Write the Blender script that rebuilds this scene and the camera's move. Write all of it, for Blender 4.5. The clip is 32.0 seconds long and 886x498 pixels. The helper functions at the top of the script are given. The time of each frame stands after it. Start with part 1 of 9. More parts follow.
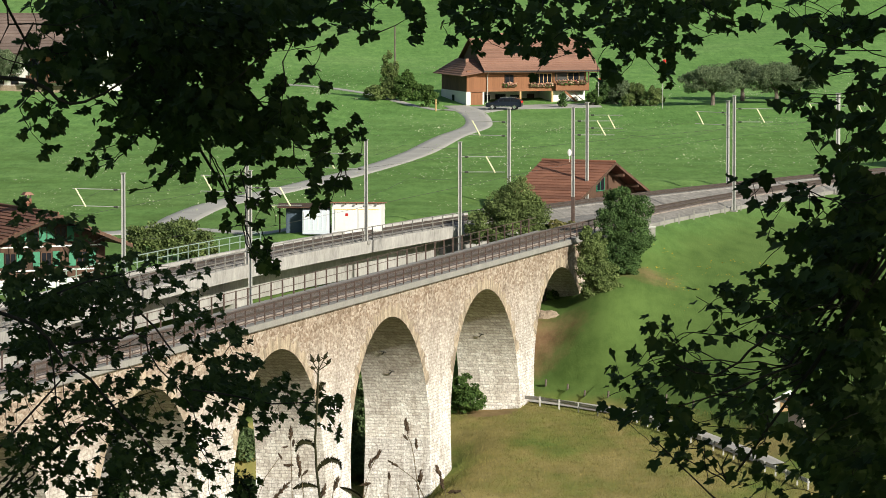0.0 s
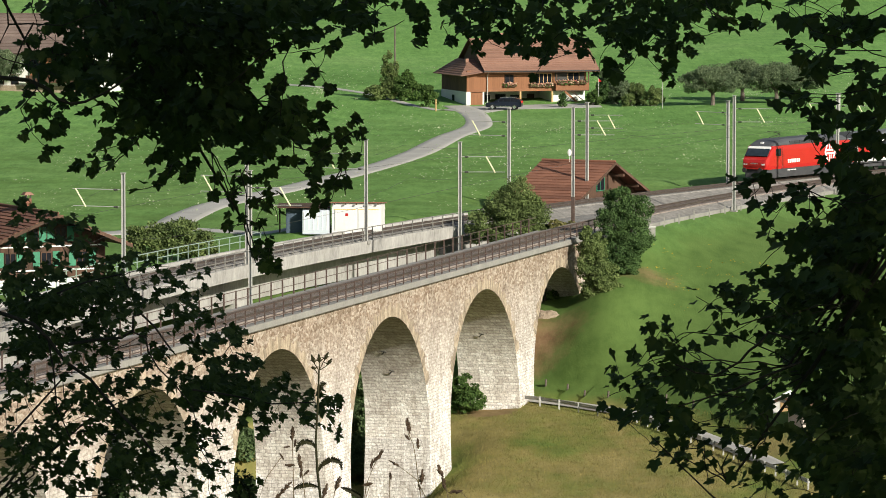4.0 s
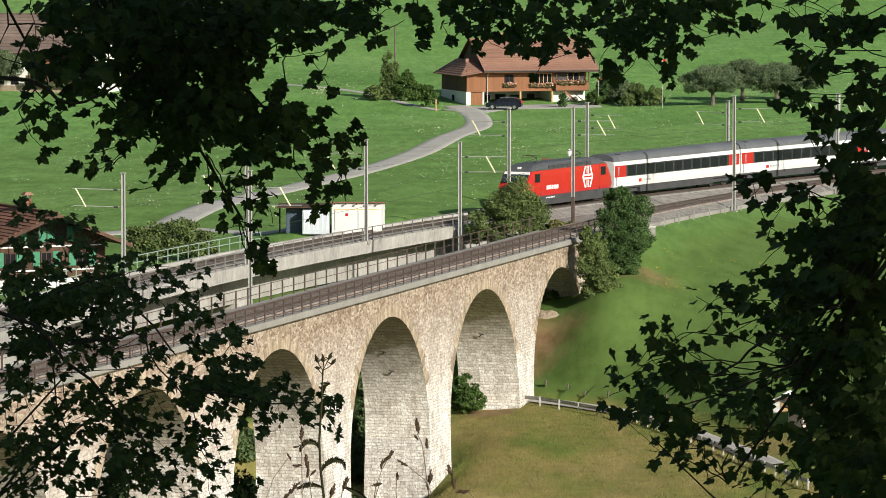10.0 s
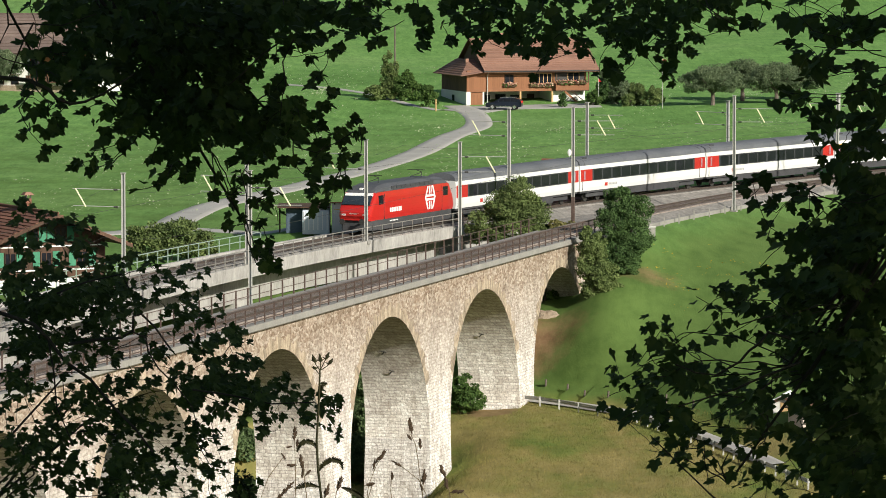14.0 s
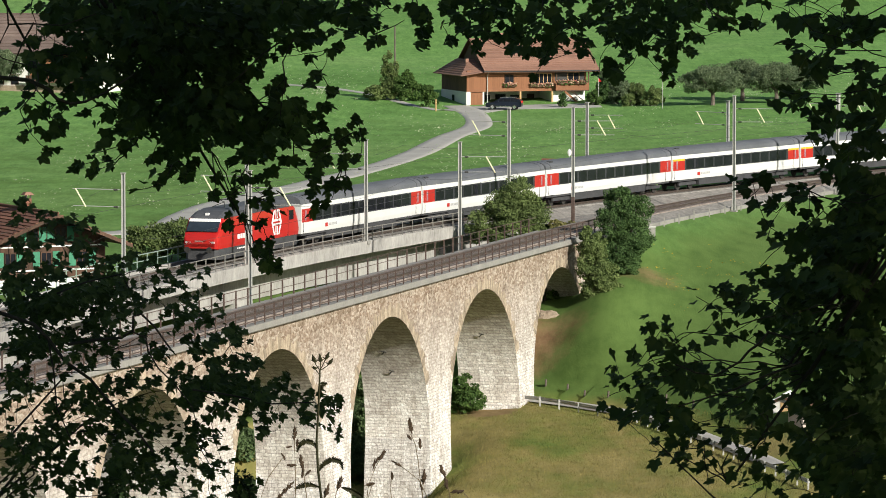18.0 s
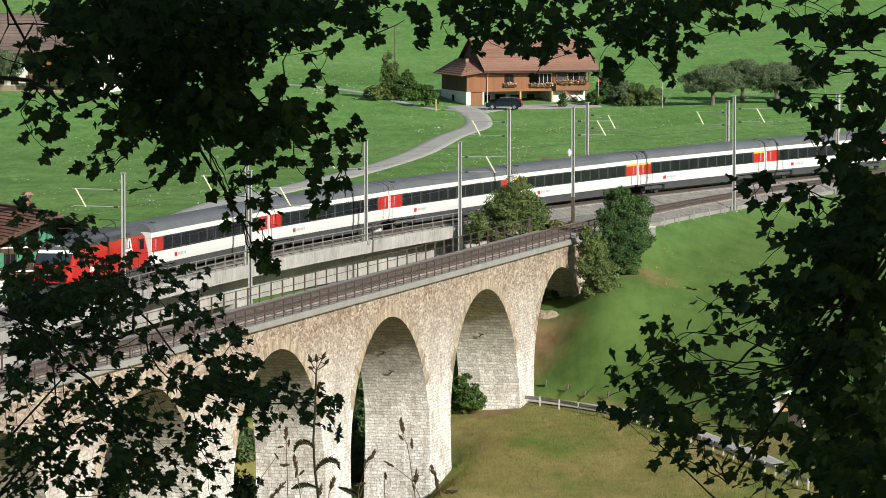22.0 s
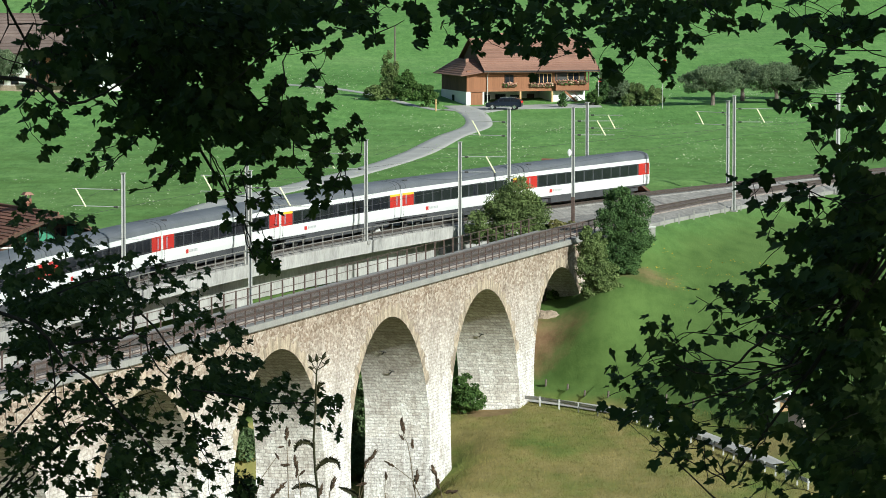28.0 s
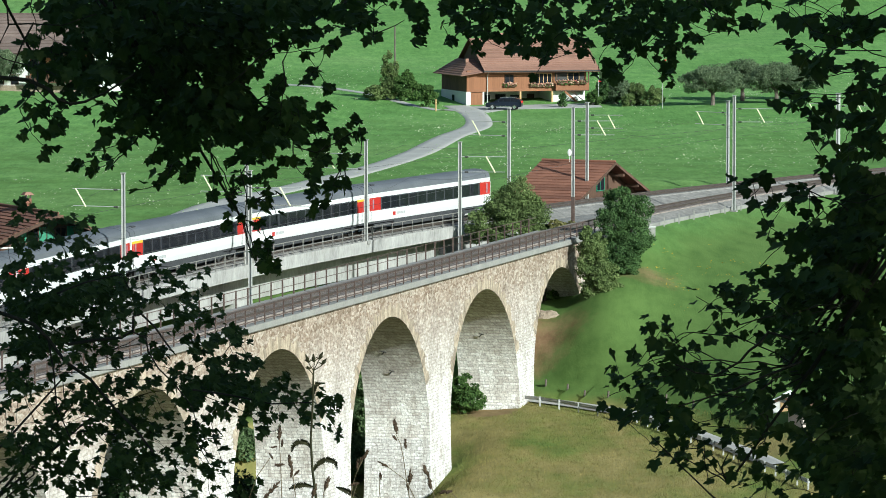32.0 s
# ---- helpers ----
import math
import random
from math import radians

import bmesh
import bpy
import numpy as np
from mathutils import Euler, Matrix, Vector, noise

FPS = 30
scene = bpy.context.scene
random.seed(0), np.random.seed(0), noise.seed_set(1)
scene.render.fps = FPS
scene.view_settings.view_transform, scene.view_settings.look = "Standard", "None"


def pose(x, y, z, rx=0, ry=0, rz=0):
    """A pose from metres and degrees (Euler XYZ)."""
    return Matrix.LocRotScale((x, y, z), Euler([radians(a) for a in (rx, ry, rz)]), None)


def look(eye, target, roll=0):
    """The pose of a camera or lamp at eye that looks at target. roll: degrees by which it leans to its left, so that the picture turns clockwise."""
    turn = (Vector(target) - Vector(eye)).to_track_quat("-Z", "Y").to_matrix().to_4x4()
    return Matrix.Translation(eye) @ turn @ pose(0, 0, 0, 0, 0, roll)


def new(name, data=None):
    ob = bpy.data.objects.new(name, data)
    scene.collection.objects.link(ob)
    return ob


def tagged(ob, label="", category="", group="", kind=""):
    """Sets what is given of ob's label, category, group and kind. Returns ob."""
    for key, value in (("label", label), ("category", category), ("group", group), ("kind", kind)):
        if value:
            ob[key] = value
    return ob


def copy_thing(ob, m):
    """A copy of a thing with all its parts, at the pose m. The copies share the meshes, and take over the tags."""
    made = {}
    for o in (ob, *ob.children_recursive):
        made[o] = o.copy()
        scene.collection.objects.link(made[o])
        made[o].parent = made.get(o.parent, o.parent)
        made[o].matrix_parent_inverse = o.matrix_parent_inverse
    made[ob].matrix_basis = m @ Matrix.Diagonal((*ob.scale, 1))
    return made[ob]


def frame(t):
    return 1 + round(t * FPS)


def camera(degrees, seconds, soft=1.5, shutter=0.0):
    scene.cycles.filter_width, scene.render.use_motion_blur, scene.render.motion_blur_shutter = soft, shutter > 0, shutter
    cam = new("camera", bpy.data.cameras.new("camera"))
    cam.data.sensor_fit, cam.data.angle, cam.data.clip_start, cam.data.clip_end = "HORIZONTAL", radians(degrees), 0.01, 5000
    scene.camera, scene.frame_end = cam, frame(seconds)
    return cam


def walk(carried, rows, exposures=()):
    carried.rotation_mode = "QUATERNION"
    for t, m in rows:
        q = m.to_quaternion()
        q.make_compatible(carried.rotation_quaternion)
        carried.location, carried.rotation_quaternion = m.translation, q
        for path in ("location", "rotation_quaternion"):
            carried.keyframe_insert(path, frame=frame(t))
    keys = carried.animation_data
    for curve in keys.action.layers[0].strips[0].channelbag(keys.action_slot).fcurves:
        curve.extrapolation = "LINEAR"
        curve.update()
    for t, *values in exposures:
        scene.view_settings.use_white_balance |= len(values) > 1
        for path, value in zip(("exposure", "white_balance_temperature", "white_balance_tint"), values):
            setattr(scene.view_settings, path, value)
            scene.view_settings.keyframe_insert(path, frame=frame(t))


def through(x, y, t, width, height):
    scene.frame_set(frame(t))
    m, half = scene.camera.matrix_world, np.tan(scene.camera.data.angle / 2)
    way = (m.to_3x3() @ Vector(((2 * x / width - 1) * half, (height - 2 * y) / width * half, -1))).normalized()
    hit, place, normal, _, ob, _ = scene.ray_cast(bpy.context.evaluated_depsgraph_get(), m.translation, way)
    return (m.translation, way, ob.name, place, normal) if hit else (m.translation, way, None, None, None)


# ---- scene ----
# ---------------------------------------------------------------- camera
RAIL_TO_EYE = 27.2                      # the eye stands on a wooded slope, this far above the rails
cam = camera(10.68, 32.0, soft=0.9)
walk(cam, [(0.0, pose(0, 0, RAIL_TO_EYE, 90 - 4.192, 0, 0)), (32.0, pose(0, 0, RAIL_TO_EYE, 90 - 4.192, 0, 0))],
     exposures=[(0.0, 0.55, 6450, 5), (12.0, 0.48, 6400, 6), (19.0, 0.48, 6250, 6), (24.0, 0.50, 6050, 3), (32.0, 0.66, 5480, -4)])

# ---------------------------------------------------------------- daylight
SUN_WAY = Vector((0.58, -0.68, 0.41)).normalized()      # towards the sun
sky_world = bpy.data.worlds.new("sky")
scene.world = sky_world
sky_world.use_nodes = True
wn = sky_world.node_tree.nodes
sky = wn.new("ShaderNodeTexSky")
sky.sky_type, sky.sun_disc = "NISHITA", False
sky.sun_elevation = math.asin(SUN_WAY.z)
sky.sun_rotation = math.atan2(SUN_WAY.x, SUN_WAY.y)
sky.air_density, sky.dust_density, sky.ozone_density = 1.0, 2.0, 1.0
wn["Background"].inputs["Strength"].default_value = 0.058
sky_world.node_tree.links.new(sky.outputs[0], wn["Background"].inputs["Color"])
sun_lamp = bpy.data.lights.new("sun", "SUN")
sun_lamp.energy, sun_lamp.angle, sun_lamp.color = 4.4, radians(1.2), (1.0, 0.93, 0.82)
sun = new("sun", sun_lamp)
sun.matrix_basis = look(SUN_WAY * 900, (0, 0, 0))
# ---------------------------------------------------------------- materials
def nodes_of(name):
    m = bpy.data.materials.new(name)
    m.use_nodes = True
    nt = m.node_tree
    return m, nt, nt.nodes["Principled BSDF"]


def ramp(nt, fac, stops):
    r = nt.nodes.new("ShaderNodeValToRGB")
    while len(r.color_ramp.elements) < len(stops):
        r.color_ramp.elements.new(0.5)
    for e, (pos, col) in zip(r.color_ramp.elements, stops):
        e.position, e.color = pos, (*col, 1)
    nt.links.new(fac, r.inputs[0])
    return r.outputs[0]


def noise_tex(nt, vec, scale, detail=4.0, rough=0.6):
    n = nt.nodes.new("ShaderNodeTexNoise")
    n.inputs["Scale"].default_value, n.inputs["Detail"].default_value, n.inputs["Roughness"].default_value = scale, detail, rough
    nt.links.new(vec, n.inputs["Vector"])
    return n.outputs["Fac"]


def blend(nt, a, b, fac, kind="MIX"):
    """Mix two colours; each may be a socket or a tuple, and so may the factor be a number."""
    mx = nt.nodes.new("ShaderNodeMix")
    mx.data_type, mx.blend_type = "RGBA", kind
    for key, v in (("A", a), ("B", b)):
        sock = [s for s in mx.inputs if s.name == key and s.type == "RGBA"][0]
        if isinstance(v, tuple):
            sock.default_value = (*v, 1)
        else:
            nt.links.new(v, sock)
    if isinstance(fac, (int, float)):
        mx.inputs[0].default_value = fac
    else:
        nt.links.new(fac, mx.inputs[0])
    return [s for s in mx.outputs if s.type == "RGBA"][0]


def position(nt, stretch=(1, 1, 1), world=False):
    if world:
        out = nt.nodes.new("ShaderNodeNewGeometry").outputs["Position"]
    else:
        out = nt.nodes.new("ShaderNodeTexCoord").outputs["Object"]
    mp = nt.nodes.new("ShaderNodeMapping")
    mp.inputs["Scale"].default_value = stretch
    nt.links.new(out, mp.inputs["Vector"])
    return mp.outputs[0]


def bump(nt, bsdf, height, strength, distance):
    b = nt.nodes.new("ShaderNodeBump")
    b.inputs["Strength"].default_value, b.inputs["Distance"].default_value = strength, distance
    nt.links.new(height, b.inputs["Height"])
    nt.links.new(b.outputs[0], bsdf.inputs["Normal"])


def surface(name, dark, light, rough=0.8, metal=0.0, coarse=0.6, fine=9.0, relief=0.02, stretch=(1, 1, 1), world=False, vary=0.0, coat=0.0, spec=0.3):
    """Two-scale mottled surface: coarse blotches and fine grain, with relief."""
    m, nt, b = nodes_of(name)
    v = position(nt, stretch, world)
    n1, n2 = noise_tex(nt, v, coarse, 5), noise_tex(nt, v, fine, 6, 0.7)
    c = blend(nt, ramp(nt, n1, [(0.3, dark), (0.7, light)]), ramp(nt, n2, [(0.3, dark), (0.7, light)]), 0.5)
    if vary:
        info = nt.nodes.new("ShaderNodeObjectInfo")
        c = blend(nt, c, ramp(nt, info.outputs["Random"], [(0.0, (1 - vary,) * 3), (1.0, (1 + vary,) * 3)]), 1.0, "MULTIPLY")
    nt.links.new(c, b.inputs["Base Color"])
    b.inputs["Roughness"].default_value, b.inputs["Metallic"].default_value = rough, metal
    b.inputs["Specular IOR Level"].default_value = spec
    b.inputs["Coat Weight"].default_value = coat
    if relief:
        bump(nt, b, n2, 0.6, relief)
    return m


def masonry(name, upper, lower, z_mid, z_soft, mortar, cell=(0.34, 0.17), course=(0.50, 0.235), coursed=False):
    """Coursed rubble: weathered brown stones above, pale repointed stone below."""
    m, nt, b = nodes_of(name)
    v = position(nt)
    sep = nt.nodes.new("ShaderNodeSeparateXYZ")
    nt.links.new(v, sep.inputs[0])
    add = nt.nodes.new("ShaderNodeMath")
    nt.links.new(sep.outputs[0], add.inputs[0]), nt.links.new(sep.outputs[1], add.inputs[1])
    com = nt.nodes.new("ShaderNodeCombineXYZ")
    nt.links.new(add.outputs[0], com.inputs[0]), nt.links.new(sep.outputs[2], com.inputs[1])
    mp = nt.nodes.new("ShaderNodeMapping")
    mp.inputs["Scale"].default_value = (1 / cell[0], 1 / cell[1], 1)
    nt.links.new(com.outputs[0], mp.inputs["Vector"])
    cells, edges = nt.nodes.new("ShaderNodeTexVoronoi"), nt.nodes.new("ShaderNodeTexVoronoi")
    edges.feature = "DISTANCE_TO_EDGE"
    for vo in (cells, edges):
        vo.voronoi_dimensions = "2D"
        vo.inputs["Scale"].default_value, vo.inputs["Randomness"].default_value = 1.0, 1.0
        nt.links.new(mp.outputs[0], vo.inputs["Vector"])
    one = nt.nodes.new("ShaderNodeSeparateColor")
    nt.links.new(cells.outputs["Color"], one.inputs[0])
    big, grain, streak = noise_tex(nt, v, 0.35, 5), noise_tex(nt, v, 4.0, 6, 0.75), noise_tex(nt, position(nt, (1, 1, 0.16)), 1.6, 6, 0.75)
    zr = nt.nodes.new("ShaderNodeMath")
    zr.operation = "MULTIPLY_ADD"
    zr.inputs[1].default_value = 7.0
    nt.links.new(streak, zr.inputs[0]), nt.links.new(sep.outputs[2], zr.inputs[2])
    mr = nt.nodes.new("ShaderNodeMapRange")
    mr.inputs["From Min"].default_value, mr.inputs["From Max"].default_value = z_mid + 3.5 - z_soft, z_mid + 3.5 + z_soft
    nt.links.new(zr.outputs[0], mr.inputs["Value"])
    up = ramp(nt, one.outputs[0], [(0.05, upper[0]), (0.5, upper[1]), (0.95, upper[2])])
    br = nt.nodes.new("ShaderNodeTexBrick")
    br.offset, br.squash_frequency, br.squash = 0.45, 3, 0.8
    for key, val in (("Scale", 1.0), ("Mortar Size", 0.017), ("Mortar Smooth", 0.5), ("Bias", 0.0), ("Brick Width", course[0]), ("Row Height", course[1])):
        br.inputs[key].default_value = val
    br.inputs["Color1"].default_value, br.inputs["Color2"].default_value, br.inputs["Mortar"].default_value = (*lower[0], 1), (*lower[2], 1), (*(v * 0.60 for v in lower[0]), 1)
    warp = nt.nodes.new("ShaderNodeVectorMath")
    warp.operation = "MULTIPLY_ADD"
    warp.inputs[1].default_value = (0.34, 0.13, 0)
    wob = nt.nodes.new("ShaderNodeTexNoise")
    wob.inputs["Scale"].default_value = 1.3
    nt.links.new(v, wob.inputs["Vector"]), nt.links.new(wob.outputs["Color"], warp.inputs[0]), nt.links.new(com.outputs[0], warp.inputs[2])
    nt.links.new(warp.outputs[0], br.inputs["Vector"])
    lo = br.outputs["Color"]
    if coursed:
        up = blend(nt, lo, tuple(a / b for a, b in zip(upper[1], lower[1])), 1.0, "MULTIPLY")
    joint = nt.nodes.new("ShaderNodeMapRange")
    joint.inputs["From Min"].default_value, joint.inputs["From Max"].default_value = 0.10, 0.02
    joint.inputs["To Max"].default_value = 0.25
    nt.links.new(edges.outputs["Distance"], joint.inputs["Value"])
    c = blend(nt, lo, blend(nt, up, mortar, 0.0 if coursed else joint.outputs[0]), mr.outputs[0])
    fleck = noise_tex(nt, position(nt, (0.55, 1, 1)), 6.5, 4, 0.65)
    c = blend(nt, c, ramp(nt, fleck, [(0.3, (0.60, 0.56, 0.51)), (0.5, (1.0, 1.0, 1.0)), (0.7, (1.36, 1.36, 1.36))]), 0.45 if coursed else 0.85, "MULTIPLY")
    c = blend(nt, c, ramp(nt, grain, [(0.28, (0.66, 0.64, 0.61)), (0.6, (1.1, 1.1, 1.1))]), 0.85, "MULTIPLY")
    c = blend(nt, c, ramp(nt, streak, [(0.3, (0.62, 0.57, 0.52)), (0.56, (1.06, 1.06, 1.06))]), 0.9, "MULTIPLY")
    c = blend(nt, c, ramp(nt, big, [(0.3, (0.82, 0.80, 0.78)), (0.6, (1.06, 1.05, 1.04))]), 1.0, "MULTIPLY")
    nt.links.new(c, b.inputs["Base Color"])
    b.inputs["Roughness"].default_value, b.inputs["Specular IOR Level"].default_value = 0.92, 0.15
    h = blend(nt, edges.outputs["Distance"], grain, 0.55)
    bump(nt, b, h, 0.8, 0.07)
    return m


def grass_material():
    m, nt, b = nodes_of("meadow_grass")
    v = position(nt, world=True)
    lean = position(nt, (1, 0.14, 1), world=True)
    n1, n2, n3 = noise_tex(nt, v, 0.03, 4), noise_tex(nt, position(nt, (1, 0.4, 1), world=True), 0.5, 6, 0.7), noise_tex(nt, lean, 5.0, 5, 0.75)
    green = ramp(nt, n1, [(0.3, (0.120, 0.240, 0.064)), (0.5, (0.149, 0.286, 0.083)), (0.72, (0.184, 0.310, 0.106))])
    c = blend(nt, green, ramp(nt, n2, [(0.3, (0.76, 0.78, 0.74)), (0.68, (1.18, 1.15, 1.1))]), 1.0, "MULTIPLY")
    c = blend(nt, c, ramp(nt, n3, [(0.3, (0.82, 0.84, 0.8)), (0.7, (1.14, 1.12, 1.1))]), 1.0, "MULTIPLY")
    n4 = noise_tex(nt, lean, 1.6, 6, 0.8)
    c = blend(nt, c, ramp(nt, n4, [(0.32, (0.68, 0.72, 0.62)), (0.5, (1.0, 1.0, 1.0)), (0.7, (1.28, 1.22, 1.2))]), 0.9, "MULTIPLY")
    # dry, ripe grass on the floor of the valley
    sep = nt.nodes.new("ShaderNodeSeparateXYZ")
    nt.links.new(v, sep.inputs[0])
    mr = nt.nodes.new("ShaderNodeMapRange")
    mr.inputs["From Min"].default_value, mr.inputs["From Max"].default_value = 0.8, -2.4
    zz = nt.nodes.new("ShaderNodeMath")
    zz.operation = "MULTIPLY_ADD"
    zz.inputs[1].default_value = 4.0
    sh = nt.nodes.new("ShaderNodeMath")
    sh.operation = "ADD"
    sh.inputs[1].default_value = -2.0
    nt.links.new(noise_tex(nt, v, 0.12, 5), zz.inputs[0]), nt.links.new(sep.outputs[2], zz.inputs[2])
    nt.links.new(zz.outputs[0], sh.inputs[0]), nt.links.new(sh.outputs[0], mr.inputs["Value"])
    olive = ramp(nt, n2, [(0.3, (0.070, 0.120, 0.028)), (0.6, (0.108, 0.170, 0.044))])
    ripe = blend(nt, valley_patches(nt), ramp(nt, n2, [(0.3, (0.72, 0.74, 0.72)), (0.65, (1.12, 1.1, 1.1))]), 1.0, "MULTIPLY")
    rr = nt.nodes.new("ShaderNodeMapRange")
    rr.inputs["From Min"].default_value, rr.inputs["From Max"].default_value = -11.7, -12.4
    nt.links.new(sep.outputs[2], rr.inputs["Value"])
    c = blend(nt, blend(nt, c, olive, mr.outputs[0]), ripe, rr.outputs[0])
    # bare brown earth on the bank beside the end arch
    far = nt.nodes.new("ShaderNodeVectorMath")
    far.operation = "DISTANCE"
    far.inputs[1].default_value = (7.3, 384.0, -8.8)
    nt.links.new(v, far.inputs[0])
    off = nt.nodes.new("ShaderNodeMath")
    off.operation = "MULTIPLY_ADD"
    off.inputs[1].default_value = 7.0
    nt.links.new(noise_tex(nt, v, 0.35, 6, 0.7), off.inputs[0]), nt.links.new(far.outputs["Value"], off.inputs[2])
    soil = ramp(nt, n2, [(0.3, (0.105, 0.062, 0.030)), (0.65, (0.26, 0.165, 0.090))])
    em = nt.nodes.new("ShaderNodeMapRange")
    em.inputs["From Min"].default_value, em.inputs["From Max"].default_value = 8.8, 5.2
    nt.links.new(off.outputs[0], em.inputs["Value"])
    far2 = nt.nodes.new("ShaderNodeVectorMath")
    far2.operation = "DISTANCE"
    far2.inputs[1].default_value = (16.8, 391.5, -4.6)
    off2 = nt.nodes.new("ShaderNodeMath")
    off2.operation = "MULTIPLY_ADD"
    off2.inputs[1].default_value = 6.0
    nt.links.new(v, far2.inputs[0]), nt.links.new(noise_tex(nt, v, 0.5, 6, 0.7), off2.inputs[0]), nt.links.new(far2.outputs["Value"], off2.inputs[2])
    em2 = nt.nodes.new("ShaderNodeMapRange")
    em2.inputs["From Min"].default_value, em2.inputs["From Max"].default_value, em2.inputs["To Max"].default_value = 6.4, 3.6, 0.7
    nt.links.new(off2.outputs[0], em2.inputs["Value"])
    c = blend(nt, c, soil, em.outputs[0])
    c = blend(nt, c, soil, em2.outputs[0])
    far3 = nt.nodes.new("ShaderNodeVectorMath")
    far3.operation = "DISTANCE"
    far3.inputs[1].default_value = (3.9, 371.2, -13.0)
    off3 = nt.nodes.new("ShaderNodeMath")
    off3.operation = "MULTIPLY_ADD"
    off3.inputs[1].default_value = 3.0
    nt.links.new(v, far3.inputs[0]), nt.links.new(noise_tex(nt, v, 0.9, 6, 0.7), off3.inputs[0]), nt.links.new(far3.outputs["Value"], off3.inputs[2])
    em3 = nt.nodes.new("ShaderNodeMapRange")
    em3.inputs["From Min"].default_value, em3.inputs["From Max"].default_value, em3.inputs["To Max"].default_value = 4.6, 2.8, 0.8
    nt.links.new(off3.outputs[0], em3.inputs["Value"])
    c = blend(nt, c, soil, em3.outputs[0])
    nt.links.new(c, b.inputs["Base Color"])
    b.inputs["Roughness"].default_value, b.inputs["Specular IOR Level"].default_value = 0.95, 0.1
    bump(nt, b, n3, 0.7, 0.05)
    return m


def valley_patches(nt):
    """Fresh green, olive and ripe straw-coloured patches of the unmown valley floor."""
    n = noise_tex(nt, position(nt, (1, 0.45, 1), world=True), 0.17, 5, 0.62)
    return ramp(nt, n, [(0.30, (0.128, 0.188, 0.042)), (0.43, (0.190, 0.200, 0.058)), (0.56, (0.255, 0.220, 0.082)), (0.72, (0.350, 0.292, 0.128))])


def leafage(name, dark, light, scale=0.8, through=0.25, patches=False):
    """Foliage: varies leaf by leaf and in patches, lets some light through."""
    m, nt, b = nodes_of(name)
    g = nt.nodes.new("ShaderNodeNewGeometry")
    c = ramp(nt, g.outputs["Random Per Island"], [(0.0, dark), (1.0, light)])
    n = noise_tex(nt, position(nt), scale, 4)
    c = blend(nt, c, ramp(nt, n, [(0.3, (0.6, 0.62, 0.6)), (0.7, (1.25, 1.2, 1.15))]), 1.0, "MULTIPLY")
    if patches:
        c = blend(nt, c, valley_patches(nt), 1.0, "MULTIPLY")
    nt.links.new(c, b.inputs["Base Color"])
    b.inputs["Roughness"].default_value, b.inputs["Specular IOR Level"].default_value = 0.65, 0.14
    tr = nt.nodes.new("ShaderNodeBsdfTranslucent")
    nt.links.new(c, tr.inputs["Color"])
    mx = nt.nodes.new("ShaderNodeMixShader")
    mx.inputs[0].default_value = through
    nt.links.new(b.outputs[0], mx.inputs[1]), nt.links.new(tr.outputs[0], mx.inputs[2])
    nt.links.new(mx.outputs[0], nt.nodes["Material Output"].inputs["Surface"])
    return m


def glassy(name, tint, rough=0.08):
    m, nt, b = nodes_of(name)
    n = noise_tex(nt, position(nt), 0.7, 3)
    nt.links.new(ramp(nt, n, [(0.35, tint), (0.7, tuple(v * 1.8 for v in tint))]), b.inputs["Base Color"])
    b.inputs["Roughness"].default_value, b.inputs["Specular IOR Level"].default_value = rough, 0.16
    return m


GRASS = grass_material()
STONE = masonry("viaduct_stone", [(0.235, 0.174, 0.133), (0.335, 0.270, 0.220), (0.46, 0.402, 0.347)],
                [(0.60, 0.57, 0.55), (0.71, 0.685, 0.668), (0.83, 0.81, 0.80)], -6.0, 4.0, (0.46, 0.39, 0.31))
RING = surface("ring_stone", (0.20, 0.145, 0.10), (0.50, 0.42, 0.325), 0.92, coarse=2.2, fine=7, relief=0.05, world=True, vary=0.28)
# greyer stone; upper tones darkened further to paint shade at the crown
SOFFIT = masonry("soffit_stone", [(0.36, 0.33, 0.29), (0.43, 0.40, 0.36), (0.60, 0.57, 0.52)], [(0.66, 0.61, 0.57), (0.78, 0.755, 0.715), (0.90, 0.88, 0.85)], -5.6, 3.4, (0.30, 0.28, 0.25), coursed=True)
COPING = surface("coping_concrete", (0.19, 0.18, 0.167), (0.34, 0.325, 0.302), 0.9, coarse=0.4, fine=6, relief=0.01)
CONCRETE = surface("deck_concrete", (0.20, 0.19, 0.175), (0.52, 0.50, 0.475), 0.9, coarse=0.35, fine=3.2, relief=0.008, stretch=(1, 1, 0.45))
BALLAST = surface("track_ballast", (0.085, 0.066, 0.057), (0.40, 0.335, 0.295), 0.95, coarse=1.6, fine=5.5, relief=0.08, world=True)
GREYBALLAST = surface("grey_ballast", (0.08, 0.074, 0.067), (0.37, 0.345, 0.318), 0.95, coarse=1.2, fine=5, relief=0.08, world=True)
SLEEPER = surface("sleeper_wood", (0.05, 0.04, 0.033), (0.13, 0.10, 0.08), 0.9, coarse=1.0, fine=12)
RUST = surface("rusty_steel", (0.070, 0.048, 0.041), (0.16, 0.112, 0.096), 0.7, metal=0.3, coarse=1.5, fine=14, relief=0.004)
RAILSTEEL = surface("rail_steel", (0.10, 0.075, 0.062), (0.22, 0.18, 0.16), 0.45, metal=0.6, coarse=1.0, fine=12, relief=0.003)
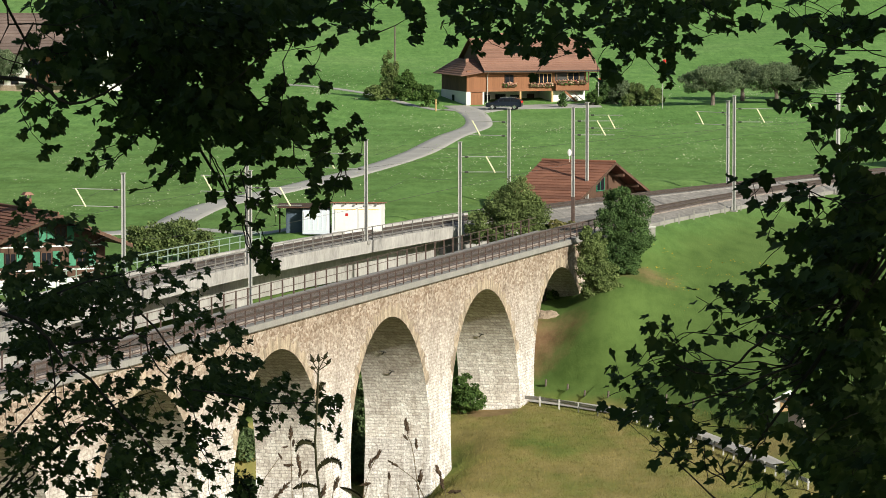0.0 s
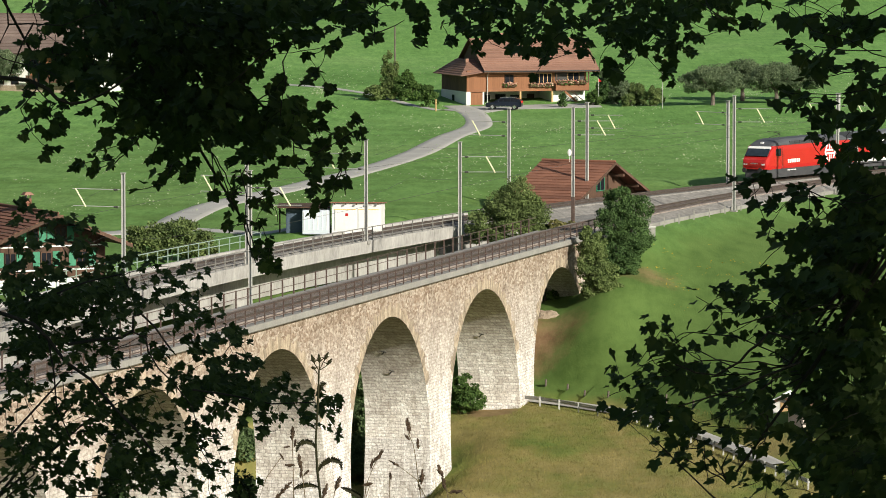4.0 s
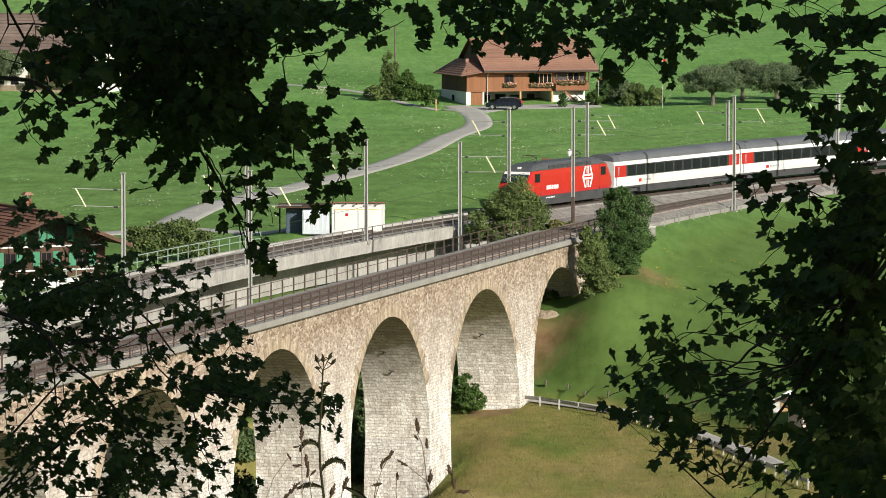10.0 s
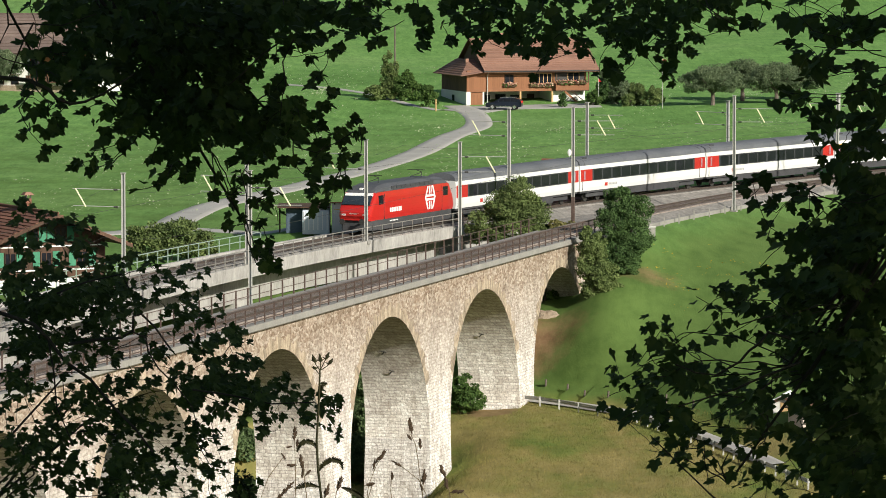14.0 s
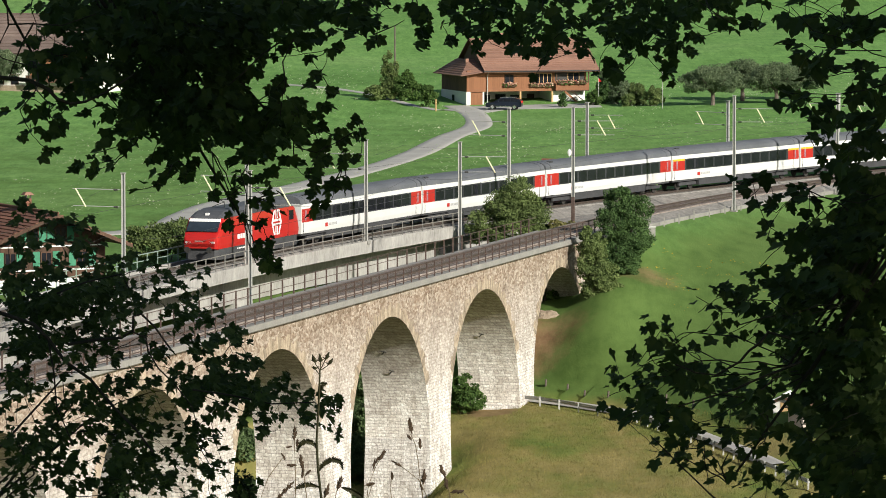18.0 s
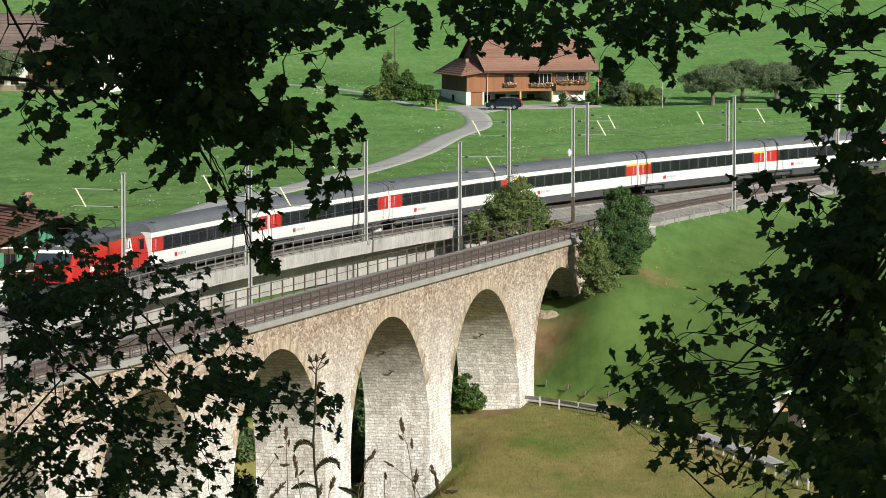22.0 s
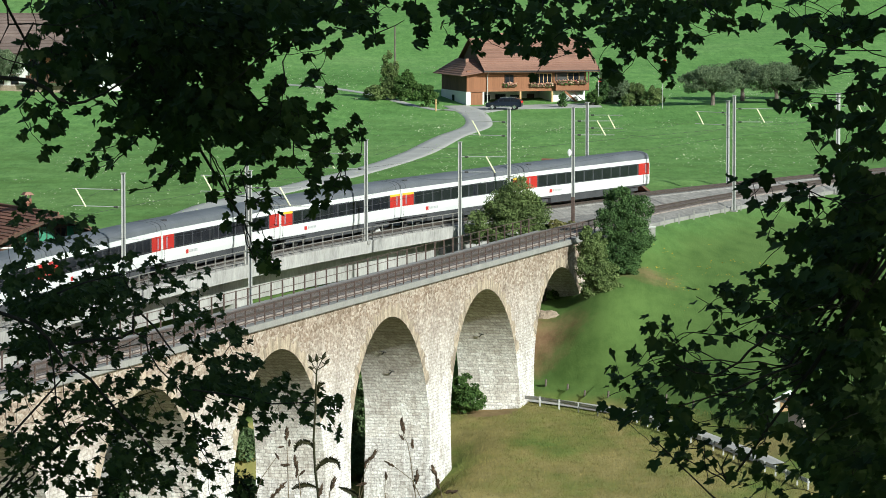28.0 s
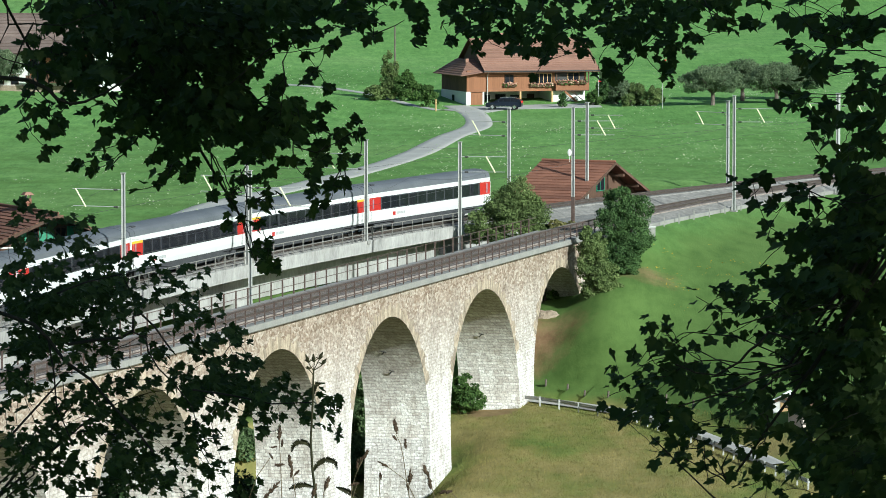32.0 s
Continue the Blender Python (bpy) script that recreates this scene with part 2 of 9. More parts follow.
GALV = surface("galvanised_steel", (0.33, 0.325, 0.31), (0.53, 0.52, 0.495), 0.6, metal=0.2, coarse=0.8, fine=12, relief=0.003)
GREYSTEEL = surface("grey_railing_steel", (0.20, 0.19, 0.175), (0.36, 0.34, 0.31), 0.6, metal=0.4, coarse=1.0, fine=12, relief=0.003)
GREENSTEEL = surface("pale_green_railing", (0.22, 0.30, 0.24), (0.36, 0.44, 0.37), 0.6, metal=0.2, coarse=1.0, fine=12, relief=0.003)
PORCELAIN = surface("insulator_cream", (0.62, 0.60, 0.36), (0.80, 0.79, 0.52), 0.4, coarse=1, fine=9, relief=0)
DARKIRON = surface("dark_fittings", (0.02, 0.02, 0.02), (0.06, 0.055, 0.05), 0.6, coarse=1, fine=9, relief=0)
ROAD = surface("farm_road", (0.30, 0.285, 0.265), (0.46, 0.44, 0.41), 0.92, coarse=0.25, fine=5, relief=0.01, world=True)
EARTH = surface("bare_earth", (0.10, 0.065, 0.035), (0.27, 0.19, 0.11), 0.95, coarse=0.6, fine=5, relief=0.08, world=True)
ROCK = surface("foundation_rock", (0.20, 0.15, 0.105), (0.42, 0.34, 0.26), 0.95, coarse=1.2, fine=5, relief=0.25, world=True)
RED = surface("loco_red_paint", (0.40, 0.016, 0.014), (0.49, 0.022, 0.018), 0.32, coarse=0.6, fine=20, relief=0, coat=0.35, spec=0.4)
DOORRED = surface("door_red_paint", (0.36, 0.018, 0.016), (0.45, 0.026, 0.021), 0.4, coarse=0.6, fine=20, relief=0, coat=0.2)
COACHWHITE = surface("coach_white_paint", (0.60, 0.595, 0.58), (0.70, 0.695, 0.685), 0.38, coarse=0.4, fine=7, relief=0, coat=0.2)
YELLOW = surface("first_class_yellow", (0.62, 0.38, 0.03), (0.72, 0.46, 0.04), 0.5, coarse=1, fine=9, relief=0)
ROOFGREY = surface("train_roof_grey", (0.055, 0.057, 0.064), (0.105, 0.108, 0.118), 0.6, coarse=0.4, fine=5, relief=0.004)
COACHROOF = surface("coach_roof_grey", (0.085, 0.09, 0.10), (0.15, 0.155, 0.17), 0.6, coarse=0.3, fine=5, relief=0.004)
UNDER = surface("underframe_grey", (0.030, 0.030, 0.032), (0.075, 0.075, 0.08), 0.75, coarse=0.7, fine=7, relief=0.01)
BAND = glassy("tinted_window_band", (0.030, 0.031, 0.035))
GLASS = glassy("window_glass", (0.010, 0.011, 0.014))
WINDSCREEN = glassy("windscreen_glass", (0.02, 0.028, 0.038), 0.10)
DOORGLASS = surface("violet_door_glass", (0.22, 0.10, 0.13), (0.42, 0.28, 0.32), 0.15, coarse=1.5, fine=6, relief=0)
PALE = surface("pale_marking", (0.72, 0.70, 0.68), (0.84, 0.83, 0.82), 0.5, coarse=1, fine=9, relief=0)
GREYMARK = surface("grey_lettering", (0.30, 0.30, 0.30), (0.42, 0.42, 0.42), 0.5, coarse=1, fine=9, relief=0)
TILE = surface("clay_roof_tile", (0.20, 0.108, 0.078), (0.31, 0.175, 0.128), 0.85, coarse=0.5, fine=7, relief=0.02, vary=0.12)
OLDTILE = surface("weathered_roof_tile", (0.14, 0.06, 0.04), (0.27, 0.125, 0.08), 0.88, coarse=0.5, fine=7, relief=0.02, vary=0.25)
LARCH = surface("orange_larch_boards", (0.185, 0.078, 0.038), (0.285, 0.130, 0.064), 0.75, coarse=0.5, fine=4, relief=0.01, stretch=(1, 1, 0.2), vary=0.08)
DARKWOOD = surface("dark_weathered_boards", (0.045, 0.026, 0.018), (0.13, 0.075, 0.05), 0.85, coarse=0.5, fine=4, relief=0.01, stretch=(1, 1, 0.2), vary=0.25)
WHITEWALL = surface("white_render_wall", (0.62, 0.60, 0.57), (0.78, 0.77, 0.74), 0.9, coarse=0.5, fine=6, relief=0.005)
CREAM = surface("cream_sheet_wall", (0.64, 0.635, 0.615), (0.74, 0.735, 0.715), 0.6, coarse=0.4, fine=5, relief=0.003)
TIMBER = surface("pale_timber", (0.42, 0.25, 0.11), (0.62, 0.42, 0.22), 0.7, coarse=1, fine=6, relief=0.005, stretch=(1, 1, 0.3))
SHUTTER = surface("green_shutter_paint", (0.03, 0.15, 0.085), (0.06, 0.24, 0.14), 0.6, coarse=1, fine=8, relief=0)
BARK = surface("maple_bark", (0.022, 0.018, 0.014), (0.065, 0.055, 0.045), 0.95, coarse=2, fine=20, relief=0.01)
WOODBARK = surface("fruit_tree_bark", (0.07, 0.055, 0.045), (0.18, 0.15, 0.125), 0.95, coarse=2, fine=10, relief=0.02)
LEAF = leafage("maple_leaf", (0.040, 0.066, 0.019), (0.092, 0.132, 0.042), 1.5, 0.25)
HEDGE = leafage("bush_leaves", (0.045, 0.092, 0.022), (0.12, 0.195, 0.055), 0.6)
OLIVE = leafage("pale_bush_leaves", (0.105, 0.15, 0.050), (0.20, 0.26, 0.098), 0.5)
DEEP = leafage("dark_bush_leaves", (0.055, 0.105, 0.036), (0.110, 0.185, 0.064), 0.5)
# paler than the other foliage: distance haze is put into this colour
ORCHARD = leafage("apple_leaves", (0.125, 0.175, 0.095), (0.225, 0.285, 0.17), 0.5, 0.42)
STEM = surface("dry_grass_stem", (0.10, 0.075, 0.045), (0.22, 0.17, 0.10), 0.9, coarse=8, fine=60, relief=0)
TALLGRASS = leafage("tall_grass_blades", (0.15, 0.165, 0.055), (0.36, 0.32, 0.14), 0.25, 0.35)
SWARD = leafage("valley_sward", (0.86, 0.88, 0.86), (1.12, 1.10, 1.12), 0.9, 0.35, patches=True)
SEED = surface("grass_seed_head", (0.05, 0.032, 0.020), (0.13, 0.085, 0.055), 0.95, coarse=20, fine=90, relief=0.002)
WEED = leafage("weed_leaf", (0.026, 0.026, 0.012), (0.048, 0.046, 0.022), 6.0, 0.08)
CARBLUE = surface("car_navy_paint", (0.004, 0.006, 0.012), (0.008, 0.011, 0.02), 0.3, coarse=1, fine=20, relief=0, coat=0.35, spec=0.35)
RUBBER = surface("tyre_rubber", (0.012, 0.012, 0.012), (0.03, 0.03, 0.03), 0.9, coarse=3, fine=30, relief=0)
CHROME = surface("bright_trim", (0.55, 0.55, 0.56), (0.72, 0.72, 0.73), 0.25, metal=0.9, coarse=2, fine=20, relief=0)
FLOWER = leafage("meadow_flower_white", (0.34, 0.42, 0.24), (0.56, 0.61, 0.43), 1.0, 0.25)
GERANIUM = leafage("window_box_flowers", (0.35, 0.10, 0.09), (0.75, 0.55, 0.42), 3.0, 0.2)
FLAGRED = surface("signal_red", (0.55, 0.03, 0.02), (0.68, 0.05, 0.04), 0.6, coarse=2, fine=9, relief=0)
# ---------------------------------------------------------------- mesh tools
class Shape:
    """Collects vertices and faces for one mesh."""

    def __init__(self):
        self.v, self.f, self.m = [], [], []

    def add(self, verts, faces, slot=0):
        k = len(self.v)
        self.v += [tuple(p) for p in verts]
        self.f += [tuple(i + k for i in q) for q in faces]
        self.m += [slot] * len(faces)
        return self

    def box(self, x0, x1, y0, y1, z0, z1, turn=None, slot=0):
        vs = [Vector((x, y, z)) for z in (z0, z1) for x, y in ((x0, y0), (x1, y0), (x1, y1), (x0, y1))]
        if turn is not None:
            vs = [turn @ p for p in vs]
        return self.add(vs, [(3, 2, 1, 0), (4, 5, 6, 7), (0, 1, 5, 4), (1, 2, 6, 5), (2, 3, 7, 6), (3, 0, 4, 7)], slot)

    def loft(self, rings, caps=True, slot=0, closed=True):
        """Skin between rings of equal length."""
        n = len(rings[0])
        vs = [p for r in rings for p in r]
        fs = []
        for i in range(len(rings) - 1):
            for j in range(n if closed else n - 1):
                a, b = i * n + j, i * n + (j + 1) % n
                fs.append((a, b, b + n, a + n))
        if caps and closed:
            fs.append(tuple(reversed(range(n))))
            fs.append(tuple(range((len(rings) - 1) * n, len(rings) * n)))
        return self.add(vs, fs, slot)

    def tube(self, pts, r0, r1=None, n=6, slot=0):
        """A round rod along points, tapering from r0 to r1."""
        r1 = r0 if r1 is None else r1
        pts = [Vector(p) for p in pts]
        rings = []
        for i, p in enumerate(pts):
            d = (pts[min(i + 1, len(pts) - 1)] - pts[max(i - 1, 0)]).normalized()
            side = d.cross(Vector((0, 0, 1)) if abs(d.z) < 0.95 else Vector((1, 0, 0))).normalized()
            up = side.cross(d)
            r = r0 + (r1 - r0) * i / max(1, len(pts) - 1)
            rings.append([p + (side * math.cos(2 * math.pi * k / n) + up * math.sin(2 * math.pi * k / n)) * r for k in range(n)])
        return self.loft(rings, slot=slot)

    def lathe(self, profile, n=10, centre=(0, 0, 0), axis="z", slot=0):
        cx, cy, cz = centre
        rings = []
        for r, h in profile:
            ring = []
            for k in range(n):
                c, s = math.cos(2 * math.pi * k / n) * r, math.sin(2 * math.pi * k / n) * r
                ring.append({"z": (cx + c, cy + s, cz + h), "x": (cx + h, cy + c, cz + s), "y": (cx + s, cy + h, cz + c)}[axis])
            rings.append(ring)
        return self.loft(rings, slot=slot)

    def mesh(self, name, *mats, smooth=False):
        me = bpy.data.meshes.new(name)
        me.from_pydata(self.v, [], self.f)
        for mt in mats:
            me.materials.append(mt)
        if len(mats) > 1:
            me.polygons.foreach_set("material_index", self.m)
        if smooth:
            me.polygons.foreach_set("use_smooth", [True] * len(self.f))
        me.update()
        return me


def part(name, shape, material, parent, label="", smooth=False, at=None):
    """Links a shape (or a mesh) as one mesh object under a thing or part."""
    mats = material if isinstance(material, (list, tuple)) else (material,)
    me = shape if isinstance(shape, bpy.types.Mesh) else shape.mesh(name, *mats, smooth=smooth)
    ob = new(name, me)
    ob.parent = parent
    if at is not None:
        ob.matrix_basis = at
    if label:
        tagged(ob, label)
    return ob


def thing(name, m, label, category, group="", kind=""):
    ob = new(name)
    ob.empty_display_size = 0.3
    ob.matrix_basis = m
    return tagged(ob, label, category, group, kind)


def single(name, shape, material, label, category, group="", kind="", m=None, smooth=False):
    mats = material if isinstance(material, (list, tuple)) else (material,)
    ob = new(name, shape.mesh(name, *mats, smooth=smooth))
    if m is not None:
        ob.matrix_basis = m
    return tagged(ob, label, category, group, kind)


def soften(ob, width=0.03, segments=2):
    b = ob.modifiers.new("bevel", "BEVEL")
    b.width, b.segments, b.limit_method = width, segments, "ANGLE"
    return ob


def mix(a, b, t):
    return a + (b - a) * t


def smooth01(a, b, x):
    t = min(1.0, max(0.0, (x - a) / (b - a)))
    return t * t * (3 - 2 * t)


# ---------------------------------------------------------------- the two lines of track
class Line:
    """A line on the ground: distance along it, its heading in degrees given by a function."""

    def __init__(self, x, y, heading, lo, hi, step=0.5):
        self.s = np.arange(lo, hi + step, step)
        h = np.radians([heading(s) for s in self.s])
        i0 = int(np.argmin(abs(self.s)))
        self.x = np.concatenate([[0], np.cumsum(np.cos(h[:-1]) * step)])
        self.y = np.concatenate([[0], np.cumsum(np.sin(h[:-1]) * step)])
        self.x += x - self.x[i0]
        self.y += y - self.y[i0]
        self.h = h

    def at(self, s, off=0.0, z=0.0):
        """The point s along, off metres to the near (right-hand) side, at height z."""
        h = float(np.interp(s, self.s, self.h))
        return Vector((float(np.interp(s, self.s, self.x)) + off * math.sin(h), float(np.interp(s, self.s, self.y)) - off * math.cos(h), z))

    def turn(self, s):
        return float(np.interp(s, self.s, self.h))

    def frame_at(self, s, off=0.0, z=0.0):
        """A pose with x along the line, y to its far side, z up."""
        return Matrix.Translation(self.at(s, off, z)) @ Matrix.Rotation(self.turn(s), 4, "Z")

    def sweep(self, s0, s1, profile, step=3.0, shape=None, closed=True):
        """Sweep a profile of (offset to the near side, height) along the line."""
        n = max(2, int(abs(s1 - s0) / step) + 1)
        shape = shape or Shape()
        return shape.loft([[self.at(mix(s0, s1, i / (n - 1)), o, z) for o, z in profile] for i in range(n)], closed=closed, caps=closed)

    def near(self, x, y):
        """Distance along and signed distance (near side positive) of the closest point."""
        i = int(np.argmin((self.x - x) ** 2 + (self.y - y) ** 2))
        return float(self.s[i]), float((x - self.x[i]) * math.sin(self.h[i]) - (y - self.y[i]) * math.cos(self.h[i]))


MAIN = Line(42.51, 480.48, lambda s: 54.88 - 0.13012 * max(s, -190.0), -330, 330)
OLD = Line(-5.71, 339.91, lambda s: 73.9 - 0.15 * max(0.0, s - 57.0), -230, 330)   # s = 0 by the second great arch
# ---------------------------------------------------------------- the land
def ground_height(x, y):
    """Meadow terrace behind the line, a valley under the bridges, the wooded slope of the viewpoint."""
    x, y = np.asarray(x, float), np.asarray(y, float)
    n = 0.9608 * (x + 5.71) - 0.2773 * (y - 339.91)            # to the near side of the old line
    a = 0.2773 * (x + 5.71) + 0.9608 * (y - 339.91)            # along it
    bend = np.maximum(0.0, a - 57.0)
    n = n - 0.00131 * bend ** 2                                 # the line curves away to the right
    w = a + 1.29 * np.maximum(n, 0) + 0.25 * np.minimum(n, 0)
    valley = np.interp(w, [-400, -60, -20, 3, 12, 26, 34, 40, 47, 50, 54, 60, 75, 86, 94, 110], [-27, -24, -22, -19, -16.8, -13.5, -12.9, -12.5, -12.3, -12.0, -11.0, -8.8, -3.6, -1.4, -1.0, -0.95])
    # made ground carries the tracks where they leave the bridges
    made = -0.95 - 0.50 * np.maximum(0.0, n - 3.4) - 0.75 * np.maximum(0.0, -3.2 - n) * np.clip((80.0 - a) / 8.0, 0, 1)
    valley = np.where(a > 58, np.minimum(-0.95, np.maximum(valley, made) + 0.9 * np.exp(-np.abs(valley - made) / 1.3) * (n > 3.4)), valley)
    meadow = np.interp(y, [0, 380, 440, 520, 575, 597, 606, 616, 640, 700, 800, 1000, 1500, 2500, 6000], [-1.6, -1.0, -0.75, -0.2, 0.58, 1.35, 1.50, 1.95, 2.45, 4.0, 8.5, 20, 60, 230, 900])
    up = np.clip((a - 38.5) / 10.0, 0, 1)
    valley = np.minimum(-0.95, valley + 5.2 * up * up * (3 - 2 * up) * np.exp(-((n + 1.0) / 6.0) ** 2) * (a < 75)* np.clip((75 - a) / 12.0, 0, 1))   # steep bank under the end arch
    # even grass slope from the tracks down to the valley path
    top = np.interp(x, [9, 13.4, 19.5, 27.5, 39, 60, 140], [383, 393.8, 413, 434, 462, 495, 600])
    foot = np.interp(x, [0, 7.2, 11.5, 16, 21.4, 24, 40, 140], [383, 378.0, 373.4, 366.8, 352.5, 343.5, 303, 153])
    low = np.interp(x, [5, 16, 21.4, 30], [-12.3, -12.5, -13.1, -13.8])
    q = np.clip((y - foot) / (top - foot), 0, 1)
    slope = np.where(y > foot, low + (-0.98 - low) * (q + 0.10 * np.sin(math.pi * q)), low + 0.05 * np.maximum(y - foot, -60))
    k = np.clip((n - 1.0) / 7.0, 0, 1)
    valley = valley + (slope - valley) * k * k * (3 - 2 * k)
    s1, s2 = np.clip((-n - 6.5) / 6.5, 0, 1), np.clip((a - 6.0) / 16.0, 0, 1)
    valley = valley + np.maximum(0.0, -3.6 - valley) * s1 * s1 * (3 - 2 * s1) * s2 * s2 * (3 - 2 * s2)      # grassy flank under the concrete bridge
    t = np.clip((-n - 14.5) / 7.0, 0, 1)
    t = t * t * (3 - 2 * t)
    z = valley + (np.maximum(meadow, valley) - valley) * t
    z = np.where(y > 470, np.maximum(z, meadow), z)
    z = z - 1.9 * np.exp(-((x - 11.0) ** 2 / 60.0 + (y - 447.0) ** 2 / 90.0))      # hollow in which the barn stands
    z = z + (-0.05 - z) * np.exp(-(((x + 9.3) / 4.9) ** 4 + ((y - 397.8) / 5.2) ** 4))                # level stand of the garage
    z = z + 0.9 * np.exp(-((x - 12.0) ** 2 / 30.0 + (y - 387.0) ** 2 / 40.0))                         # hummock on which the bank tree grows
    hill = np.interp(y, [-800, -60, 4.0, 9.0, 30, 170, 260], [70, 32, 25.55, 25.1, 17.5, -28, -60])
    swell = 0.35 * np.sin(x * 0.07 + 1.3) * np.sin(y * 0.051) * np.clip((y - 500) / 120, 0, 1) * 2.0
    return np.maximum(z + swell, hill)


def axis(pairs):
    out = []
    for lo, hi, step in pairs:
        out += list(np.arange(lo, hi, step))
    return np.array(out + [pairs[-1][1]])


def build_ground():
    xs = axis([(-4000, -600, 340), (-600, -120, 40), (-120, -50, 7), (-50, 70, 1.6), (70, 140, 7), (140, 620, 40), (620, 4000, 340)])
    ys = axis([(-800, -40, 60), (-40, 40, 4), (40, 250, 10), (250, 480, 1.8), (480, 700, 5), (700, 1000, 15), (1000, 2000, 100), (2000, 6000, 500)])
    gx, gy = np.meshgrid(xs, ys)
    gz = ground_height(gx, gy)
    nx, ny = len(xs), len(ys)
    rough = Shape()
    rough.v = list(zip(gx.ravel().tolist(), gy.ravel().tolist(), gz.ravel().tolist()))
    rough.f = [(j * nx + i, j * nx + i + 1, (j + 1) * nx + i + 1, (j + 1) * nx + i) for j in range(ny - 1) for i in range(nx - 1)]
    single("ground", rough, GRASS, "green flowering meadow falling into a valley with dry grass", "ground", kind="structure", smooth=True)


build_ground()


def gz(x, y):
    return float(ground_height(x, y))


def lane(name, pts, width, label, mat, lift=0.06):
    """A paved lane laid on the ground through the given places."""
    pts = [Vector((*p, 0)) for p in pts]
    fine = []
    for i in range(len(pts) - 1):                      # smooth spline through the places
        p0, p1, p2, p3 = pts[max(i - 1, 0)], pts[i], pts[i + 1], pts[min(i + 2, len(pts) - 1)]
        for k in range(14):
            t = k / 14
            fine.append(0.5 * ((2 * p1) + (p2 - p0) * t + (2 * p0 - 5 * p1 + 4 * p2 - p3) * t * t + (3 * p1 - p0 - 3 * p2 + p3) * t ** 3))
    fine.append(pts[-1])
    rings = []
    for i, p in enumerate(fine):
        d = (fine[min(i + 1, len(fine) - 1)] - fine[max(i - 1, 0)]).normalized()
        side = Vector((d.y, -d.x, 0))
        wd = width * (1 + 0.03 * math.sin(i * 0.21))
        row = []
        for o in (-0.5, -0.47, -0.25, 0, 0.25, 0.47, 0.5):
            q = p + side * (wd * o)
            row.append((q.x, q.y, gz(q.x, q.y) + (lift if abs(o) < 0.49 else lift - 0.09)))
        rings.append(row)
    return single(name, Shape().loft(rings, caps=False, closed=False), mat, label, "road", kind="structure", smooth=True)


lane("road", [(-44, 395.5), (-36, 397), (-30.3, 399.9), (-26, 404), (-23.9, 411.2), (-22.9, 422.3), (-21.4, 434.9), (-18.8, 445.6), (-15.5, 457.4), (-11.5, 473.2), (-7.3, 491.2), (-2.7, 516.6), (1.0, 545.1), (3.5, 563.0), (4.4, 578.7), (3.8, 592.8), (1.7, 605.2)], 3.4,
     "pale asphalt farm lane winding through the meadow", ROAD)
lane("road_spur", [(-25.4, 409), (-21, 405.8), (-17.6, 403.0), (-14, 399.5), (-11.5, 396)], 2.6, "pale asphalt spur to the garage", ROAD, 0.05)
lane("road_yard", [(2.5, 596), (6, 601.5), (12, 603), (20, 603.5)], 7.0, "pale asphalt yard before the farmhouse", ROAD, 0.05)
lane("field_track", [(-21.8, 644.2), (-17, 635.4), (-10.7, 621.9), (-5.4, 609), (-0.6, 597.7)], 1.2, "narrow pale track across the meadow", ROAD, 0.05)
lane("valley_path", [(3.2, 385), (4.6, 381), (7.2, 375.3), (11.5, 370.5), (16.0, 363.6), (21.4, 349), (24, 340)], 1.7, "pale gravel path in the valley", ROAD, 0.22)


# ---------------------------------------------------------------- permanent way
def track(line, s0, s1, name, label, bed, stones):
    t = thing(name, Matrix(), label, "railway track", "railway tracks", kind="structure")
    part("ballast", line.sweep(s0, s1, bed), stones, t, "grey-brown crushed stone ballast")
    for off in (-0.7535, 0.7175):
        prof = [(off - 0.06, -0.16), (off + 0.095, -0.16), (off + 0.095, -0.14), (off + 0.03, -0.12), (off + 0.055, -0.04), (off + 0.055, 0.0), (off - 0.02, 0.0), (off - 0.02, -0.04), (off, -0.12), (off - 0.06, -0.14)]
        part("rail", line.sweep(s0, s1, prof), RAILSTEEL, t, "rusty-sided steel rail")
    ties = Shape()
    s = s0
    while s < s1:
        ties.box(-0.12, 0.12, -1.25, 1.25, -0.27, -0.155, line.frame_at(s))
        s += 0.62
    tagged(part("sleepers", ties, SLEEPER, t, "dark wooden sleepers"), kind="stuff")


track(MAIN, -320, 300, "main_track", "curving main railway track on ballast", [(-2.3, -0.9), (2.3, -0.9), (1.75, -0.165), (-1.75, -0.165)], GREYBALLAST)
track(OLD, -220, 290, "old_track", "railway track over the stone viaduct", [(-1.95, -0.9), (1.95, -0.9), (1.65, -0.165), (-1.65, -0.165)], BALLAST)

shoulder = MAIN.sweep(-74, 290, [(1.5, -0.175), (3.6, -0.74), (3.6, -1.2), (1.5, -1.2)])
single("ballast_shoulder", shoulder, GREYBALLAST, "grey gravel shoulder of the main track", "trackbed", kind="structure")
shoulder = OLD.sweep(59, 280, [(1.4, -0.175), (2.89, -0.63), (2.89, -1.2), (1.4, -1.2)])
single("ballast_shoulder", shoulder, GREYBALLAST, "grey gravel shoulder of the old track", "trackbed", kind="structure")

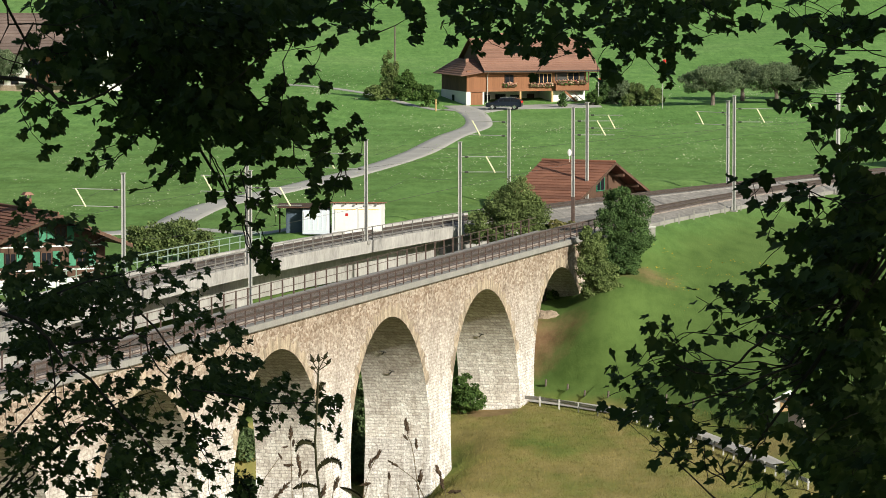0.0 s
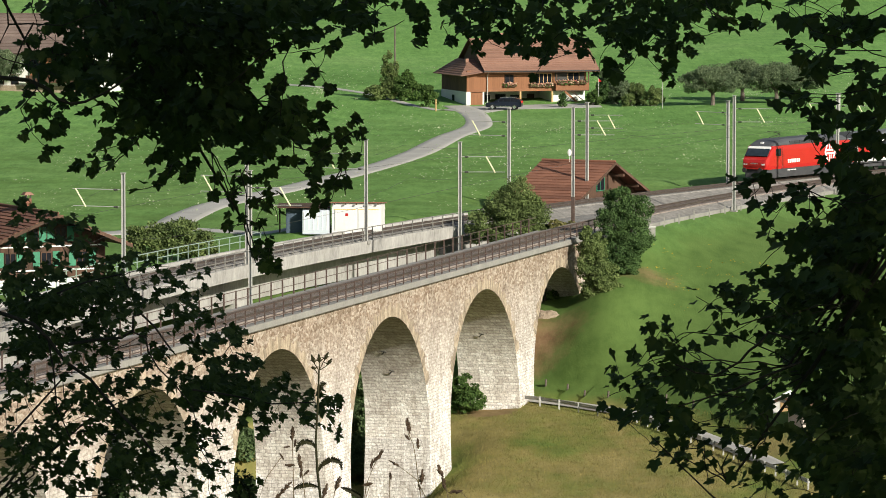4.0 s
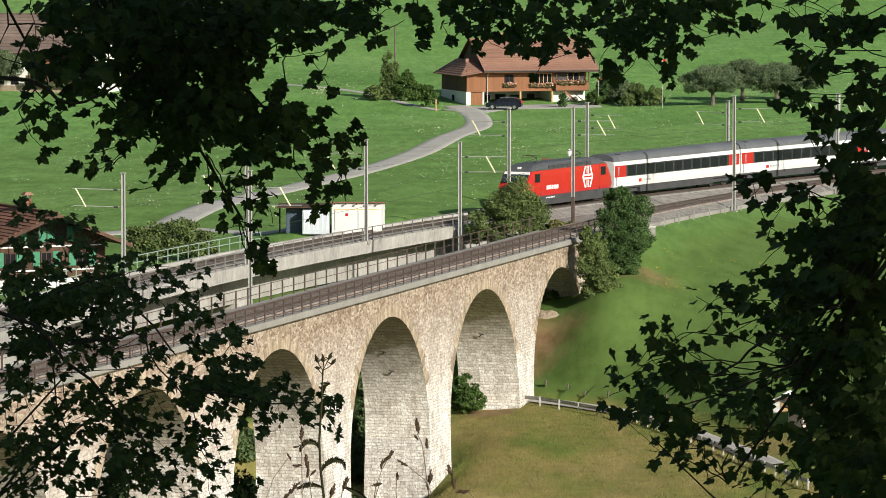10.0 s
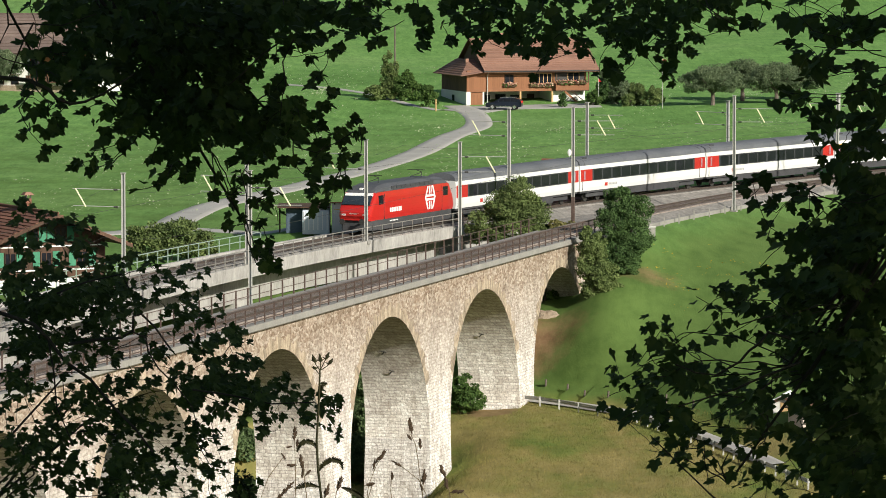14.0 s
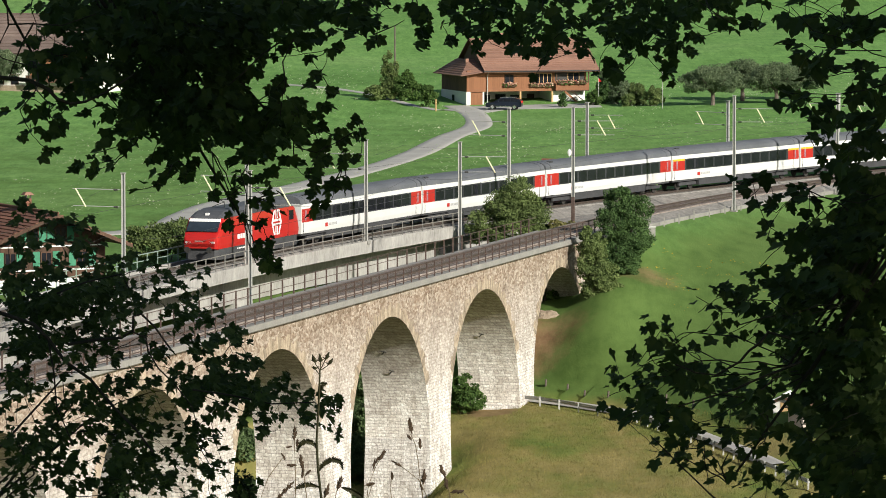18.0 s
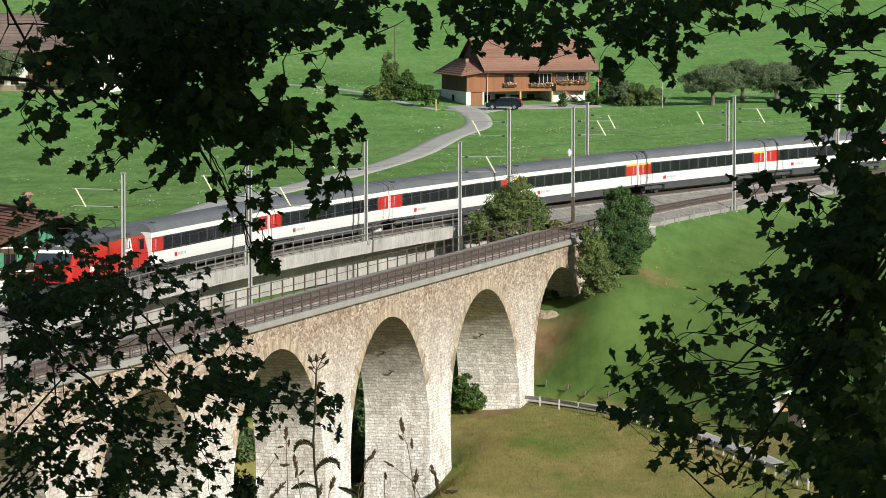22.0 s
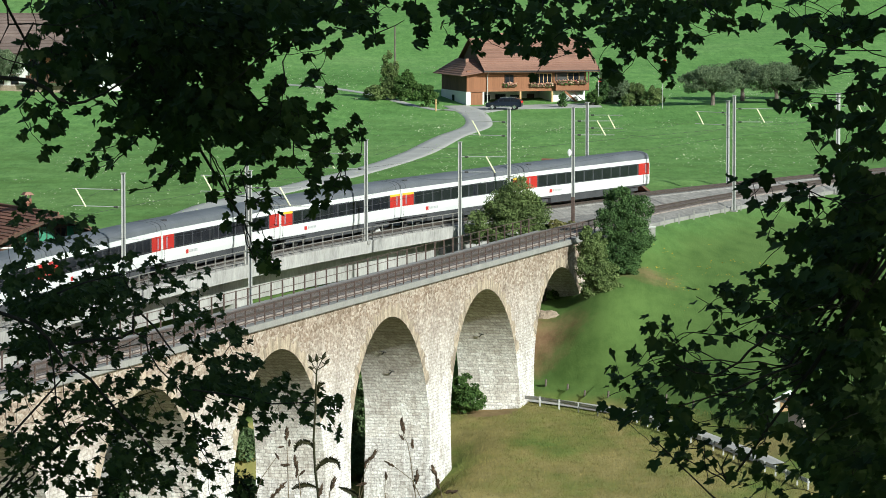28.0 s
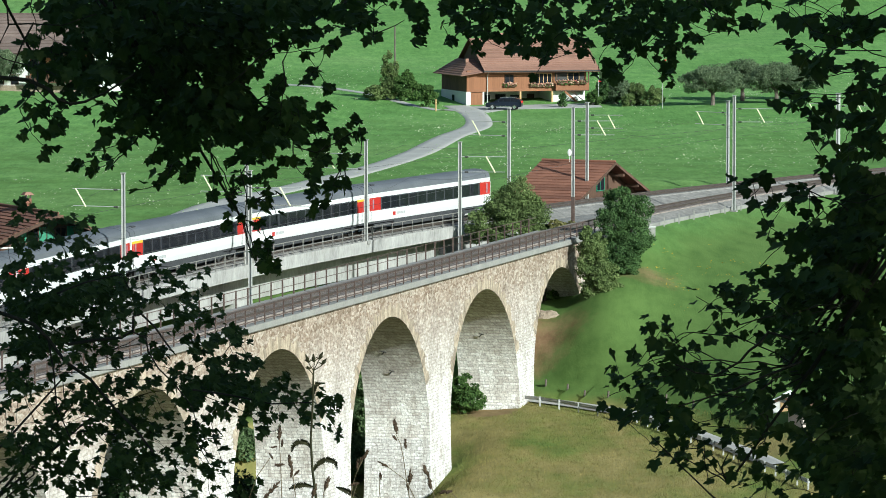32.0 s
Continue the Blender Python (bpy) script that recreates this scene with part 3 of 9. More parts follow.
# stony formation where both tracks lie side by side on the hill
bank = Shape()
rings = []
for i in range(70):
    s = -78 + i * 5.0
    p = MAIN.at(s, -4.2)
    so, _ = OLD.near(*MAIN.at(s)[:2])
    q = OLD.at(so, 3.0)
    far, near = Vector((p.x, p.y, -0.78)), Vector((q.x, q.y, -0.78))
    row = [far + Vector((-0.6, 0.4, -0.8)), far] + [far.lerp(near, k / 6) for k in range(1, 6)] + [near, near + Vector((0.7, -0.3, -0.9))]
    rings.append(row)
bank.loft(rings, caps=False, closed=False)
single("trackbed", bank, GREYBALLAST, "grey stone formation between the two tracks", "trackbed", kind="structure")

kerb = OLD.sweep(58, 200, [(2.9, -1.3), (3.2, -1.3), (3.2, -0.62), (2.9, -0.62)])
single("track_kerb", kerb, COPING, "low pale concrete retaining kerb beside the track", "kerb", kind="structure")

# ---------------------------------------------------------------- stone viaduct
CROWNS = [(-103.8, 9.9), (-78.3, 9.9), (-52.6, 9.9), (-26.6, 9.9), (-0.9, 9.9), (24.4, 9.9), (47.3, 8.6)]
FACE, BACK = 2.2, -2.5
DECK_Z, CROWN_Z = -0.8, -2.5


def build_stone_viaduct():
    v = thing("stone_viaduct", OLD.frame_at(0), "tall old stone viaduct with round arches and pale repointed piers", "viaduct", kind="structure")

    def P(a, off, z):
        lean = 0.018 * max(0.0, -z - 4.0)               # piers swell a little towards the ground
        return (a, -(off + (lean if off > 0 else -lean)), z)

    n_arch = len(CROWNS)
    for i, (c, r) in enumerate(CROWNS):
        left = (CROWNS[i - 1][0] + CROWNS[i - 1][1] + c - r) / 2 if i else c - r - 3
        right = (c + r + CROWNS[i + 1][0] - CROWNS[i + 1][1]) / 2 if i < n_arch - 1 else c + r + 7.0
        spring = CROWN_Z - r
        sh = Shape()
        low = CROWN_Z - CROWNS[i - 1][1] if i else spring
        cols = [(left, low), (c - r, low), (c - r, spring)] if low < spring else [(left, spring), (c - r, spring)]
        for k in range(37):
            an = math.pi * (1 - k / 36)
            cols.append((c + r * math.cos(an), spring + r * math.sin(an)))
        cols += [(c + r, spring), (right, spring)]
        levels = 5
        for off, flip in ((FACE, False), (BACK, True)):
            rows = []
            for a, zb in cols:
                rows.append([P(a, off, mix(zb, DECK_Z, q / levels)) for q in range(levels + 1)])
            if flip:
                rows.reverse()
            sh.loft(rows, caps=False, closed=False)
        sh.loft([[P(a, FACE, DECK_Z), P(a, BACK, DECK_Z)] for a, zb in cols], caps=False, closed=False)  # top
        arch = part("arch", sh, STONE, v)
        part("soffit", Shape().loft([[P(a, BACK, zb), P(a, FACE, zb)] for a, zb in cols], caps=False, closed=False), SOFFIT, arch, "grey stone underside of the arch, crown shade painted in")
        if i < n_arch - 1:                                # the pier to the right of this arch
            a0, a1 = c + r, CROWNS[i + 1][0] - CROWNS[i + 1][1]
            pr = Shape()
            top, foot = spring + 0.001, spring - 16.0
            rings = []
            for q in range(7):
                z = mix(foot, top, q / 6)
                g = 0.03 * (top - z)
                rings.append([P(a0 - g, FACE, z), P(a1 + g, FACE, z), P(a1 + g, BACK, z), P(a0 - g, BACK, z)])
            pr.loft(rings)
            part("pier", pr, STONE, v, "pale repointed stone pier")
        else:
            ab = Shape()
            ab.loft([[P(c + r, FACE, z), P(c + r + 12, FACE, z), P(c + r + 12, BACK, z), P(c + r, BACK, z)] for z in (-16, -11.1, -0.81)])
            part("abutment", ab, STONE, v, "stone end wall let into the hillside")
        # ring stones round the arch, a little proud of the wall
        count = 40 if i < 3 else 104
        wd = math.pi * r / count
        ring_meshes = []
        for deep, proud in ((0.62, 0.015), (0.85, 0.03), (1.05, 0.022), (0.74, 0.035)):
            stone = Shape().loft([[(-wd * 0.46, 0, 0), (wd * 0.46, 0, 0), (wd * 0.5, 0, deep), (-wd * 0.5, 0, deep)],
                                  [(-wd * 0.46, -proud, 0.0), (wd * 0.46, -proud, 0), (wd * 0.5, -proud, deep), (-wd * 0.5, -proud, deep)]])
            ring_meshes.append(stone.mesh("voussoir", RING))
        if i >= 2:
            for k in range(count):
                an = math.pi * (k + 0.5) / count
                if not 0.42 < an < math.pi - 0.42:
                    continue
                z = spring + r * math.sin(an)
                y = -(FACE + 0.018 * max(0.0, -z - 4.0)) + 0.004
                part("voussoir", ring_meshes[(k * 7 + k // 3) % 4], RING, v, at=Matrix.Translation((c + r * math.cos(an), y, z)) @ Matrix.Rotation(math.pi / 2 - an, 4, "Y"))
    # iron anchors left standing out of the arches
    for c, r, an, off in ((-0.9, 9.9, 0.685, -0.83), (-0.9, 9.9, 0.503, -0.51), (24.4, 9.9, 0.564, -0.67)):
        b = Vector((c + r * math.cos(an), -off, CROWN_Z - r + r * math.sin(an)))
        part("iron_anchor", Shape().tube([b + Vector((0.1, 0, 0.05)), b + Vector((-0.5, -0.5, 0.42))], 0.05, 0.04, 6).tube([b + Vector((-0.42, -0.62, 0.36)), b + Vector((-0.46, -0.2, 0.44))], 0.035, 0.03, 5), DARKIRON, v, "rusty iron anchor")
    # coping slab, bearing the ballast
    for off, sgn in ((FACE, 1), (BACK, -1)):
        part("coping", OLD_LOCAL.sweep(-125, 60, [(off - 0.35 * sgn, -0.82), (off + 0.32 * sgn, -0.82), (off + 0.38 * sgn, -0.75), (off + 0.38 * sgn, -0.36), (off - 0.35 * sgn, -0.36)]), COPING, v, "grey concrete coping slab")
    return v


OLD_LOCAL = Line(0, 0, lambda s: 0.0, -230, 120)
viaduct = build_stone_viaduct()


def railing(name, line, s0, s1, off, base, height, bars, gap, mat, label, post=0.045, bar=0.03, group=""):
    r = thing(name, Matrix(), label, "railing", group)
    pm = Shape().box(-post, post, -post, post, 0, height).mesh("post", mat)
    s = s0
    while s <= s1:
        part("post", pm, mat, r, at=line.frame_at(s, off, base))
        s += gap
    for h in bars:
        part("bar", line.sweep(s0, s1, [(off - bar, base + h - bar), (off + bar, base + h - bar), (off + bar, base + h + bar), (off - bar, base + h + bar)]), mat, r)
    return r


railing("viaduct_railing", OLD, -110, 58, FACE + 0.2, -0.36, 1.15, (0.24, 0.66, 1.1), 2.0, RUST, "rust-brown steel railing along the stone viaduct", 0.04, 0.028, "viaduct railings")
railing("viaduct_railing", OLD, -110, 58, BACK - 0.2, -0.36, 1.2, (0.62, 1.16), 2.55, RUST, "dark steel railing along the far side of the stone viaduct", 0.045, 0.02, "viaduct railings")

# ---------------------------------------------------------------- concrete viaduct
EDGE = 3.2


def build_concrete_viaduct():
    v = thing("concrete_viaduct", Matrix(), "modern pale concrete railway viaduct with a box girder", "viaduct", kind="structure")
    part("deck_slab", MAIN.sweep(-325, -75, [(-EDGE, -1.15), (-1.9, -1.4), (1.9, -1.4), (EDGE - 0.05, -1.15), (EDGE, -0.15), (EDGE - 0.3, -0.15), (EDGE - 0.3, -0.45), (-EDGE + 0.3, -0.45), (-EDGE + 0.3, -0.15), (-EDGE, -0.15)]), CONCRETE, v, "pale weathered concrete deck with an upstand edge")
    part("box_girder", MAIN.sweep(-325, -75.5, [(-1.0, -3.4), (0.95, -3.4), (1.0, -1.4), (-1.0, -1.4)]), CONCRETE, v, "pale concrete girder under the deck")
    for s in (-100, -133.5, -163, -192.5, -222, -251):
        g = gz(*MAIN.at(s)[:2])
        f = Shape()
        m = MAIN.frame_at(s)
        f.loft([[m @ Vector((x, y, z)) for x, y in ((-0.7, -1.6), (0.7, -1.6), (0.9, -1.2), (0.9, 1.2), (0.7, 1.6), (-0.7, 1.6), (-0.9, 1.2), (-0.9, -1.2))] for z in (min(g - 1.5, -6.0), -3.1)])
        part("pier", f, CONCRETE, v)
    f = Shape().box(0, 4.0, -3.1, 3.1, -7.0, -0.96, MAIN.frame_at(-79.5))
    part("abutment", f, CONCRETE, v, "pale concrete end wall")
    return v


build_concrete_viaduct()
railing("deck_railing", MAIN, -250, -81, EDGE - 0.12, -0.15, 1.1, (0.58, 1.08), 2.2, GREYSTEEL, "grey steel tube railing along the concrete deck", 0.035, 0.03, "deck railings")
railing("deck_railing", MAIN, -250, -118, -EDGE + 0.12, -0.15, 1.1, (0.58, 1.08), 2.2, GREENSTEEL, "pale green steel railing along the concrete deck", 0.035, 0.03, "deck railings")


# ---------------------------------------------------------------- line masts and wires
def mast(x, y, base, height, side, heading, label, arms=1, rusty=False):
    """A steel H-section mast; side -1 puts the bracket over the far side, 1 over the near side."""
    m = Matrix.Translation((x, y, base)) @ Matrix.Rotation(heading, 4, "Z")
    t = thing("line_mast", m, label, "mast", "overhead line masts")
    sh = Shape()
    sh.box(-0.11, 0.11, -0.12, -0.102, 0, height).box(-0.11, 0.11, 0.102, 0.12, 0, height).box(-0.008, 0.008, -0.102, 0.102, 0, height)
    part("pole", sh, GALV, t, "galvanised steel H-section pole")
    part("footing", Shape().box(-0.3, 0.3, -0.3, 0.3, -1.2 if base < -0.5 else -0.15, 0.12), COPING, t, "concrete footing")
    if rusty:
        part("base_collar", Shape().box(-0.125, 0.125, -0.135, 0.135, 0.12, 2.6), RUST, t, "rust-stained collar")
    d = -side                                      # local +y is the far side
    z1, z2, reach = height - 1.15, height - 2.35, 3.7
    for z in (z1, z2):
        part("bracket_arm", Shape().tube([(0, d * 0.15, z), (0, d * reach, z + 0.05)], 0.032), GALV, t)
        part("insulator", Shape().lathe([(0.05, 0), (0.09, 0.05), (0.05, 0.1), (0.09, 0.15), (0.05, 0.2), (0.09, 0.25), (0.05, 0.3)], 8, (0, d * 0.55 - 0.15, z), "y"), DARKIRON, t, "dark ribbed insulator")
    part("registration_arm", Shape().tube([(0, d * (reach - 0.2 if d > 0 else 2.15), z1 + 0.05), (0, d * (reach - 0.95 if d > 0 else 2.9), z2 - 0.02)], 0.06), PORCELAIN, t, "cream insulated strut")
    part("top_cap", Shape().box(-0.16, 0.16, -0.18, 0.18, height, height + 0.05), GALV, t)
    return t


MASTS = [  # track, x, y, base height, height, bracket side
    (MAIN, -22.30, 329.99, -0.25, 8.55, -1), (MAIN, -14.81, 357.13, -0.25, 7.9, -1), (MAIN, -6.21, 382.13, -0.25, 8.25, -1),
    (MAIN, 5.73, 410.13, -0.7, 10.0, -1), (MAIN, 13.39, 439.64, -0.8, 9.4, 1), (MAIN, 27.95, 464.40, -0.8, 8.5, -1), (MAIN, 40.36, 482.98, -0.8, 8.5, -1),
    (OLD, -13.23, 324.32, -0.6, 9.4, 1), (OLD, 1.34, 374.81, -0.6, 8.8, 1), (OLD, 11.22, 408.21, -0.8, 10.3, 1), (OLD, 26.52, 431.19, -1.0, 10.55, 1), (OLD, 38.08, 456.89, -1.0, 9.7, 1)]
for i, (ln, x, y, b, h, side) in enumerate(MASTS):
    s, _ = ln.near(x, y)
    mast(x, y, b, h, side, ln.turn(s), "grey galvanised steel overhead line mast with bracket arms", rusty=(i == 9))


def wires(line, s0, s1, off, label):
    t = thing("overhead_wire", Matrix(), label, "overhead wire", "overhead wires")
    part("contact_wire", line.sweep(s0, s1, [(off - 0.008, 5.3), (off + 0.008, 5.3), (off, 5.32)]), DARKIRON, t)
    spans = np.arange(s0, s1, 33.0)
    sh = Shape()
    for a in spans:
        sh.tube([line.at(a + k * 5.5, off, 5.9 + 0.9 * (2 * k / 6 - 1) ** 2) for k in range(7)], 0.009, n=3)
    part("messenger_wire", sh, DARKIRON, t)


wires(MAIN, -260, 100, 0.0, "thin dark overhead contact wire above the main track")
wires(OLD, -120, 140, 0.0, "thin dark overhead contact wire above the old track")
# ---------------------------------------------------------------- the train
def section(half, sill, shoulder, crown, tuck=0.06, n=7):
    """Cross-section of a carriage body above the sill: (y, z) from near sill over the roof to far sill."""
    pts = [(-half + tuck, sill), (-half, sill + 0.35), (-half, shoulder - 0.5), (-half + 0.06, shoulder)]
    roof = []
    for k in range(1, n):
        an = math.pi * k / n
        roof.append((-(half - 0.06) * math.cos(an), shoulder + (crown - shoulder) * math.sin(an) ** 0.8))
    return pts + roof + [(-y, z) for y, z in reversed(pts)]


def side_panel(x0, x1, z0, z1, half, proud, near=True):
    y = -(half + proud) if near else (half + proud)
    return Shape().box(x0, x1, min(y, y * 0.97), max(y, y * 0.97), z0, z1)


def bogie(parent, x, wheels=2):
    b = part("bogie", Shape().box(x - 1.7, x + 1.7, -1.12, -0.98, 0.45, 0.75).box(x - 1.7, x + 1.7, 0.98, 1.12, 0.45, 0.75).box(x - 0.3, x + 0.3, -1.1, 1.1, 0.5, 0.8), UNDER, parent, "dark grimy bogie frame")
    for dx in (-1.25, 1.25):
        part("wheelset", Shape().lathe([(0.10, -0.75), (0.46, -0.75), (0.46, -0.62), (0.10, -0.60), (0.10, 0.60), (0.46, 0.62), (0.46, 0.75), (0.10, 0.75)], 14, (x + dx, 0, 0.46), "y"), DARKIRON, b)


def emblem(parent, x, z, y):
    """Pale hexagonal railway emblem of bars, as plain shapes."""
    sh = Shape()
    for k in (-1, 1):
        sh.box(x - 0.85, x + 0.85, y - 0.006, y, z + k * 0.16 - 0.09, z + k * 0.16 + 0.09)
        sh.box(x + k * 0.17 - 0.09, x + k * 0.17 + 0.09, y - 0.006, y, z + 0.30, z + 0.98)
        sh.box(x + k * 0.17 - 0.09, x + k * 0.17 + 0.09, y - 0.006, y, z - 0.98, z - 0.30)
        for j in (-1, 1):
            pts = [(x + k * 1.15, z), (x + k * 0.62, z + j * 0.98), (x + k * 0.36, z + j * 0.98), (x + k * 0.86, z)]
            sh.add([(px, y - 0.005, pz) for px, pz in pts] + [(px, y, pz) for px, pz in pts], [(0, 1, 2, 3), (7, 6, 5, 4), (0, 3, 7, 4), (1, 0, 4, 5), (2, 1, 5, 6), (3, 2, 6, 7)])
    part("emblem", sh, PALE, parent, "pale hexagonal emblem of bars")


def build_loco():
    """Streamlined electric locomotive; local x runs back from the nose, which is at x = 0, near side is -y."""
    t = thing("locomotive", Matrix(), "bright red streamlined electric locomotive with a grey roof", "locomotive")
    half, L = 1.48, 18.3
    # body rings from nose to tail: (x, width factor, sill, shoulder, crown)
    rings = []
    stations = [(0.02, 0.80, 1.15, 1.75, 1.80), (0.10, 0.90, 1.10, 2.0, 2.05), (0.45, 0.955, 1.08, 2.30, 2.36), (1.35, 0.99, 1.06, 3.28, 3.42), (1.75, 1.0, 1.06, 3.36, 3.62)]
    for x, wf, sill, sho, cr in stations + [(L - a, wf, b, c, d) for a, wf, b, c, d in reversed(stations)]:
        rings.append([(x, y, z) for y, z in section(half * wf, sill, sho, min(cr, sho + 0.12))])
    part("body", Shape().loft(rings), RED, t, "glossy red body shell", smooth=False)
    # roof
    rr = []
    for x, w, z0, z1 in [(0.95, 0.70, 3.0, 3.06), (1.5, 0.92, 3.33, 3.55), (2.3, 0.97, 3.38, 3.86), (3.6, 0.97, 3.38, 4.0), (L - 3.6, 0.97, 3.38, 4.0), (L - 2.3, 0.97, 3.38, 3.86), (L - 1.5, 0.92, 3.33, 3.55), (L - 0.95, 0.70, 3.0, 3.06)]:
        w *= half
        rr.append([(x, -w, z0), (x, -w * 0.94, mix(z0, z1, 0.55)), (x, -w * 0.72, mix(z0, z1, 0.95)), (x, -w * 0.3, z1), (x, w * 0.3, z1), (x, w * 0.72, mix(z0, z1, 0.95)), (x, w * 0.94, mix(z0, z1, 0.55)), (x, w, z0)])
    part("roof", Shape().loft(rr), ROOFGREY, t, "dark grey sloping roof")
    for k in range(9):
        x0 = 4.6 + k * 1.0
        part("vent", Shape().box(x0, x0 + 0.9, -half * 0.975, -half * 0.8, 3.44, 3.73), UNDER, t, "dark roof louvre")
    # skirt and buffers
    part("skirt", Shape().loft([[(x, -half * w, 0.28), (x, -half * w, 1.10), (x, half * w, 1.10), (x, half * w, 0.28)] for x, w in ((0.25, 0.72), (0.6, 0.9), (1.6, 0.985), (L - 1.6, 0.985), (L - 0.6, 0.9), (L - 0.25, 0.72))]), UNDER, t, "dark grey skirt and snow plough")
    for x in (0.02, L - 0.02):
        sgn = -1 if x < 1 else 1
        for y in (-0.88, 0.88):
            part("buffer", Shape().lathe([(0.09, 0), (0.09, 0.35), (0.24, 0.36), (0.24, 0.42)] if sgn > 0 else [(0.24, -0.42), (0.24, -0.36), (0.09, -0.35), (0.09, 0)], 10, (x, y, 1.05), "x"), DARKIRON, t)
    # windscreen with a pale sun strip above
    def slab(x0, z0, x1, z1, w0, w1, deep=0.15):
        a = [(x0, -w0, z0), (x0, w0, z0), (x1, w1, z1), (x1, -w1, z1)]
        return Shape().add([(x - deep, y, z + deep * 0.5) for x, y, z in a] + [(x + 0.05, y, z) for x, y, z in a], [(3, 2, 1, 0), (4, 5, 6, 7), (0, 1, 5, 4), (1, 2, 6, 5), (2, 3, 7, 6), (3, 0, 4, 7)])
    part("windscreen", slab(0.50, 2.34, 1.18, 3.08, 1.24, 1.22), WINDSCREEN, t, "large raked windscreen")
    part("sun_strip", slab(1.13, 3.03, 1.33, 3.24, 1.24, 1.22, 0.17), PALE, t, "white strip over the windscreen")
    for y in (-0.95, 0.95):
        part("headlight", Shape().box(0.02, 0.14, y - 0.22, y + 0.22, 1.52, 1.68), PALE, t, "pale twin headlight")
    part("number_bar", Shape().box(0.02, 0.13, -0.42, 0.42, 1.62, 1.74), PALE, t, "pale number bars")
    part("roof_light", Shape().box(1.5, 1.75, -0.14, 0.14, 3.55, 3.72), PALE, t, "small top headlight")
    for x0, x1 in ((1.75, 2.75), (L - 2.75, L - 1.75)):
        part("cab_window", side_panel(x0, x1, 2.35, 3.1, half, 0.012), GLASS, t, "dark cab side window")
    part("cab_door", side_panel(2.95, 3.0, 1.1, 3.2, half, 0.008), UNDER, t, "door seam")
    part("cab_door", side_panel(L - 3.0, L - 2.95, 1.1, 3.2, half, 0.008), UNDER, t, "door seam")
    for k in range(7):
        part("side_groove", side_panel(3.2, L - 3.2, 1.62 + k * 0.22, 1.635 + k * 0.22, half, 0.004), DOORRED, t)
    emblem(t, L - 5.6, 2.35, -half - 0.012)
    for k in range(7):                                  # lettering that stays unread, as bars
        part("letter_bar", Shape().box(4.1 + k * 0.36, 4.36 + k * 0.36, -half - 0.012, -half, 1.62, 1.98), PALE, t, "pale block lettering")
    for k in range(6):
        part("number_mark", Shape().box(4.1 + k * 0.3, 4.3 + k * 0.3, -half * 0.985 - 0.012, -half * 0.98, 0.86, 0.96), PALE, t)
    for x in (4.0, L - 4.0):
        bogie(t, x)
    # lowered pantographs
    for x in (3.9, L - 5.2):
        pg = part("pantograph", Shape().tube([(x, -0.5, 4.05), (x + 1.3, 0, 4.35), (x + 0.1, 0, 4.62)], 0.035).tube([(x, 0.5, 4.05), (x + 1.3, 0, 4.35)], 0.03), DARKIRON, t, "folded dark pantograph")
        part("collector_head", Shape().tube([(x + 0.1, -0.8, 4.62), (x + 0.1, 0.8, 4.62)], 0.03), DARKIRON, pg)
    return t


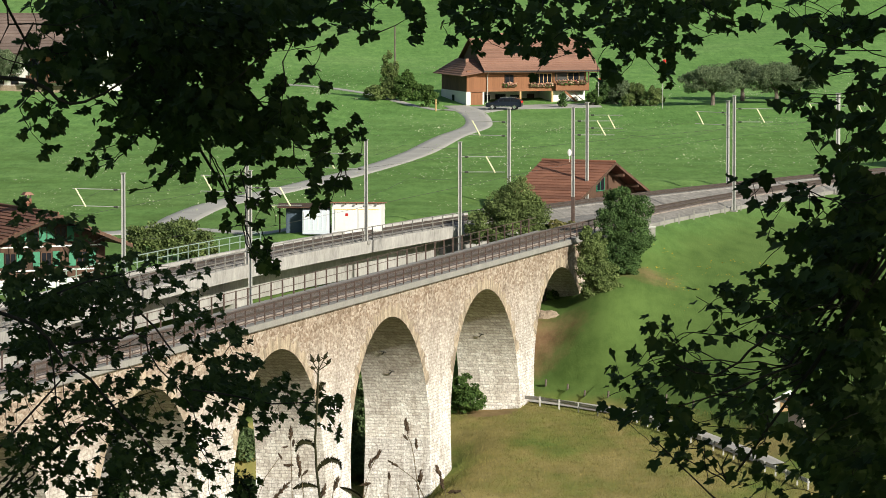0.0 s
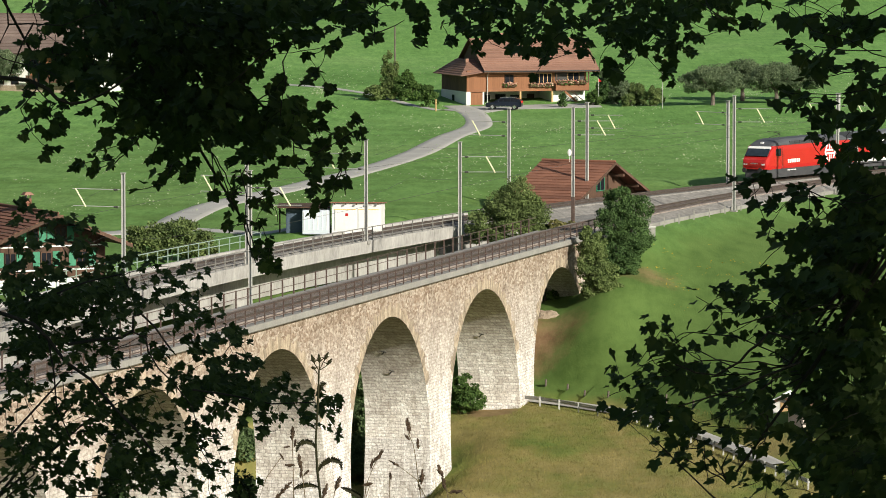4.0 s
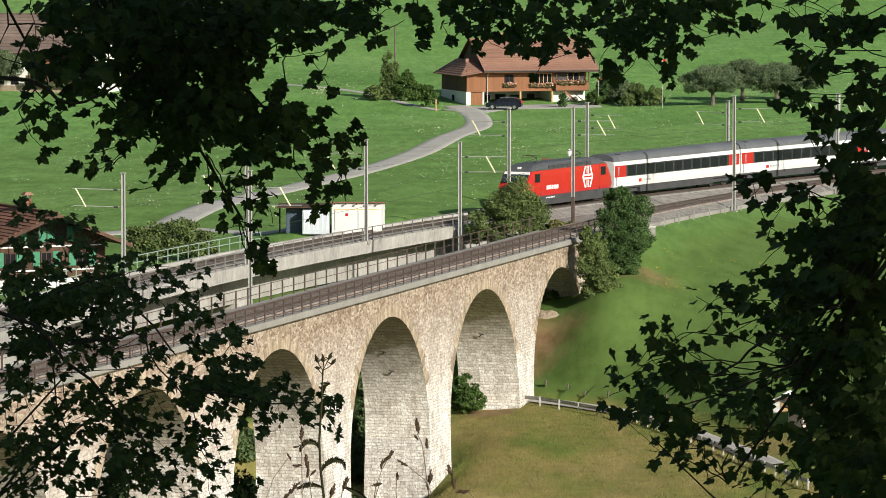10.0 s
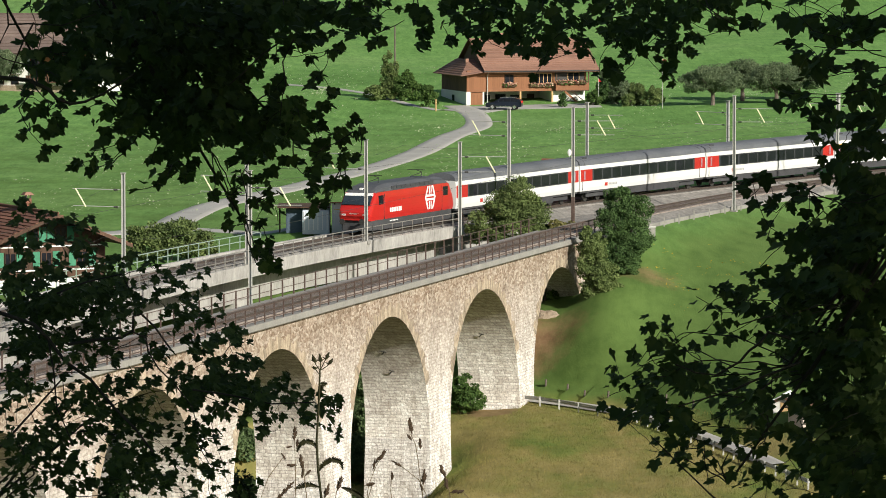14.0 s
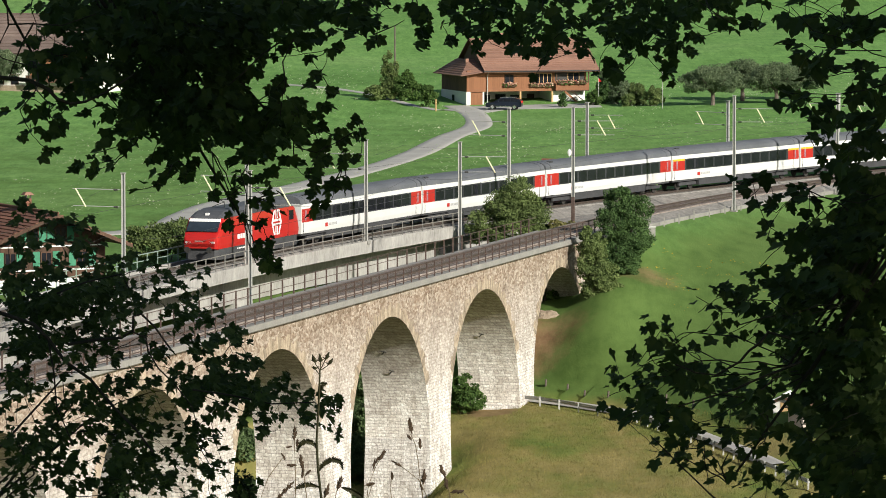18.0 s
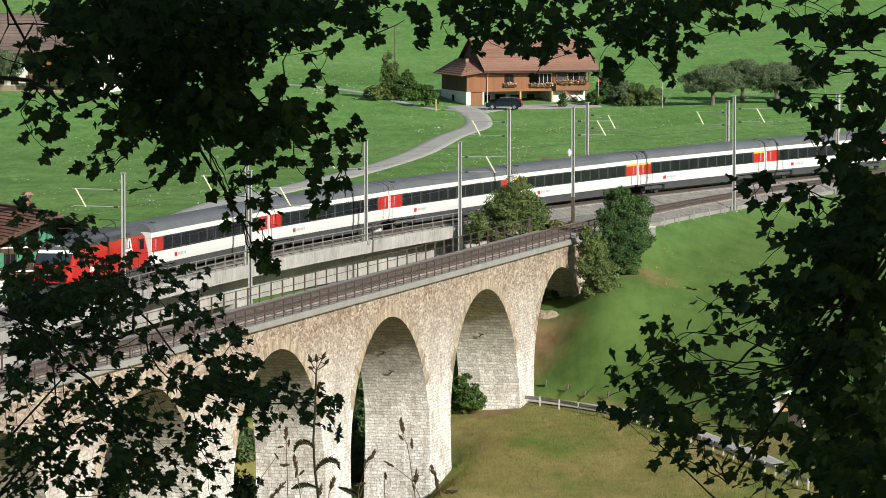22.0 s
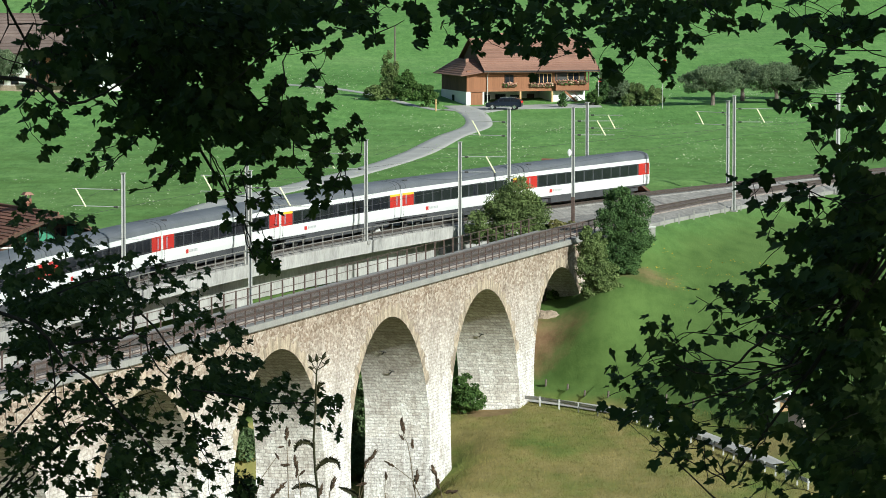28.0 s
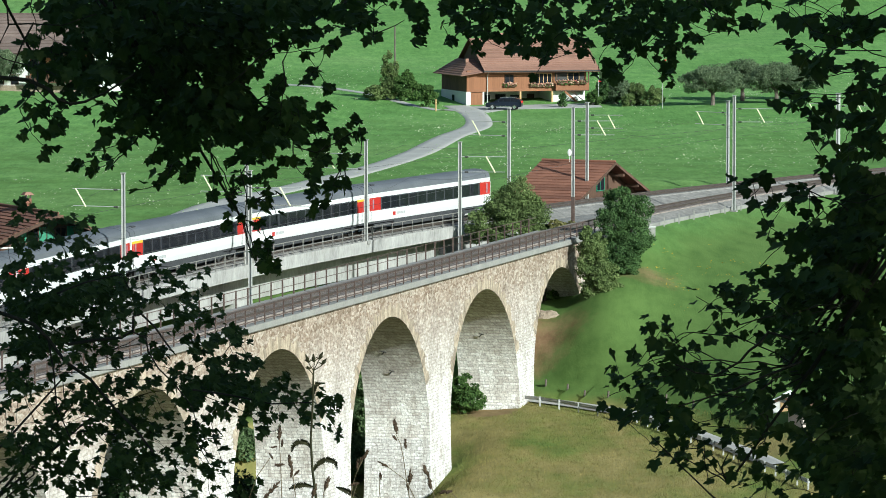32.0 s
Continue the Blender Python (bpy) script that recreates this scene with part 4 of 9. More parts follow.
def build_coach(kind):
    """Express coach; local x runs back from its front end. kind: 2 second class, 1 first class, 9 driving trailer."""
    words = {2: "white express coach with dark window band and red doors", 1: "white first-class coach with yellow stripe over red doors", 9: "white driving trailer with slanted end and red doors"}
    t = thing("coach", Matrix(), words[kind], "railway coach", "coaches of the train")
    half, L = 1.42, 26.15
    sill, belt0, belt1, sho, crown = 1.02, 1.92, 2.98, 3.36, 4.05
    x0, x1 = 0.1, L
    rings = [[(x, y, z) for y, z in section(half, sill, sho, sho + 0.05)] for x in (x0, x1)]
    part("body", Shape().loft(rings), COACHWHITE, t, "white body shell")
    roof = [(-half + 0.05, sho - 0.02)] + [(-(half - 0.05) * math.cos(math.pi * k / 10), sho + 0.02 + (crown - sho) * math.sin(math.pi * k / 10) ** 0.75) for k in range(1, 10)] + [(half - 0.05, sho - 0.02)]
    part("roof", Shape().loft([[(x, y, z) for y, z in roof] for x in (x0 + 0.02, x0 + 0.9, x1 - 0.9, x1 - 0.02)]), COACHROOF, t, "grey rounded roof", smooth=False)
    for x in (x0 + 0.95, x1 - 0.95):
        part("roof_joint", Shape().loft([[(xx, y, z + 0.012) for y, z in roof] for xx in (x - 0.04, x + 0.04)]), UNDER, t)
    part("roof_hatch", Shape().box(1.6, 2.3, -0.95, -0.35, 3.86, 4.02), UNDER, t)
    # dark window strip with single panes slightly proud
    for near in (True, False):
        part("window_band", side_panel(2.5, L - 2.4, belt0, belt1, half, 0.006, near), BAND, t, "continuous dark window strip")
        for k in range(11):
            xa = 2.75 + k * 1.9
            part("window", side_panel(xa, xa + 1.62, belt0 + 0.09, belt1 - 0.09, half, 0.012, near), GLASS, t, "tinted window pane")
        # red door ends
        ends = ((0.22, 2.5), (L - 2.4, L - 0.12))
        for ea, eb in ends:
            part("red_panel", side_panel(ea, eb, belt0, belt1, half, 0.006, near), DOORRED, t, "red end panel")
            dx = ea + 0.35 if ea < 2 else eb - 1.15
            d = part("door", side_panel(dx, dx + 0.8, 1.06, belt1 - 0.04, half, 0.012, near), [COACHWHITE], t, "white and red entrance door")
            part("door_leaf_upper", side_panel(dx, dx + 0.8, belt0, belt1 - 0.04, half, 0.016, near), DOORRED, d)
            part("door_window", side_panel(dx + 0.26, dx + 0.54, 2.05, 2.85, half, 0.022, near), DOORGLASS, d, "tall tinted door window")
            part("handrail", side_panel(dx - 0.06, dx - 0.02, 1.15, 1.95, half, 0.02, near), DARKIRON, d)
            if kind == 1:
                part("class_stripe", side_panel(ea, eb, belt1 - 0.16, belt1 + 0.02, half, 0.018, near), YELLOW, t, "yellow first-class stripe")
        y = -half - 0.01 if near else half + 0.01
        part("logo_block", Shape().box(5.0, 5.55, min(y, y * .99), max(y, y * .99), 1.32, 1.62), DOORRED, t, "small red logo block")
        for k in range(6):
            part("letter_bar", Shape().box(5.75 + k * 0.3, 5.97 + k * 0.3, min(y, y * .99), max(y, y * .99), 1.38, 1.58), GREYMARK, t, "grey block lettering")
    part("underframe", Shape().box(0.3, L - 0.2, -half + 0.12, half - 0.12, 0.85, 1.03).box(5.5, L - 5.5, -half + 0.1, half - 0.1, 0.38, 0.9), UNDER, t, "dark grey equipment skirt")
    for x in (3.6, L - 3.6):
        bogie(t, x)
    part("gangway", Shape().box(-0.12, 0.14, -0.62, 0.62, 1.2, 3.3), RUBBER, t, "black rubber gangway")
    if kind == 9:
        part("end_window", Shape().box(L - 0.02, L + 0.03, -1.1, 1.1, 2.2, 3.1), WINDSCREEN, t, "driver's windscreen")
        part("red_nose", Shape().box(L - 0.02, L + 0.02, -1.3, 1.3, 1.1, 2.15), DOORRED, t, "red lower end")
    else:
        part("gangway", Shape().box(L, L + 0.14, -0.62, 0.62, 1.2, 3.3), RUBBER, t, "black rubber gangway")
    return t


loco = build_loco()
second, first, trailer = build_coach(2), build_coach(1), build_coach(9)
train = [(loco, 0.0, 18.3)]
fleet = [second, copy_thing(second, Matrix()), copy_thing(second, Matrix()), first, copy_thing(first, Matrix()), trailer]
for i, c in enumerate(fleet):
    train.append((c, 18.5 + 26.4 * i, 26.3))

TRAIN_SPEED, NOSE_AT_START = 8.375, 11.6      # metres a second; distance of the nose along the line at the start


def motions():
    for ob, back, length in train:
        rows = []
        for k in range(33):
            t = float(k)
            s = NOSE_AT_START - TRAIN_SPEED * t + back
            a, b = MAIN.at(s), MAIN.at(s + length)
            d = b - a
            rows.append((t, Matrix.Translation(a) @ Matrix.Rotation(math.atan2(d.y, d.x), 4, "Z")))
        walk(ob, rows)
    for b, kind in SWAYING:                       # boughs lifting and dipping in the wind
        home = b.location.copy()
        walk(b, [(t, Matrix.Translation(home + Vector((dx, 0, dz)))) for t, dx, dz in SWAYS[kind]])
    for ob, m, k in WEEDS:                        # stalks leaning over their roots
        lean = [(0, 0), (2, -0.05), (3.5, 0.05), (5.5, 0.45), (7, 0.75), (9, 0.95), (10.5, 0.7), (13, 0.3), (17, 0.3), (20, 0.1), (22, -0.35), (25, -0.4), (28, -0.3), (30, -0.35), (31, -0.4), (32, -0.85)]
        walk(ob, [(t, m @ Matrix.Rotation(radians(0.92 * k * a), 4, "Y")) for t, a in lean])
# ---------------------------------------------------------------- boughs near the eye: tree, distance, leaf length, root (x, z), clumps (x, z, half width, half height, cover)
BOUGHS = []
BOUGHS.append(("over", 14, 0.038, (-1.129, 27.108), [(-0.807, 26.894, 0.434, 0.05, 0.99), (-0.891, 26.727, 0.133, 0.1, 0.985), (-0.757, 26.827, 0.25, 0.117, 0.995), (-0.59, 26.861, 0.083, 0.067, 0.97), (-0.858, 26.594, 0.117, 0.067, 0.98), (-0.607, 26.811, 0.1, 0.1, 0.97), (-0.724, 26.661, 0.15, 0.1, 0.995), (-0.641, 26.736, 0.05, 0.033, 0.8), (-0.657, 26.677, 0.083, 0.05, 0.93), (-0.557, 26.744, 0.027, 0.067, 0.8), (-0.674, 26.611, 0.133, 0.06, 0.99), (-0.574, 26.686, 0.027, 0.033, 0.7)], 0, 1))
BOUGHS.append(("over", 14, 0.038, (-1.232, 27.007), [(-1.249, 26.886, 0.033, 0.015, 0.5), (-1.157, 26.877, 0.083, 0.033, 0.9), (-1.157, 26.836, 0.057, 0.03, 0.88), (-1.057, 26.861, 0.083, 0.05, 0.96), (-1.207, 26.794, 0.05, 0.023, 0.7), (-1.258, 26.774, 0.047, 0.013, 0.6), (-1.074, 26.794, 0.057, 0.033, 0.93), (-1.208, 26.752, 0.057, 0.02, 0.8), (-1.183, 26.747, 0.043, 0.02, 0.9), (-0.974, 26.869, 0.083, 0.05, 0.97)], 3, 1))
BOUGHS.append(("over", 14, 0.038, (-1.208, 26.738), [(-1.149, 26.736, 0.057, 0.03, 0.9), (-1.091, 26.736, 0.047, 0.033, 0.92), (-0.991, 26.794, 0.067, 0.047, 0.95), (-1.158, 26.694, 0.1, 0.03, 0.96), (-1.041, 26.694, 0.067, 0.043, 0.95), (-1.192, 26.644, 0.04, 0.013, 0.5), (-0.974, 26.711, 0.05, 0.057, 0.97), (-1.158, 26.627, 0.033, 0.027, 0.8), (-1.041, 26.644, 0.067, 0.02, 0.85)], 3, 0))
BOUGHS.append(("over", 14, 0.038, (-1.234, 26.734), [(-1.275, 26.636, 0.023, 0.01, 0.4), (-1.234, 26.602, 0.047, 0.013, 0.85), (-1.175, 26.602, 0.033, 0.017, 0.85), (-1.284, 26.611, 0.027, 0.013, 0.8), (-1.134, 26.594, 0.017, 0.013, 0.8), (-1.209, 26.564, 0.04, 0.017, 0.85), (-1.251, 26.554, 0.027, 0.013, 0.75), (-1.167, 26.552, 0.03, 0.02, 0.85), (-1.217, 26.53, 0.023, 0.023, 0.9), (-1.146, 26.53, 0.017, 0.02, 0.8), (-1.176, 26.51, 0.04, 0.02, 0.9), (-1.209, 26.499, 0.013, 0.017, 0.7), (-1.168, 26.469, 0.027, 0.02, 0.85)], 3, 1))
BOUGHS.append(("over", 14, 0.038, (-0.995, 26.802), [(-0.992, 26.619, 0.05, 0.013, 0.7), (-1.033, 26.594, 0.023, 0.017, 0.8), (-0.967, 26.586, 0.037, 0.023, 0.85), (-0.908, 26.577, 0.05, 0.05, 0.97), (-1.067, 26.577, 0.017, 0.012, 0.8), (-1.017, 26.557, 0.037, 0.015, 0.9), (-0.95, 26.54, 0.05, 0.023, 0.93), (-0.992, 26.502, 0.02, 0.012, 0.85), (-0.9, 26.51, 0.033, 0.023, 0.85)], 3, 1))
BOUGHS.append(("over", 14, 0.038, (-0.92, 26.496), [(-0.934, 26.502, 0.017, 0.02, 0.85), (-1.022, 26.47, 0.027, 0.01, 0.9), (-0.971, 26.46, 0.023, 0.015, 0.85), (-1.026, 26.437, 0.02, 0.013, 0.85), (-0.996, 26.413, 0.02, 0.01, 0.85), (-1.089, 26.42, 0.015, 0.007, 0.7), (-1.051, 26.405, 0.03, 0.01, 0.8), (-1.113, 26.397, 0.033, 0.015, 0.9), (-1.066, 26.383, 0.015, 0.013, 0.85)], 3, 0))
BOUGHS.append(("over", 14, 0.038, (-0.774, 26.7), [(-0.691, 26.535, 0.083, 0.06, 0.99), (-0.792, 26.519, 0.083, 0.067, 0.985), (-0.6, 26.535, 0.083, 0.057, 0.985), (-0.758, 26.474, 0.04, 0.023, 0.9), (-0.792, 26.443, 0.043, 0.027, 0.92), (-0.842, 26.452, 0.047, 0.02, 0.9), (-0.867, 26.435, 0.023, 0.015, 0.85), (-0.508, 26.535, 0.06, 0.05, 0.96)], 0, 1))
BOUGHS.append(("over", 14, 0.038, (-0.809, 26.427), [(-0.767, 26.393, 0.03, 0.023, 0.9), (-0.809, 26.393, 0.033, 0.017, 0.8), (-0.851, 26.38, 0.047, 0.02, 0.9), (-0.776, 26.36, 0.017, 0.015, 0.85), (-0.792, 26.355, 0.017, 0.015, 0.9), (-0.863, 26.351, 0.023, 0.015, 0.85), (-0.901, 26.356, 0.02, 0.013, 0.8)], 0, 0))
BOUGHS.append(("over", 14, 0.038, (-0.57, 26.598), [(-0.508, 26.594, 0.04, 0.03, 0.93), (-0.507, 26.636, 0.033, 0.027, 0.9), (-0.482, 26.661, 0.013, 0.013, 0.8), (-0.441, 26.607, 0.043, 0.023, 0.92), (-0.558, 26.485, 0.037, 0.023, 0.9), (-0.458, 26.519, 0.067, 0.033, 0.95), (-0.424, 26.569, 0.06, 0.027, 0.93), (-0.525, 26.474, 0.05, 0.023, 0.93), (-0.399, 26.527, 0.027, 0.017, 0.85), (-0.441, 26.469, 0.05, 0.02, 0.9), (-0.374, 26.561, 0.037, 0.017, 0.9), (-0.382, 26.51, 0.037, 0.023, 0.85), (-0.374, 26.46, 0.033, 0.02, 0.85)], 2, 1))
BOUGHS.append(("over", 14, 0.036, (-0.45, 26.479), [(-0.441, 26.402, 0.023, 0.01, 0.7), (-0.349, 26.44, 0.04, 0.02, 0.9), (-0.399, 26.393, 0.027, 0.013, 0.85), (-0.366, 26.41, 0.027, 0.02, 0.85), (-0.324, 26.502, 0.027, 0.013, 0.85), (-0.307, 26.474, 0.04, 0.017, 0.85), (-0.374, 26.373, 0.023, 0.017, 0.8), (-0.383, 26.356, 0.023, 0.015, 0.85), (-0.291, 26.519, 0.03, 0.013, 0.8), (-0.291, 26.44, 0.033, 0.017, 0.85)], 2, 1))
BOUGHS.append(("over", 14, 0.036, (-0.297, 26.424), [(-0.307, 26.397, 0.023, 0.017, 0.8), (-0.324, 26.363, 0.02, 0.017, 0.7), (-0.341, 26.343, 0.027, 0.02, 0.9), (-0.261, 26.535, 0.027, 0.012, 0.85), (-0.252, 26.48, 0.03, 0.015, 0.85), (-0.266, 26.41, 0.02, 0.017, 0.75), (-0.321, 26.34, 0.013, 0.013, 0.8), (-0.282, 26.373, 0.017, 0.015, 0.8), (-0.383, 26.293, 0.027, 0.013, 0.92), (-0.351, 26.301, 0.013, 0.015, 0.9)], 2, 0))
BOUGHS.append(("over", 14, 0.036, (-0.604, 26.479), [(-0.575, 26.457, 0.033, 0.02, 0.92), (-0.633, 26.485, 0.05, 0.023, 0.93), (-0.592, 26.413, 0.037, 0.017, 0.88), (-0.541, 26.427, 0.03, 0.013, 0.85), (-0.633, 26.41, 0.023, 0.017, 0.85), (-0.567, 26.397, 0.017, 0.02, 0.8), (-0.608, 26.38, 0.04, 0.013, 0.85), (-0.521, 26.39, 0.022, 0.018, 0.95), (-0.667, 26.393, 0.02, 0.01, 0.8), (-0.488, 26.413, 0.02, 0.015, 0.9), (-0.454, 26.43, 0.017, 0.01, 0.75)], 5, 1))
BOUGHS.append(("over", 14, 0.035, (-0.706, 26.444), [(-0.682, 26.368, 0.02, 0.015, 0.8), (-0.684, 26.335, 0.02, 0.017, 0.92), (-0.617, 26.351, 0.027, 0.013, 0.85), (-0.642, 26.335, 0.023, 0.01, 0.8), (-0.575, 26.346, 0.023, 0.012, 0.85), (-0.662, 26.289, 0.02, 0.017, 0.9), (-0.634, 26.276, 0.023, 0.012, 0.85), (-0.55, 26.323, 0.037, 0.01, 0.75), (-0.533, 26.326, 0.037, 0.01, 0.8)], 5, 1))
BOUGHS.append(("over", 14, 0.035, (-0.562, 26.304), [(-0.567, 26.289, 0.023, 0.015, 0.85), (-0.609, 26.256, 0.02, 0.013, 0.9), (-0.651, 26.239, 0.018, 0.015, 0.9), (-0.525, 26.301, 0.023, 0.012, 0.7), (-0.508, 26.313, 0.02, 0.008, 0.7), (-0.542, 26.273, 0.02, 0.015, 0.85), (-0.559, 26.251, 0.013, 0.012, 0.7), (-0.5, 26.243, 0.015, 0.013, 0.8)], 5, 0))
BOUGHS.append(("over", 14, 0.035, (-0.605, 26.239), [(-0.562, 26.212, 0.018, 0.015, 0.95), (-0.539, 26.175, 0.017, 0.008, 0.7), (-0.567, 26.159, 0.022, 0.013, 0.92), (-0.525, 26.162, 0.023, 0.01, 0.85), (-0.551, 26.139, 0.027, 0.017, 0.92), (-0.576, 26.125, 0.015, 0.02, 0.95), (-0.525, 26.125, 0.023, 0.02, 0.95), (-0.551, 26.108, 0.018, 0.027, 0.97), (-0.512, 26.092, 0.015, 0.023, 0.95), (-0.542, 26.075, 0.015, 0.015, 0.92), (-0.501, 26.066, 0.008, 0.017, 0.8)], 5, 1))
BOUGHS.append(("over", 14, 0.038, (-0.517, 27.007), [(-0.49, 26.861, 0.075, 0.06, 0.985), (-0.407, 26.869, 0.067, 0.043, 0.96), (-0.449, 26.794, 0.057, 0.027, 0.95), (-0.39, 26.811, 0.023, 0.023, 0.9), (-0.507, 26.769, 0.027, 0.023, 0.85), (-0.332, 26.827, 0.033, 0.012, 0.85), (-0.524, 26.752, 0.017, 0.02, 0.8), (-0.365, 26.777, 0.013, 0.01, 0.6), (-0.424, 26.736, 0.023, 0.015, 0.9), (-0.349, 26.764, 0.03, 0.015, 0.92), (-0.324, 26.777, 0.013, 0.007, 0.6), (-0.382, 26.714, 0.017, 0.013, 0.7), (-0.402, 26.691, 0.03, 0.022, 0.95), (-0.361, 26.636, 0.02, 0.025, 0.92)], 1, 1))
BOUGHS.append(("over", 14, 0.039, (-0.245, 27.024), [(-0.223, 26.902, 0.05, 0.015, 0.9), (-0.307, 26.902, 0.083, 0.023, 0.9), (-0.207, 26.886, 0.017, 0.015, 0.9), (-0.157, 26.902, 0.02, 0.013, 0.9), (-0.277, 26.869, 0.05, 0.027, 0.92), (-0.24, 26.861, 0.027, 0.015, 0.8), (-0.323, 26.861, 0.04, 0.03, 0.9), (-0.24, 26.836, 0.033, 0.015, 0.92), (-0.19, 26.836, 0.02, 0.01, 0.85), (-0.215, 26.807, 0.03, 0.013, 0.92), (-0.287, 26.811, 0.043, 0.015, 0.92)], 1, 1))
BOUGHS.append(("over", 14, 0.039, (-0.109, 27.024), [(-0.115, 26.894, 0.027, 0.017, 0.85), (-0.073, 26.877, 0.027, 0.033, 0.9), (-0.098, 26.861, 0.03, 0.03, 0.95), (-0.06, 26.836, 0.013, 0.02, 0.7), (-0.082, 26.807, 0.027, 0.013, 0.92), (-0.082, 26.774, 0.03, 0.015, 0.92)], 1, 1))
BOUGHS.append(("over", 14, 0.035, (0.129, 27.057), [(0.16, 26.897, 0.184, 0.023, 0.79), (0.177, 26.861, 0.083, 0.05, 0.81), (0.002, 26.894, 0.027, 0.015, 0.75), (0.027, 26.861, 0.037, 0.03, 0.79), (0.093, 26.836, 0.06, 0.05, 0.81), (0.052, 26.811, 0.027, 0.02, 0.75), (-0.003, 26.827, 0.015, 0.015, 0.62), (0.118, 26.791, 0.05, 0.03, 0.77), (0.21, 26.786, 0.067, 0.037, 0.79), (0.11, 26.752, 0.047, 0.02, 0.77), (0.018, 26.769, 0.04, 0.02, 0.77), (0.202, 26.752, 0.023, 0.015, 0.7)], 0, 1))
BOUGHS.append(("over", 14, 0.035, (0.299, 27.057), [(0.343, 26.897, 0.1, 0.023, 0.73), (0.293, 26.844, 0.092, 0.06, 0.76), (0.377, 26.827, 0.067, 0.057, 0.75), (0.319, 26.786, 0.05, 0.03, 0.73), (0.252, 26.769, 0.057, 0.033, 0.73), (0.335, 26.752, 0.04, 0.027, 0.71), (0.419, 26.769, 0.04, 0.03, 0.69), (0.385, 26.736, 0.02, 0.015, 0.49), (0.297, 26.719, 0.033, 0.033, 0.75), (0.269, 26.677, 0.02, 0.015, 0.64)], 0, 1))
BOUGHS.append(("over", 14, 0.035, (0.538, 27.057), [(0.56, 26.894, 0.133, 0.03, 0.83), (0.485, 26.852, 0.075, 0.053, 0.84), (0.594, 26.836, 0.075, 0.057, 0.83), (0.535, 26.786, 0.06, 0.047, 0.84), (0.652, 26.802, 0.06, 0.047, 0.81), (0.602, 26.752, 0.043, 0.027, 0.79), (0.561, 26.731, 0.03, 0.02, 0.72), (0.502, 26.702, 0.037, 0.037, 0.83), (0.661, 26.707, 0.04, 0.02, 0.79), (0.519, 26.661, 0.02, 0.017, 0.72), (0.477, 26.661, 0.02, 0.013, 0.72), (0.686, 26.661, 0.017, 0.023, 0.77)], 4, 1))
BOUGHS.append(("over", 14, 0.035, (0.759, 27.057), [(0.777, 26.886, 0.067, 0.033, 0.9), (0.719, 26.861, 0.06, 0.047, 0.9), (0.843, 26.886, 0.057, 0.033, 0.9), (0.802, 26.844, 0.033, 0.015, 0.85), (0.702, 26.819, 0.02, 0.023, 0.85), (0.827, 26.827, 0.027, 0.012, 0.8), (0.86, 26.836, 0.043, 0.015, 0.88), (0.73, 26.807, 0.017, 0.017, 0.7), (0.902, 26.836, 0.02, 0.017, 0.85), (0.769, 26.786, 0.037, 0.017, 0.92), (0.869, 26.811, 0.023, 0.008, 0.8), (0.719, 26.761, 0.023, 0.023, 0.9), (0.752, 26.739, 0.027, 0.012, 0.88), (0.702, 26.719, 0.017, 0.023, 0.85)], 4, 1))
BOUGHS.append(('over', 14, 0.036, (-1.408, 26.811), [(-1.242, 26.711, 0.067, 0.03, 0.48), (-1.158, 26.758, 0.063, 0.037, 0.58), (-1.058, 26.694, 0.08, 0.047, 0.64), (-0.975, 26.658, 0.067, 0.04, 0.68), (-0.924, 26.744, 0.067, 0.047, 0.68), (-1.109, 26.624, 0.063, 0.02, 0.58), (-1.208, 26.811, 0.047, 0.02, 0.38), (-1.024, 26.811, 0.067, 0.04, 0.63), (-0.975, 26.594, 0.067, 0.018, 0.58), (-1.15, 26.678, 0.05, 0.023, 0.53), (-1.259, 26.644, 0.043, 0.015, 0.38), (-1.058, 26.753, 0.04, 0.027, 0.58)], 0, 1))
BOUGHS.append(('side', 13.6, 0.046, (1.456, 26.27), [(1.248, 26.335, 0.068, 0.049, 0.997), (1.244, 26.335, 0.042, 0.049, 0.985), (1.248, 26.25, 0.068, 0.049, 0.997), (1.203, 26.25, 0.042, 0.049, 0.985), (1.249, 26.166, 0.068, 0.049, 0.997), (1.164, 26.166, 0.075, 0.049, 0.985), (1.249, 26.081, 0.068, 0.049, 0.997), (1.165, 26.081, 0.075, 0.049, 0.985), (1.25, 25.996, 0.068, 0.049, 0.95), (1.165, 25.996, 0.075, 0.049, 0.95), (1.251, 25.911, 0.068, 0.049, 0.95), (1.15, 25.911, 0.075, 0.049, 0.95), (1.251, 25.826, 0.068, 0.049, 0.95), (1.15, 25.826, 0.075, 0.049, 0.95), (1.252, 25.741, 0.068, 0.049, 0.95), (1.151, 25.741, 0.075, 0.049, 0.95), (1.252, 25.655, 0.068, 0.049, 0.95), (1.151, 25.655, 0.075, 0.049, 0.95)], 0, 1))
BOUGHS.append(('side', 13.6, 0.046, (1.458, 25.976), [(1.253, 25.57, 0.068, 0.049, 0.95), (1.152, 25.57, 0.075, 0.049, 0.95), (1.253, 25.485, 0.068, 0.049, 0.95), (1.152, 25.485, 0.075, 0.049, 0.95)], 0, 1))
